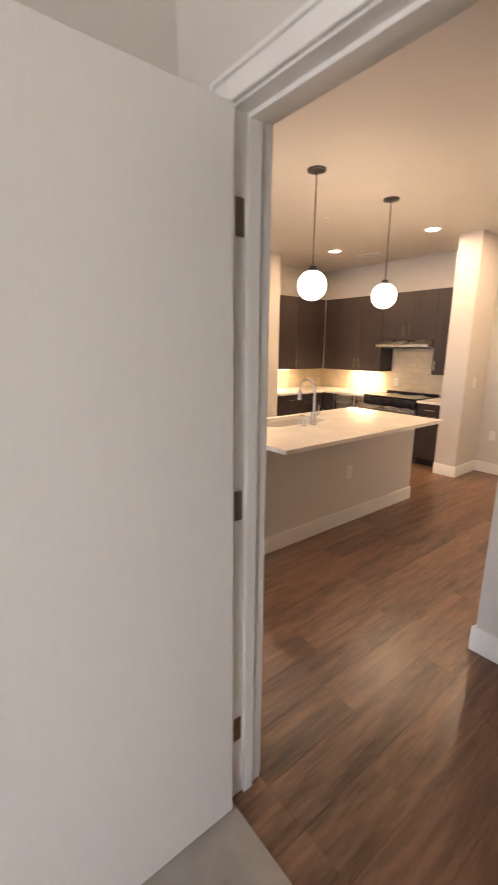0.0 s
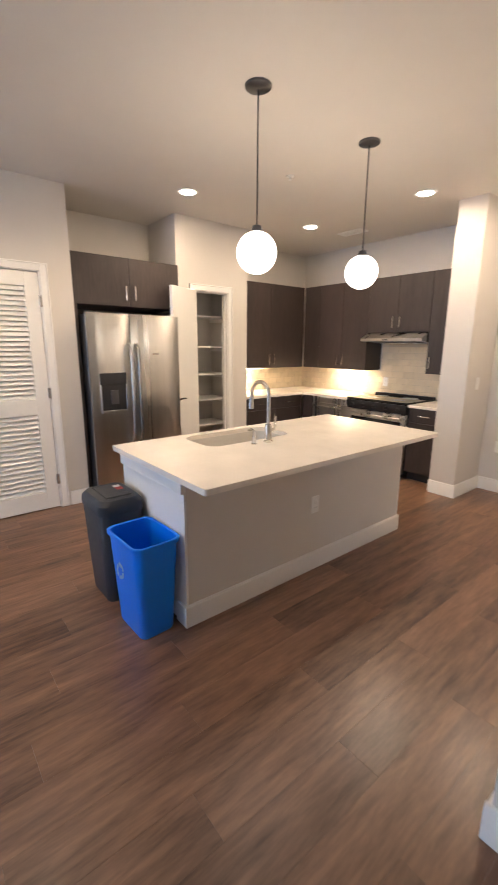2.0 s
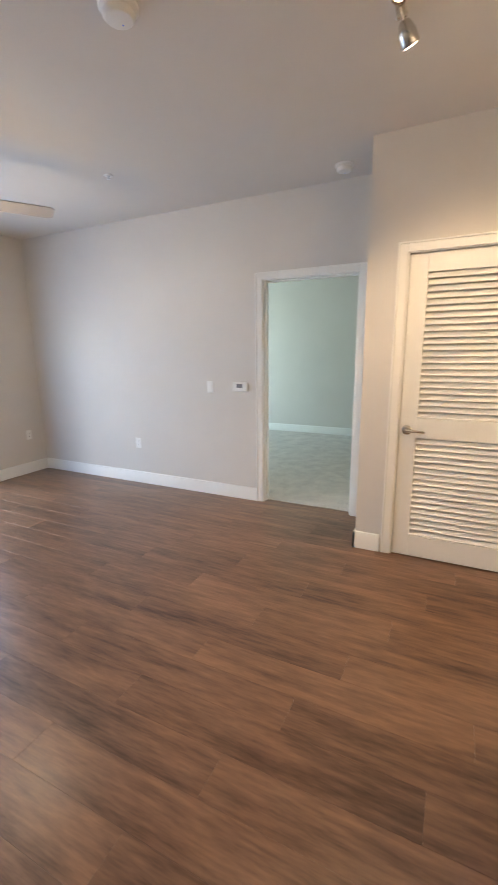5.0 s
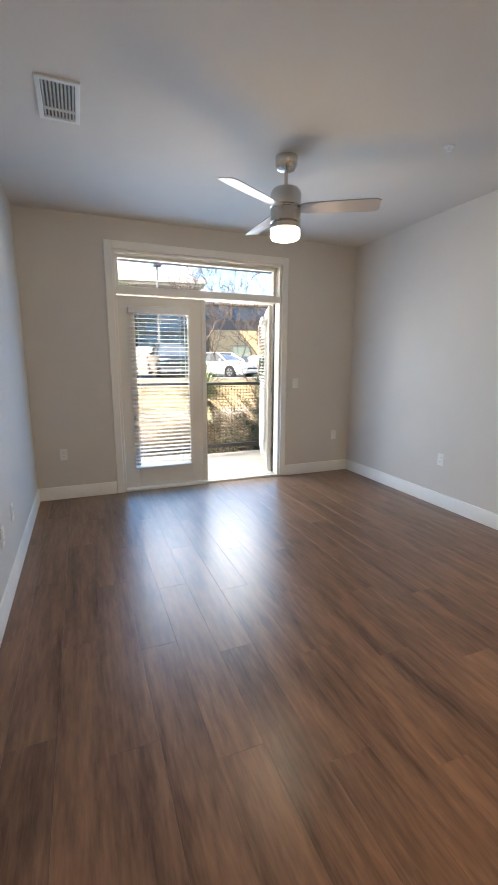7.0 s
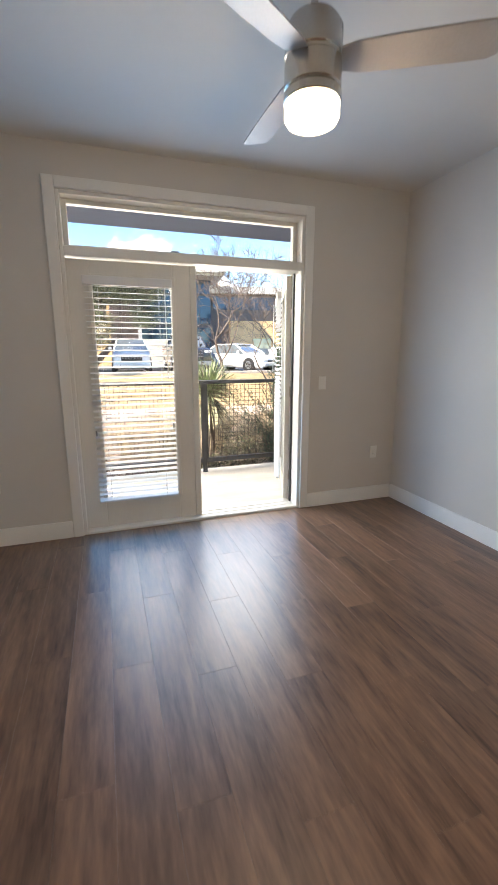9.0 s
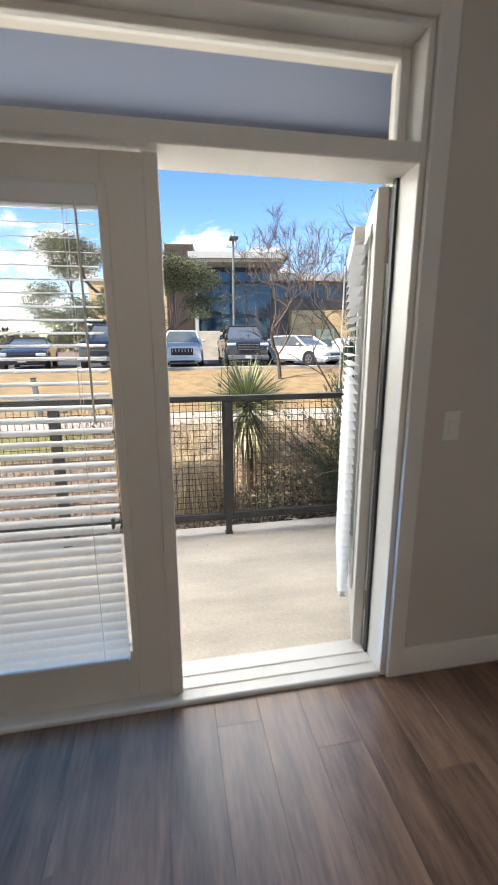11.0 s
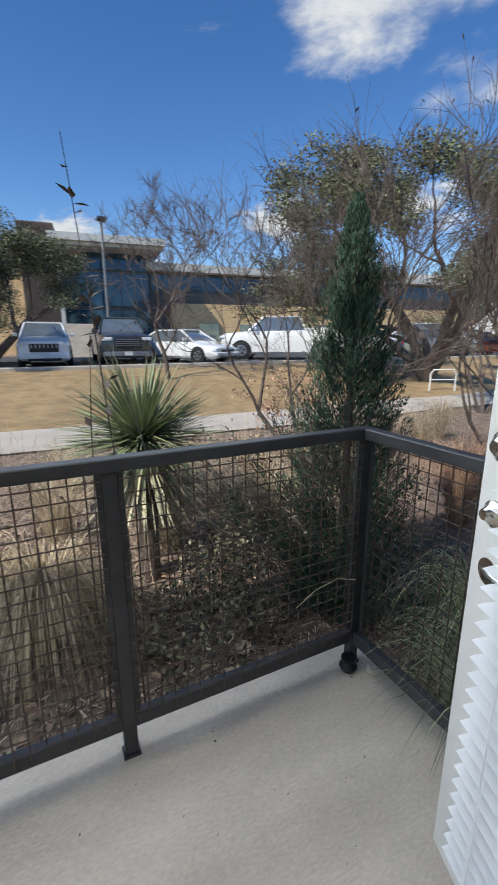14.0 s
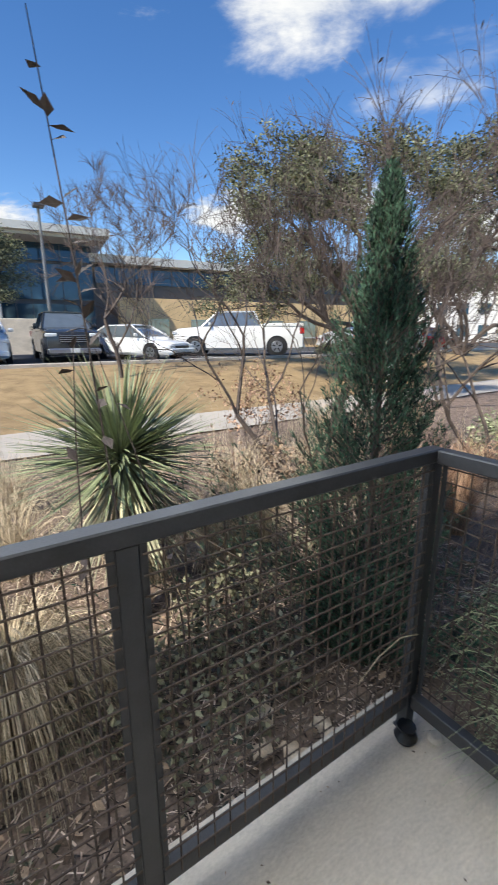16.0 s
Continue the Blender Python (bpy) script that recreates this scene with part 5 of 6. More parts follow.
def tuft(name, m, seed, n, height, spread, mat, label, category="grass", droop=0.6, width=0.0016):
    """A clump of arching blades from one crown."""
    r = random.Random(seed)
    d = thing(name, m, label, category)
    s = Soup()
    for k in range(n):
        a = r.random() * math.tau
        out = Vector((math.cos(a), math.sin(a), 0)) * spread * r.uniform(0.25, 1.0)
        h = height * r.uniform(0.55, 1.05)
        p0 = Vector((out.x * 0.18, out.y * 0.18, -0.03))
        hang = droop * r.uniform(0.3, 1.0)
        pts = [p0 + out * 1.15 * t ** 1.6 + Vector((0, 0, h * (1 - (1 - t) ** 2 - hang * t ** 4))) for t in (0, 0.25, 0.45, 0.62, 0.77, 0.9, 1.0)]
        w = width * r.uniform(0.7, 1.3)
        s.limb(pts, [w, w, w, w * 0.9, w * 0.8, w * 0.6, w * 0.3], 3)
    tagged(part("foliage", s.mesh("foliage"), mat, d), kind="stuff")
    th = Soup()
    for k in range(n // 4):
        a = r.random() * math.tau
        out = Vector((math.cos(a), math.sin(a), 0)) * spread * r.uniform(0.1, 0.7)
        h = height * r.uniform(0.1, 0.35)
        th.limb([out * 0.15 + Vector((0, 0, -0.03)), out * 0.6 + Vector((0, 0, h)), out + Vector((0, 0, h * 0.5))], [width, width, width * 0.5], 3)
    tagged(part("thatch", th.mesh("thatch"), DEADLEAF, d, "brown dead thatch at the foot"), kind="stuff")
    return d


def shrub(m, seed, height, spread, mat, label, leaves=900, size=0.04):
    r = random.Random(seed)
    d = thing("shrub", m, label, "shrub")
    s, tips, f = Soup(), [], Soup()
    for k in range(9):
        a = r.random() * math.tau
        grow(s, r, Vector((0.05 * math.cos(a), 0.05 * math.sin(a), -0.04)), Vector((math.cos(a) * spread, math.sin(a) * spread, height)).normalized(), height * 0.42, 0.006, 3, tips,
             bend=0.3, up=0.05, kids=(2, 3), shrink=0.75, spread=0.8, seg=4, thin=0.0015)
    tagged(part("stem_spray", s.mesh("stem_spray"), TWIG, d), kind="stuff")
    for k in range(leaves):
        p, q = tips[r.randrange(len(tips))]
        f.leaf(p + rv(r) * 0.07 - q * r.random() * 0.15, rv(r), rv(r), size * r.uniform(0.6, 1.2), size * 0.55)
    part("foliage", f.mesh("foliage"), mat, d)
    return d


def at_ground(x, y, turn=0):
    return pose(x, y, hill(x, y), 0, 0, turn)


juniper(at_ground(5.48, 6.38), 11, 2.52, 0.74)
yucca(at_ground(4.48, 7.32), 5, 1.18, 0.62)
bare_tree(at_ground(6.77, 8.35), 21, 4.25, 5, "bare many-stemmed winter tree with drooping twigs", droop=1.0, leaf=0.10, radius=0.036, lean=0.6, spread=0.68)
bare_tree(at_ground(7.55, 17.7), 8, 6.1, 1, "young bare winter tree on the lawn", radius=0.10, level=6, fat=2.2)
bare_tree(at_ground(9.3, 7.6), 33, 4.6, 4, "bare many-stemmed winter tree beside the path", droop=1.0, level=4, leaf=0.10, radius=0.036, lean=0.6, spread=0.68)
bare_tree(at_ground(13.5, 11.0), 41, 5.6, 3, "bare winter tree near the path", droop=0.6, level=5, radius=0.05, fat=1.6)
oak(pose(2.0, 24.6, 0.45, 0, 0, 40), 3, 6.0, 9.6, "large live oak behind the parked cars", 80000, 0.9)
oak(pose(16.8, 15.6, 0.1, 0, 0, 200), 14, 7.4, 13.0, "large spreading live oak beyond the path", 85000, 1.0)
oak(pose(27.0, 18.5, 0.3, 0, 0, 100), 27, 7.8, 10.0, "live oak far down the car park", 26000, 1.4)

# clumps behind the rail
tuft("dry_grass_clump", at_ground(3.78, 6.78), 1, 1300, 0.86, 0.42, STRAW, "drooping mound of bleached ornamental grass", droop=1.25, width=0.0019)
tuft("dry_grass_clump", at_ground(3.15, 7.75), 2, 420, 0.8, 0.4, STRAW, "bleached ornamental grass clump in the mulch")
tuft("russet_grass_clump", at_ground(6.75, 5.95), 3, 700, 1.0, 0.45, PINKSTRAW, "tall russet ornamental grass clump")
tuft("russet_grass_clump", at_ground(7.3, 6.9), 4, 520, 1.05, 0.45, PINKSTRAW, "russet ornamental grass clump beside the path")
tuft("sedge_clump", pose(5.40, 5.32, -0.3), 5, 380, 0.66, 0.40, SEDGE, "green grass clump leaning through the side railing", droop=0.62)
tuft("sedge_clump", pose(5.6, 4.95, -0.3), 6, 420, 0.85, 0.45, SEDGE, "green grass clump beside the side railing", droop=0.8)
tuft("sedge_clump", pose(5.62, 5.45, -0.3), 24, 520, 0.95, 0.40, SEDGE, "tall green grass clump beside the side railing", droop=0.7)
tuft("sedge_clump", pose(5.95, 5.25, -0.3), 25, 460, 0.95, 0.42, SEDGE, "tall green grass clump beside the side railing", droop=0.7)
for i, (x, y, h, sp, mt, sd) in enumerate(((5.9, 8.4, 0.9, 0.5, STRAW, 7), (6.9, 8.3, 0.9, 0.5, STRAW, 8), (5.3, 9.3, 0.8, 0.5, STRAW, 9), (8.2, 9.6, 1.0, 0.5, STRAW, 10), (4.0, 9.6, 0.7, 0.5, STRAW, 12),
                                           (2.6, 9.0, 0.6, 0.4, STRAW, 13), (7.6, 8.6, 1.0, 0.5, PINKSTRAW, 14), (9.0, 8.9, 0.9, 0.5, STRAW, 15), (10.3, 9.6, 0.9, 0.5, STRAW, 16), (8.2, 6.3, 0.9, 0.5, STRAW, 17), (4.75, 7.7, 0.75, 0.5, STRAW, 18), (5.25, 7.5, 0.8, 0.45, STRAW, 19), (4.9, 8.5, 0.85, 0.5, STRAW, 20), (3.9, 8.3, 0.8, 0.5, STRAW, 22),
                                           (5.7, 7.7, 0.8, 0.45, STRAW, 23))):
    tuft("dry_grass_clump", at_ground(x, y), sd, 300, h, sp, mt, "bleached dry grass clump in the planting bed")
for x, y, h, sp, mt, sd, lab, n, sz in (
    (4.55, 6.45, 0.5, 0.7, SHRUB, 51, "low dark green shrub behind the railing", 1000, 0.045),
    (4.95, 6.75, 0.55, 0.7, SHRUB, 52, "low dark green shrub behind the railing", 1000, 0.045),
    (4.15, 6.75, 0.4, 0.7, SHRUB, 53, "low dull green shrub in the mulch", 650, 0.04),
    (5.75, 5.55, 0.6, 0.6, JUNIPER, 54, "bushy green shrub against the side railing", 1500, 0.04),
    (5.9, 5.0, 0.55, 0.6, SHRUB, 55, "bushy green shrub against the side railing", 1200, 0.04),
    (3.0, 6.6, 0.45, 0.5, DEADLEAF, 56, "half-dead brown shrub in the mulch", 260, 0.045),
    (2.55, 8.3, 1.1, 0.5, DEADLEAF, 57, "thin shrub with brown winter leaves", 160, 0.06),
    (5.2, 8.4, 0.9, 0.7, DEADLEAF, 58, "thin shrub with brown winter leaves", 420, 0.05),
    (6.1, 8.0, 0.9, 0.7, DEADLEAF, 59, "thin shrub with brown winter leaves", 420, 0.05),
    (7.4, 10.4, 1.3, 0.6, PINKSTRAW, 60, "rust-coloured winter shrub by the path", 900, 0.06),
    (5.8, 7.0, 0.5, 0.8, SHRUB, 61, "low green shrub under the juniper", 800, 0.04),
    (6.3, 7.2, 0.8, 0.6, SHRUB, 62, "upright green shrub beside the juniper", 700, 0.05),
    (10.2, 7.5, 0.9, 0.9, SEDGE, 63, "rounded pale green shrub", 1500, 0.06),
    (3.6, 6.3, 0.25, 0.7, SHRUB, 64, "low dull green shrub in the mulch", 300, 0.04),
    (2.2, 6.9, 0.35, 0.6, DEADLEAF, 65, "small brown shrub in the mulch", 220, 0.04),
):
    shrub(at_ground(x, y), sd, h, sp, mt, lab, n, sz)


def stalk(m, seed, height, lean, n, label):
    r = random.Random(seed)
    d = thing("weed_stalk", m, label, "weed", "tall weed stalks")
    pts = [Vector((lean[0] * u * u, lean[1] * u * u, height * u)) + (rv(r) * 0.012 if 0 < u < 1 else Vector((0, 0, 0))) for u in (0, 0.2, 0.4, 0.6, 0.8, 1.0)]
    s = Soup()
    s.limb(pts, [0.005, 0.0045, 0.004, 0.0032, 0.0024, 0.0012], 5)
    part("stem", s.mesh("stem"), TWIG, d)
    me = Soup()
    me.leaf(Vector((0, 0, 0)), Vector((1, 0, 0)), Vector((0, 0, 1)), 0.058, 0.031)
    me = me.mesh("leaf")
    for k in range(n):
        u = r.uniform(0.55, 0.98)
        i = min(4, int(u * 5))
        p = pts[i].lerp(pts[i + 1], u * 5 - i)
        part("leaf", me, TWIG, d, m=pose(p.x, p.y, p.z, r.uniform(-40, 40), r.uniform(-50, 30), r.uniform(0, 360)))
    return d


stalk(pose(4.17, 6.12, -0.3), 1, 2.38, (-0.14, 0.0), 20, "tall thin weed stalk with a few dry leaves")
stalk(pose(4.02, 6.2, -0.3), 2, 1.75, (0.06, 0.05), 6, "tall thin weed stalk with a few dry leaves")
stalk(pose(4.42, 6.3, -0.3), 3, 1.7, (-0.25, 0.1), 5, "leaning dry weed stalk")
stalk(pose(3.1, 9.2, -0.3), 4, 1.5, (0.1, 0.05), 12, "tall thin weed stalk with a few dry leaves")

# loose mulch chips and straws, and larger fallen leaves near the rail
rm = random.Random(77)
chips = Soup()
for k in range(15000):
    y = 5.98 + rm.random() ** 1.4 * 3.2
    x = rm.uniform(1.2, 7.0)
    p = Vector((x, y, hill(x, y) + rm.uniform(0.0, 0.022)))
    q = Vector((rm.uniform(-1, 1), rm.uniform(-1, 1), rm.uniform(-0.25, 0.35))).normalized()
    ln = rm.uniform(0.02, 0.09)
    w = rm.uniform(0.001, 0.0045)
    chips.limb([p, p + q * ln], [w, w * 0.7], 3)
tagged(part("mulch_chips", chips.mesh("mulch_chips"), material("mulch_chip", (0.15, 0.10, 0.078), 0.9, vary=0.35, scale=9, island=0.9, second=(0.44, 0.35, 0.28), bump=0)),
       "loose bark chips and twigs on the soil", "mulch", kind="stuff")
litter = Soup()
for k in range(1500):
    y = 5.98 + rm.random() ** 1.5 * 2.6
    x = rm.uniform(1.2, 7.0)
    p = Vector((x, y, hill(x, y) + rm.uniform(0.01, 0.05)))
    litter.leaf(p, Vector((rm.uniform(-1, 1), rm.uniform(-1, 1), rm.uniform(-0.3, 0.3))).normalized(), Vector((rm.uniform(-0.4, 0.4), rm.uniform(-0.4, 0.4), 1)).normalized(), rm.uniform(0.03, 0.07), rm.uniform(0.015, 0.035))
tagged(part("leaf_litter", litter.mesh("leaf_litter"), DEADLEAF), "dry brown fallen leaves on the mulch", "leaf litter", kind="stuff")
PALELEAF = material("pale_fallen_leaf", (0.66, 0.54, 0.40), 0.8, vary=0.2, scale=12)
for x, y, a, sz in ((4.66, 6.02, 20, 0.13), (4.74, 6.20, 100, 0.12), (4.98, 6.10, 200, 0.12), (4.60, 6.18, 300, 0.10)):
    lf = B()
    pts = [(0, 0.0), (0.5, 0.35), (0.35, 0.55), (0.75, 0.5), (1.0, 0.15), (0.85, -0.1), (1.0, -0.35), (0.6, -0.35), (0.45, -0.55), (0.3, -0.3)]
    lf.faces.new([lf.verts.new((u * sz, v * sz, 0.02 * math.sin(4 * u + 3 * v))) for u, v in pts])
    bmesh.ops.solidify(lf, geom=lf.faces[:], thickness=0.001)
    tagged(part("fallen_leaf", lf, PALELEAF, m=pose(x, y, hill(x, y) + 0.06, 8, -12, a)), "large pale fallen leaf on the mulch", "leaf", "pale fallen leaves")
tagged(part("dead_twig", (lambda s: (s.limb([Vector((5.075, 5.774, 0.37)), Vector((4.97, 5.772, 0.405)), Vector((4.85, 5.768, 0.385)), Vector((4.75, 5.764, 0.33))], [0.0025, 0.002, 0.0018, 0.001], 4), s)[1])(Soup()).mesh("dead_twig"), STRAW),
       "dry bleached twig caught in the railing", "twig")
rb = thing("rubber_boot_cap", pose(5.06, 5.77, -0.1), "crumpled black rubber cap at the railing corner", "rubber cap")
part("cap", lathe(B(), [(0.035, 0), (0.045, 0.02), (0.03, 0.05), (0.036, 0.065), (0.015, 0.07)], seg=12), BLACK, rb)
tagged(part("pebble", lathe(B(), [(0.02, 0), (0.032, 0.012), (0.02, 0.026), (0.005, 0.028)], seg=10), CONCRETE, m=pose(5.15, 5.70, -0.1)), "small round pebble on the balcony floor", "pebble")

specks = Soup()
for k in range(70):
    x, y = rm.uniform(2.4, 5.15), 4.4 + 1.45 * rm.random() ** 0.6
    ln = rm.uniform(0.004, 0.016)
    specks.leaf(Vector((x, y, -0.098)), Vector((rm.uniform(-1, 1), rm.uniform(-1, 1), 0.1)).normalized(), Vector((0, 0, 1)), ln, ln * rm.uniform(0.25, 0.7))
tagged(part("floor_crumbs", specks.mesh("floor_crumbs"), DEADLEAF), "crumbs of dry leaf on the balcony concrete", "leaf litter", kind="stuff")

weeds = Soup()
for k in range(2600):
    x, y = rm.uniform(1.0, 11.0), 6.3 + rm.random() * 5.0
    if abs(x - 3.9) < 1.0 and y < 6.6:
        continue
    h = rm.uniform(0.15, 0.75) * (1.0 if y > 7 else 0.5)
    p = Vector((x, y, hill(x, y) - 0.02))
    lean = Vector((rm.uniform(-0.3, 0.3), rm.uniform(-0.3, 0.3), 1)).normalized()
    weeds.limb([p, p + lean * h * 0.5, p + lean * h + Vector((rm.uniform(-0.1, 0.1), rm.uniform(-0.1, 0.1), -0.03))], [0.0022, 0.0018, 0.001], 3)
tagged(part("dry_weeds", weeds.mesh("dry_weeds"), STRAW), "scattered dry stems and straw in the planting bed", "dry weeds", kind="stuff")


# ---- parked vehicles ----
CARGLASS = material("car_glass", (0.20, 0.24, 0.27), 0.06, 0.5, vary=0.1, bump=0, rough_vary=0.02)
TYRE = material("tyre_rubber", (0.018, 0.018, 0.019), 0.8, vary=0.1)
RIM = material("alloy_rim", (0.45, 0.45, 0.46), 0.3, 0.9, vary=0.05)
HEADLAMP = material("headlamp_lens", (0.70, 0.72, 0.74), 0.08, vary=0.05, bump=0)
TAIL = material("tail_lamp_lens", (0.40, 0.015, 0.015), 0.15, vary=0.05, bump=0)
PLATE = material("number_plate", (0.70, 0.70, 0.68), 0.5, vary=0.05)
PAINTS = {}
for nm, col, met in (("white", (0.80, 0.80, 0.79), 0.0), ("black", (0.020, 0.023, 0.028), 0.3), ("silver", (0.36, 0.37, 0.38), 0.6), ("navy", (0.035, 0.045, 0.065), 0.4), ("charcoal", (0.06, 0.065, 0.07), 0.5), ("red", (0.30, 0.02, 0.02), 0.1)):
    PAINTS[nm] = material(nm + "_car_paint", col, 0.22, met, vary=0.02, bump=0, coat=0.6, rough_vary=0.03)
SHAPES = {
    # length, width, hood height, belt, roof, windscreen foot, roof front, roof rear, rear glass foot, tail height, wheel radius, axles
    "sedan": (4.8, 1.84, 0.78, 0.94, 1.45, 1.25, 2.05, 3.45, 4.25, 1.02, 0.33, (0.95, 3.75)),
    "coupe": (4.75, 1.90, 0.86, 0.96, 1.38, 1.65, 2.45, 3.35, 4.2, 1.05, 0.35, (0.98, 3.7)),
    "suv": (4.6, 1.86, 1.05, 1.12, 1.68, 1.15, 1.75, 4.0, 4.5, 1.15, 0.36, (0.92, 3.6)),
    "pickup": (5.85, 2.03, 1.24, 1.32, 1.95, 1.35, 2.0, 3.65, 3.95, 1.36, 0.41, (1.0, 4.65)),
}


def vehicle(kind, paint, m, label, group="parked vehicles"):
    """A road vehicle: y runs from its nose to its tail, z up from the road."""
    L, W, hood, belt, roof, wf, rf, rr, rg, tail, wr, axles = SHAPES[kind]
    d = thing({"pickup": "pickup_truck", "suv": "suv", "sedan": "sedan", "coupe": "coupe"}[kind], m, label, "car" if kind != "pickup" else "pickup truck", group)
    P = PAINTS[paint]
    h = W / 2
    low = wr * 0.62
    box_bed = kind == "pickup"
    stations = [(0.0, 0.80, hood - 0.30, low + 0.12), (0.05, 0.90, hood - 0.14, low + 0.02), (0.25, 0.96, hood - 0.05, low), (0.9, 1.0, hood, low), (wf, 1.0, belt - 0.02, low), (rf, 1.0, belt, low),
                (rr, 1.0, belt + 0.02, low), (rg, 1.0, tail - 0.02, low), (L - 0.25, 0.99, tail, low), (L - 0.06, 0.95, tail - 0.06, low + 0.04), (L, 0.88, tail - 0.2, low + 0.14)]
    bm = B()
    loops = []
    for y, k, zt, zb in stations:
        w = h * k
        mid = (zt + zb) / 2
        half = [(w * 0.90, zb), (w * 0.985, zb + 0.10), (w, mid), (w * 0.985, zt - 0.16), (w * 0.94, zt - 0.05), (w * 0.82, zt), (w * 0.4, zt + 0.025)]
        loops.append([(x, y, z) for x, z in half] + [(-x, y, z) for x, z in reversed(half)])
    loft(bm, loops)
    part("body", bm, P, d)
    a, b = h * 0.90, h * 0.70
    glass_lo = [(a, wf - 0.02, belt - 0.03), (a, rg, tail - 0.05 if not box_bed else belt - 0.03), (-a, rg, tail - 0.05 if not box_bed else belt - 0.03), (-a, wf - 0.02, belt - 0.03)]
    glass_hi = [(b, rf, roof - 0.05), (b, rr, roof - 0.05), (-b, rr, roof - 0.05), (-b, rf, roof - 0.05)]
    part("glazing", loft(B(), [glass_lo, glass_hi]), CARGLASS, d, "dark tinted glass")
    bm = B()
    rl = [(b + 0.02, rf - 0.05), (b + 0.02, rr + 0.05), (-b - 0.02, rr + 0.05), (-b - 0.02, rf - 0.05)]
    loft(bm, [[(x, y, roof - 0.065) for x, y in rl], [(x, y, roof - 0.03) for x, y in rl], [(x * 0.86, (y - (rf + rr) / 2) * 0.92 + (rf + rr) / 2, roof) for x, y in rl]])
    part("roof", bm, P, d)
    for lo, hi in zip(glass_lo, glass_hi):
        part("pillar", tube(B(), [lo, hi], 0.045, 8), P, d)
    for s in (-1, 1):
        part("pillar", tube(B(), [(s * a, (wf + rg) / 2 + 0.1, belt - 0.02), (s * b, (rf + rr) / 2 + 0.1, roof - 0.05)], 0.035, 8), BLACK, d)
        mir = part("wing_mirror", boxes(((s * h, wf + 0.28, belt), (s * (h + 0.17), wf + 0.38, belt + 0.14)), bevel=0.03), P, d)
        part("headlight", boxes(((s * h * 0.55, -0.005, hood - 0.30), (s * h * 0.95, 0.22, hood - 0.16)), bevel=0.03), HEADLAMP, d)
        part("tail_light", boxes(((s * h * 0.80, L - 0.20, tail - 0.40), (s * h * 0.985, L + 0.005, tail - 0.14)), bevel=0.02), TAIL, d)
        part("door_handle", boxes(((s * h * 0.99, wf + 1.25, belt - 0.16), (s * (h * 0.99 + 0.025), wf + 1.42, belt - 0.13)), bevel=0.008), P, d)
        for y in axles:
            # no arch is cut; a black disc stands in for the wheel well's shade
            part("wheel_well_shade", tube(B(), [(s * (h - 0.16), y, wr), (s * (h + 0.004), y, wr)], wr * 1.16, 22), BLACK, d)
            tyre = part("wheel", tube(B(), [(s * (h - 0.20), y, wr), (s * (h - 0.17), y, wr), (s * (h - 0.01), y, wr), (s * (h + 0.012), y, wr)], [wr * 0.94, wr, wr, wr * 0.92], 26), TYRE, d)
            part("rim", tube(B(), [(s * (h + 0.0), y, wr), (s * (h + 0.02), y, wr)], [wr * 0.66, wr * 0.60], 18), RIM, tyre)
            for k in range(5):
                e = k * math.tau / 5
                # solid black blocks stand in for the dark between the spokes
                part("rim_gap_shade", boxes(((-0.004, -0.028, wr * 0.18), (0.004, 0.028, wr * 0.52)), bevel=0.002), BLACK, tyre, "", pose(s * (h + 0.019), y, wr) @ Matrix.Rotation(e, 4, "X"))
    gz = hood - 0.36
    part("grille", boxes(((-h * 0.52, -0.03, gz - 0.14), (h * 0.52, 0.10, gz + 0.16)), bevel=0.02), BLACK, d, "black front grille")
    if kind in ("pickup", "suv"):
        n = 7 if kind == "suv" else 4
        for k in range(n):
            if kind == "suv":
                x = -h * 0.44 + k * h * 0.88 / (n - 1)
                part("grille_bar", boxes(((x - 0.018, -0.04, gz), (x + 0.018, 0.0, gz + 0.14)), bevel=0.008), RIM, d)
            else:
                part("grille_bar", boxes(((-h * 0.48, -0.045, gz - 0.12 + k * 0.075), (h * 0.48, 0.0, gz - 0.09 + k * 0.075)), bevel=0.008), RIM, d)
    bump = RIM if kind == "pickup" else P
    part("front_bumper", boxes(((-h * 0.93, -0.09, low + 0.06), (h * 0.93, 0.14, low + 0.28)), bevel=0.05, ), bump, d)
    part("lower_intake", boxes(((-h * 0.6, -0.095, low + 0.02), (h * 0.6, 0.1, low + 0.12)), bevel=0.02), BLACK, d)
    part("number_plate", boxes(((-0.16, -0.105, low + 0.12), (0.16, -0.09, low + 0.27)), bevel=0.004), PLATE, d)
    part("rear_bumper", boxes(((-h * 0.93, L - 0.14, low + 0.06), (h * 0.93, L + 0.08, low + 0.26)), bevel=0.05), bump, d)
    if box_bed:
        part("bed_liner", boxes(((-h * 0.84, rg + 0.12, tail - 0.03), (h * 0.84, L - 0.10, tail + 0.03)), bevel=0.01), BLACK, d)
        for s in (-1, 1):
            part("bed_rail", boxes(((s * h * 0.84, rg + 0.05, tail - 0.08), (s * h * 0.985, L - 0.03, tail + 0.06)), bevel=0.02), P, d)
        part("tailgate", boxes(((-h * 0.86, L - 0.09, low + 0.30), (h * 0.86, L - 0.01, tail + 0.05)), bevel=0.02), P, d)
    return d


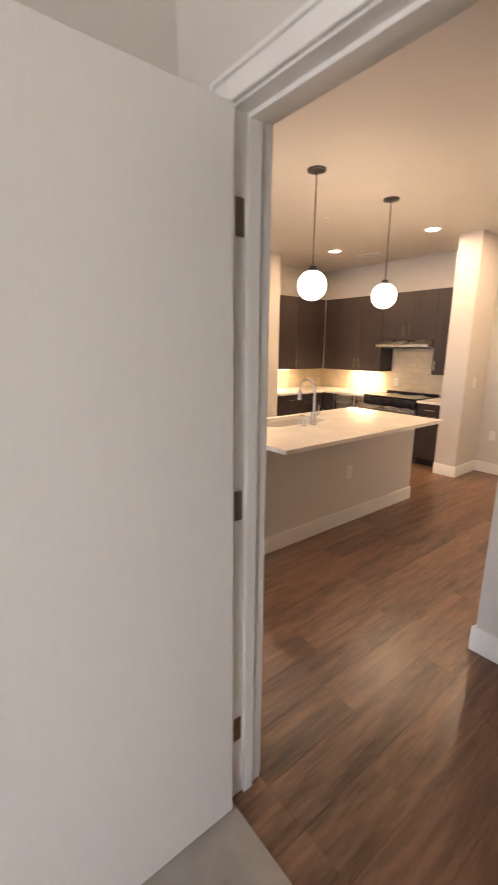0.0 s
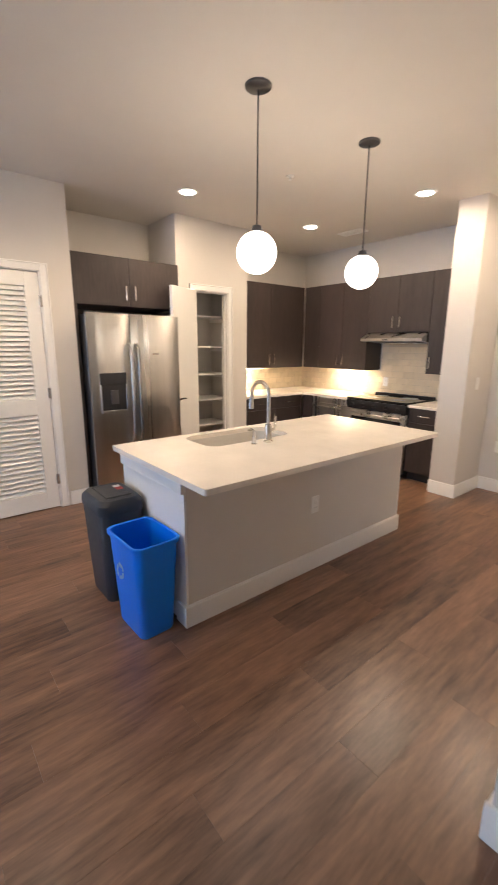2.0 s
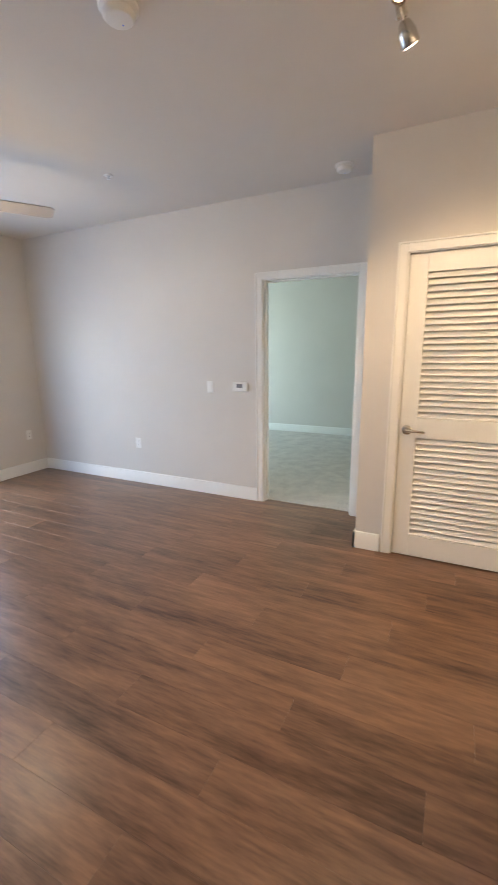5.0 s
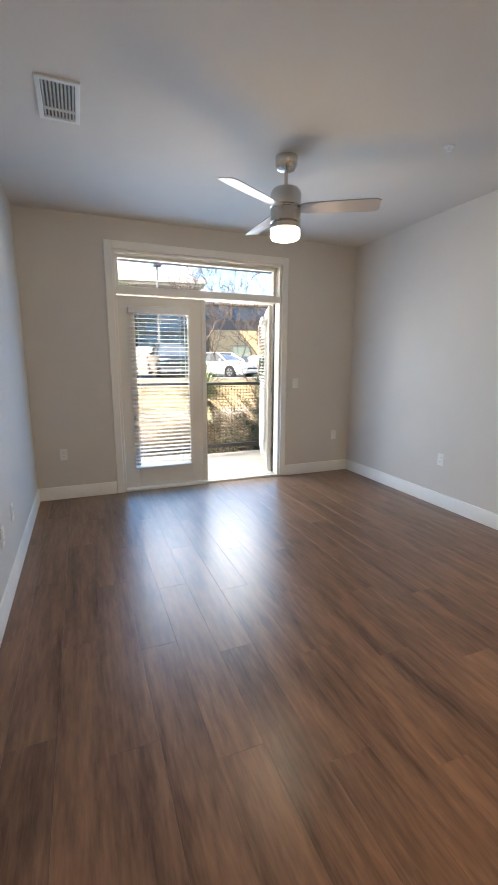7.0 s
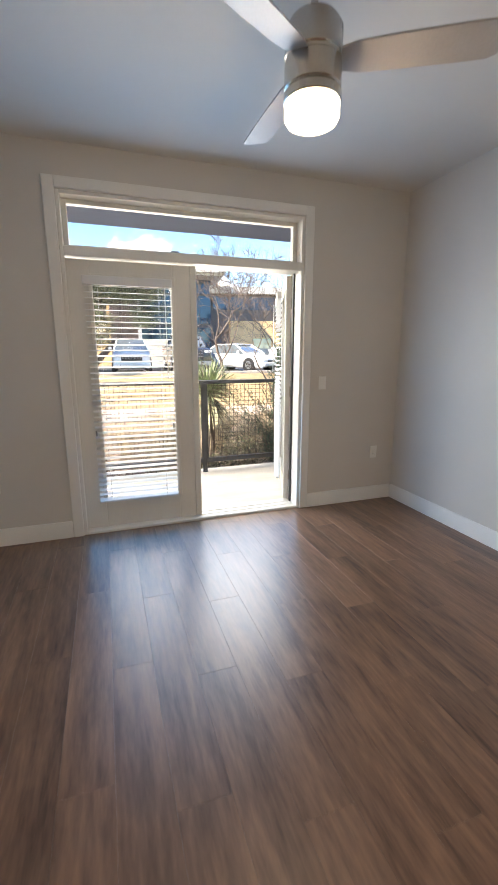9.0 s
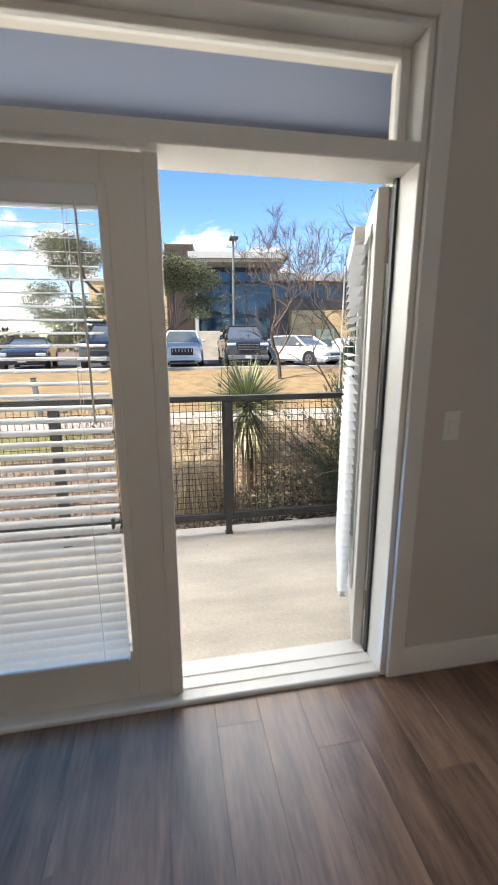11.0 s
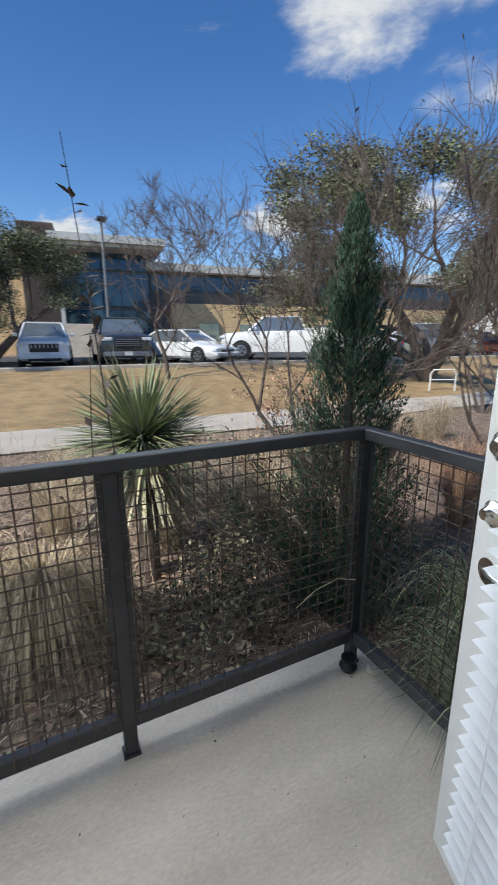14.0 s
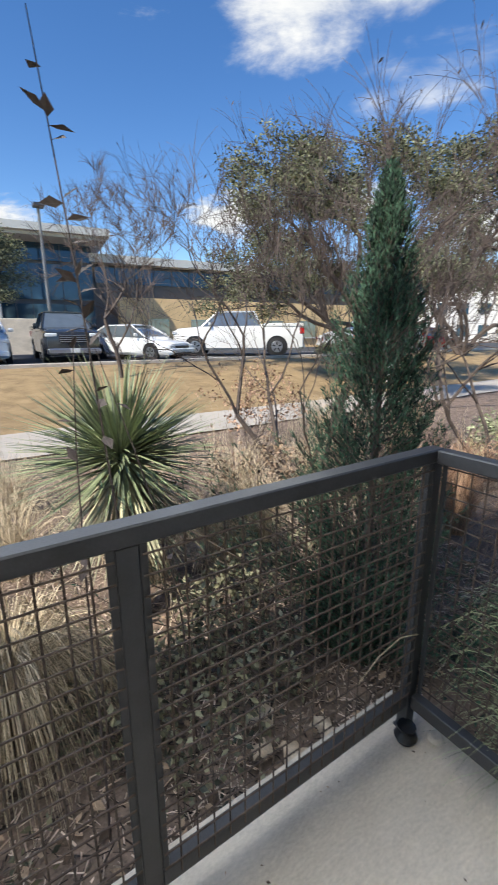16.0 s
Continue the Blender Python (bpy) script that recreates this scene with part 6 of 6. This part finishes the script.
Z0 = 0.48
vehicle("pickup", "silver", pose(-6.0, 20.9, Z0, 0, 0, 14), "silver pickup truck parked facing the lawn")
vehicle("coupe", "charcoal", pose(-2.3, 21.2, Z0, 0, 0, 8), "dark grey coupe parked facing the lawn")
vehicle("pickup", "navy", pose(0.80, 21.2, Z0, 0, 0, -4), "dark navy pickup truck with a chrome grille")
vehicle("suv", "white", pose(4.15, 21.6, Z0, 0, 0, -3), "white compact SUV with a slotted grille")
vehicle("pickup", "charcoal", pose(7.2, 22.0, Z0, 0, 0, -2), "dark grey pickup truck half hidden by plants")
vehicle("sedan", "white", pose(11.3, 21.4, Z0, 0, 0, 32), "white sedan parked at an angle to the kerb")
vehicle("pickup", "white", pose(12.9, 25.6, Z0, 0, 0, 236) @ Matrix.Scale(1.1, 4), "white pickup truck seen from behind")
vehicle("pickup", "white", pose(22.5, 24.6, Z0, 0, 0, 245), "white pickup truck far across the car park")
vehicle("suv", "silver", pose(27.5, 22.0, Z0, 0, 0, 70), "silver SUV far across the car park")
vehicle("sedan", "red", pose(31.0, 21.5, Z0, 0, 0, 70), "red sedan far across the car park")
vehicle("sedan", "white", pose(29.5, 26.0, Z0, 0, 0, 60), "white sedan far across the car park")

# ---- far buildings and lamps ----
STONE = material("tan_limestone", (0.62, 0.44, 0.235), 0.85, vary=0.14, scale=1.5, bump=0.4, fine=20)
ROOFMETAL = material("pale_metal_fascia", (0.52, 0.52, 0.50), 0.5, vary=0.04)
FIN = material("brown_metal_fin", (0.16, 0.115, 0.095), 0.6, vary=0.1)
DARKPANEL = material("dark_cladding", (0.085, 0.085, 0.09), 0.5, vary=0.1)
SKYGLASS = material("blue_curtain_glass", (0.03, 0.075, 0.13), 0.05, 0.35, vary=0.2, scale=0.3, bump=0, rough_vary=0.02)
WHITEWALL = material("white_render", (0.72, 0.70, 0.66), 0.8, vary=0.06, scale=0.6)


def office():
    d = thing("office_building", pose(3.6, 38.0, 0.3, 0, 0, -7), "two-storey tan stone and blue glass office building", "building")
    part("wall", boxes(((-6.2, 0.4, -0.5), (0.0, 10, 6.1))), STONE, d, "tan limestone wall")
    part("parapet", boxes(((-6.3, 0.3, 6.1), (0.0, 10, 6.35))), ROOFMETAL, d)
    tower = part("stair_tower", boxes(((0.0, -0.4, -0.5), (2.2, 6, 8.7))), FIN, d, "brown finned stair tower")
    for k in range(14):
        part("fin", boxes(((0.04 + k * 0.16, -0.56, -0.5), (0.10 + k * 0.16, -0.4, 8.7))), FIN, tower)
    part("wall", boxes(((2.2, 0.6, -0.5), (8.4, 9, 7.4))), DARKPANEL, d)
    for j, (z0, z1) in enumerate(((0.4, 3.3), (3.6, 5.9), (6.1, 7.2))):
        for k in range(6):
            w = part("window", boxes(((2.35 + k * 1.0, 0.45, z0), (3.30 + k * 1.0, 0.6, z1))), SKYGLASS, d, "blue glass pane")
            part("mullion", boxes(((2.30 + k * 1.0, 0.38, z0), (2.35 + k * 1.0, 0.6, z1))), DARKPANEL, w)
    part("roof", boxes(((1.9, -2.2, 7.4), (9.3, 10, 7.85)), ((2.2, -1.8, 7.2), (9.0, 9, 7.4))), ROOFMETAL, d, "pale overhanging flat roof")
    part("white_edge", boxes(((2.2, -0.6, -0.3), (2.45, 0.4, 7.3))), ROOFMETAL, d)
    part("wall", boxes(((8.4, 1.2, -0.5), (40, 12, 6.2))), DARKPANEL, d)
    part("wall", boxes(((10.0, 0.2, -0.5), (40, 1.2, 3.9))), STONE, d, "tan limestone lower wall")
    for k in range(22):
        w = part("window", boxes(((8.6 + k * 1.42, 1.05, 4.9), (9.95 + k * 1.42, 1.2, 6.0))), SKYGLASS, d, "blue glass strip window")
        part("mullion", boxes(((8.54 + k * 1.42, 1.0, 4.9), (8.6 + k * 1.42, 1.2, 6.0))), DARKPANEL, w)
    for k in range(5):
        w = part("window", boxes(((12.0 + k * 3.4, 0.05, 1.0), (13.6 + k * 3.4, 0.2, 2.4))), CARGLASS, d, "dark window")
        part("sill", boxes(((11.9 + k * 3.4, -0.02, 0.9), (13.7 + k * 3.4, 0.2, 1.0))), ROOFMETAL, w)
    part("roof", boxes(((8.2, 0.2, 6.2), (40, 12, 6.75))), ROOFMETAL, d, "pale metal roof edge")
    part("screen_wall", boxes(((1.0, -6.0, -0.3), (5.4, -5.7, 2.1)), bevel=0.02), CONCRETE, d, "low concrete screen wall")
    return d


office()


def flats(m, label, floors=3, bays=9):
    d = thing("far_building", m, label, "building")
    part("wall", boxes(((0, 0, -1), (bays * 3.2, 12, floors * 3.2))), WHITEWALL, d)
    part("roof", boxes(((-0.3, -0.3, floors * 3.2), (bays * 3.2 + 0.3, 12.3, floors * 3.2 + 0.5))), ROOFMETAL, d)
    for f in range(floors):
        for k in range(bays):
            w = part("window", boxes(((0.8 + k * 3.2, -0.04, 0.9 + f * 3.2), (2.3 + k * 3.2, 0.04, 2.5 + f * 3.2))), SKYGLASS, d)
            part("window_frame", boxes(((0.74 + k * 3.2, -0.06, 0.82 + f * 3.2), (2.36 + k * 3.2, 0.02, 0.9 + f * 3.2))), ROOFMETAL, w)
    return d


flats(pose(52, 52, 0.4, 0, 0, -35), "far white three-storey building with rows of windows")


def street_lamp(m):
    d = thing("street_lamp", m, "tall grey car park lamp post with a square head", "street lamp")
    part("pole", tube(B(), [(0, 0, 0.5), (0, 0, 7.75)], [0.10, 0.075], 12), GREYPLASTIC, d)
    part("base", lathe(B(), [(0.26, 0), (0.26, 0.55), (0.22, 0.58)], seg=18), CONCRETE, d)
    part("head", boxes(((-0.28, -0.55, 7.75), (0.28, 0.12, 7.92)), bevel=0.03), STEEL_DARK, d)
    return d


street_lamp(pose(8.1, 32.4, 0.48))
bo = thing("bollard", pose(0.35, 13.75, -0.28, 0, -5, 0), "leaning grey square path post", "post")
part("post", boxes(((-0.055, -0.055, 0), (0.055, 0.055, 0.95)), bevel=0.008), GREYPLASTIC, bo)
part("cap", boxes(((-0.06, -0.06, 0.95), (0.06, 0.06, 0.98)), bevel=0.01), STEEL_DARK, bo)


def hoop(m):
    d = thing("bike_rack", m, "white tubular rail beside the path", "rail", "white path rails")
    part("tube", tube(B(), [(0, 0, -0.1), (0, 0, 0.55), (0.1, 0, 0.68), (0.8, 0, 0.68), (0.9, 0, 0.55), (0.9, 0, -0.1)], 0.025, 8), WHITEPLASTIC, d)
    part("bar", tube(B(), [(0, 0, 0.35), (0.9, 0, 0.35)], 0.018, 8), WHITEPLASTIC, d)
    return d


h0 = hoop(pose(15.5, 14.3, -0.2, 0, 0, -20))
copy_thing(h0, pose(14.4, 8.2, -0.28, 0, 0, -60))

# far woods along the horizon
rw = random.Random(9)
woods = Soup()
for k in range(17000):
    a = rw.uniform(-62, 75)
    dist = rw.uniform(75, 120)
    base = 2.0 + 3.4 * (0.5 + 0.5 * math.sin(a * 0.7) * math.sin(a * 0.23 + 1)) + 1.6 * noise.noise((a * 0.8, 0, 0))
    p = Vector((4 + dist * math.sin(radians(a)), 4 + dist * math.cos(radians(a)), 0.2 + rw.random() * base))
    woods.leaf(p, rv(rw), rv(rw), 1.1, 0.8)
tagged(part("far_woods", woods.mesh("far_woods"), material("far_foliage", (0.12, 0.115, 0.06), 0.9, vary=0.25, scale=0.2, island=0.5, second=(0.24, 0.21, 0.12), bump=0)), "olive and brown woods on the horizon", "woods", kind="stuff")


# ---- clouds ----
def cloud_stuff(name, seed, soft, puff):
    """White vapour that thins out to nothing towards its ragged edge."""
    m = bpy.data.materials.new(name)
    m.use_nodes = True
    nt = m.node_tree
    nt.nodes.remove(nt.nodes["Principled BSDF"])
    tc = nt.nodes.new("ShaderNodeTexCoord")
    mp = nt.nodes.new("ShaderNodeMapping")
    mp.inputs["Location"].default_value = (seed, seed * 2, 0)
    nt.links.new(tc.outputs["Object"], mp.inputs["Vector"])
    n = node(nt, "ShaderNodeTexNoise", Scale=puff, Detail=9.0, Roughness=0.6, Distortion=0.3)
    nt.links.new(mp.outputs[0], n.inputs["Vector"])
    ln = nt.nodes.new("ShaderNodeVectorMath")
    ln.operation = "LENGTH"
    nt.links.new(tc.outputs["Object"], ln.inputs[0])
    s = nt.nodes.new("ShaderNodeMath")
    s.operation = "MULTIPLY_ADD"
    nt.links.new(n.outputs["Fac"], s.inputs[0])
    s.inputs[1].default_value = 2.6
    inv = nt.nodes.new("ShaderNodeMath")
    inv.operation = "MULTIPLY_ADD"
    nt.links.new(ln.outputs["Value"], inv.inputs[0])
    inv.inputs[1].default_value = -1.25
    inv.inputs[2].default_value = -0.62
    nt.links.new(inv.outputs[0], s.inputs[2])
    rng_ = node(nt, "ShaderNodeMapRange")
    rng_.interpolation_type = "SMOOTHSTEP"
    rng_.inputs["From Min"].default_value = 0.02
    rng_.inputs["From Max"].default_value = soft
    nt.links.new(s.outputs[0], rng_.inputs["Value"])
    # lit white and shaded grey of the cloud are painted into its colour
    tone = nt.nodes.new("ShaderNodeValToRGB")
    tone.color_ramp.elements[0].color, tone.color_ramp.elements[1].color = (0.62, 0.68, 0.78, 1), (1, 1, 1, 1)
    tone.color_ramp.elements[0].position, tone.color_ramp.elements[1].position = 0.35, 0.65
    nt.links.new(n.outputs["Fac"], tone.inputs["Fac"])
    # emission takes the place of sunlight on the cloud
    em = node(nt, "ShaderNodeEmission", Strength=0.8)
    nt.links.new(tone.outputs["Color"], em.inputs["Color"])
    tr = nt.nodes.new("ShaderNodeBsdfTransparent")
    mix = nt.nodes.new("ShaderNodeMixShader")
    nt.links.new(rng_.outputs[0], mix.inputs[0])
    nt.links.new(tr.outputs[0], mix.inputs[1])
    nt.links.new(em.outputs[0], mix.inputs[2])
    nt.links.new(mix.outputs[0], nt.nodes["Material Output"].inputs["Surface"])
    return m


def cloud(bearing, elevation, wide, tall, seed, soft=0.5, puff=1.6):
    """A bank of cloud 900 m away; angles in degrees."""
    bm = B()
    R = 900.0
    n = 10
    vs = [[bm.verts.new((i / n * 2 - 1, j / n * 2 - 1, 0)) for i in range(n + 1)] for j in range(n + 1)]
    for j in range(n):
        for i in range(n):
            bm.faces.new((vs[j][i], vs[j][i + 1], vs[j + 1][i + 1], vs[j + 1][i]))
    b, e = radians(bearing), radians(elevation)
    at = Vector((4 + R * math.sin(b) * math.cos(e), 5 + R * math.cos(b) * math.cos(e), R * math.sin(e)))
    ob = part("cloud", bm, cloud_stuff("cloud_vapour", seed, soft, puff))
    sx, sy = R * math.tan(radians(wide / 2)), R * math.tan(radians(tall / 2))
    ob.matrix_world = look(at, at * 2 - Vector((4, 5, 0))) @ Matrix.Diagonal((sx * 1.6, sy * 1.6, 1, 1))
    ob.visible_shadow = False
    return tagged(ob, "white cumulus cloud in the blue sky", "cloud", kind="structure")


cloud(40.5, 34.5, 32, 16, 1.0, 0.6, 1.5)
cloud(54, 25, 18, 7, 2.3, 1.3, 1.4)
cloud(64, 36, 14, 8, 9.3, 1.2, 1.4)
cloud(-13, 11, 16, 9, 4.2, 0.5, 1.7)
cloud(-26, 10, 20, 9, 5.7, 0.5, 1.7)
cloud(4, 12, 13, 7, 6.4, 0.5, 1.7)
cloud(12, 10, 12, 6, 7.7, 0.5, 1.7)
cloud(-20, 5, 34, 6, 8.8, 0.7, 1.8)
cloud(30, 14, 14, 6, 10.1, 0.6, 1.7)
cloud(62, 12, 24, 9, 11.4, 0.7, 1.7)
cloud(48, 15, 12, 6, 12.9, 0.7, 1.7)


# ---- pieces of floors and walls ----
def slab_piece(w, l, t, edge):
    """A flat piece, x by y, its top edges broken; origin at the middle of its foot."""
    a, b = w / 2, l / 2
    vs = [(-a, -b, 0), (a, -b, 0), (a, b, 0), (-a, b, 0), (-a, -b, t - edge), (a, -b, t - edge), (a, b, t - edge), (-a, b, t - edge),
          (-a + edge, -b + edge, t), (a - edge, -b + edge, t), (a - edge, b - edge, t), (-a + edge, b - edge, t)]
    fs = [(8, 9, 10, 11)]
    for lo in (0, 4):
        for k in range(4):
            n = (k + 1) % 4
            fs.append((lo + k, lo + n, lo + 4 + n, lo + 4 + k))
    me = bpy.data.meshes.new("piece")
    me.from_pydata(vs, [], fs)
    return me


PIECES = {}


def piece(name, w, l, t, edge, mat, parent, m):
    key = (name, round(w, 3), round(l, 3))
    if key not in PIECES:
        PIECES[key] = slab_piece(w, l, t, edge)
        PIECES[key].materials.append(mat)
    ob = new(name, PIECES[key])
    ob.parent = parent
    ob.matrix_basis = m
    return ob


rng = random.Random(4)
PW, PL = 0.178, 1.22
AREAS = [(7 * PW, 10 * PW, -5.02, -0.12), (10 * PW, 5.60, -5.02, 4.0), (-0.9, 7 * PW, -1.40, -0.12), (0.66, 1.47, -0.12, 0.009), (0.19, 0.99, -1.47, -1.40), (1.39, 2.30, -4.9, -4.81)]
for x0, x1, y0, y1 in AREAS:
    col = math.floor(x0 / PW)
    while col * PW < x1:
        a, b = max(x0, col * PW), min(x1, (col + 1) * PW)
        start = (col * 0.437) % 1.0 * PL - 8 * PL
        k = 0
        while start + k * PL < y1:
            c, d = max(y0, start + k * PL), min(y1, start + (k + 1) * PL)
            if b - a > 0.012 and d - c > 0.012:
                piece("plank", b - a - 0.0004, d - c - 0.0004, 0.008, 0.0005, PLANK, floor, pose((a + b) / 2, (c + d) / 2, -0.008))
            k += 1
        col += 1

splash = structure("backsplash", boxes(((3.022, -5.02, 0.85), (5.60, -5.016, 1.168)), ((3.41, -5.02, 1.168), (4.19, -5.016, 1.50)), ((5.596, -5.016, 0.85), (5.60, -3.432, 1.168))),
                   GROUT, "cream glazed subway tile backsplash", "backsplash")
TW, TH = 0.152, 0.0762
for r in range(4):
    for face, u0, u1 in (("s", 3.024, 5.594), ("e", -5.012, -3.434)):
        u = u0 - (TW / 2 if r % 2 else 0)
        while u < u1:
            a, b = max(u, u0), min(u + TW, u1)
            if b - a > 0.02:
                z = 0.852 + TH * (r + 0.5)
                mm = pose((a + b) / 2, -5.016, z, 90, 0, 180) if face == "s" else pose(5.596, (a + b) / 2, z, 90, 0, -90)
                piece("tile", b - a - 0.003, TH - 0.003, 0.004, 0.0008, BACKTILE, splash, mm)
            u += TW
for r in range(4, 8):
    u = 3.412 - (TW / 2 if r % 2 else 0)
    while u < 4.188:
        a, b = max(u, 3.412), min(u + TW, 4.188)
        if b - a > 0.02:
            piece("tile", b - a - 0.003, TH - 0.003, 0.004, 0.0008, BACKTILE, splash, pose((a + b) / 2, -5.016, 0.852 + TH * (r + 0.5), 90, 0, 180))
        u += TW
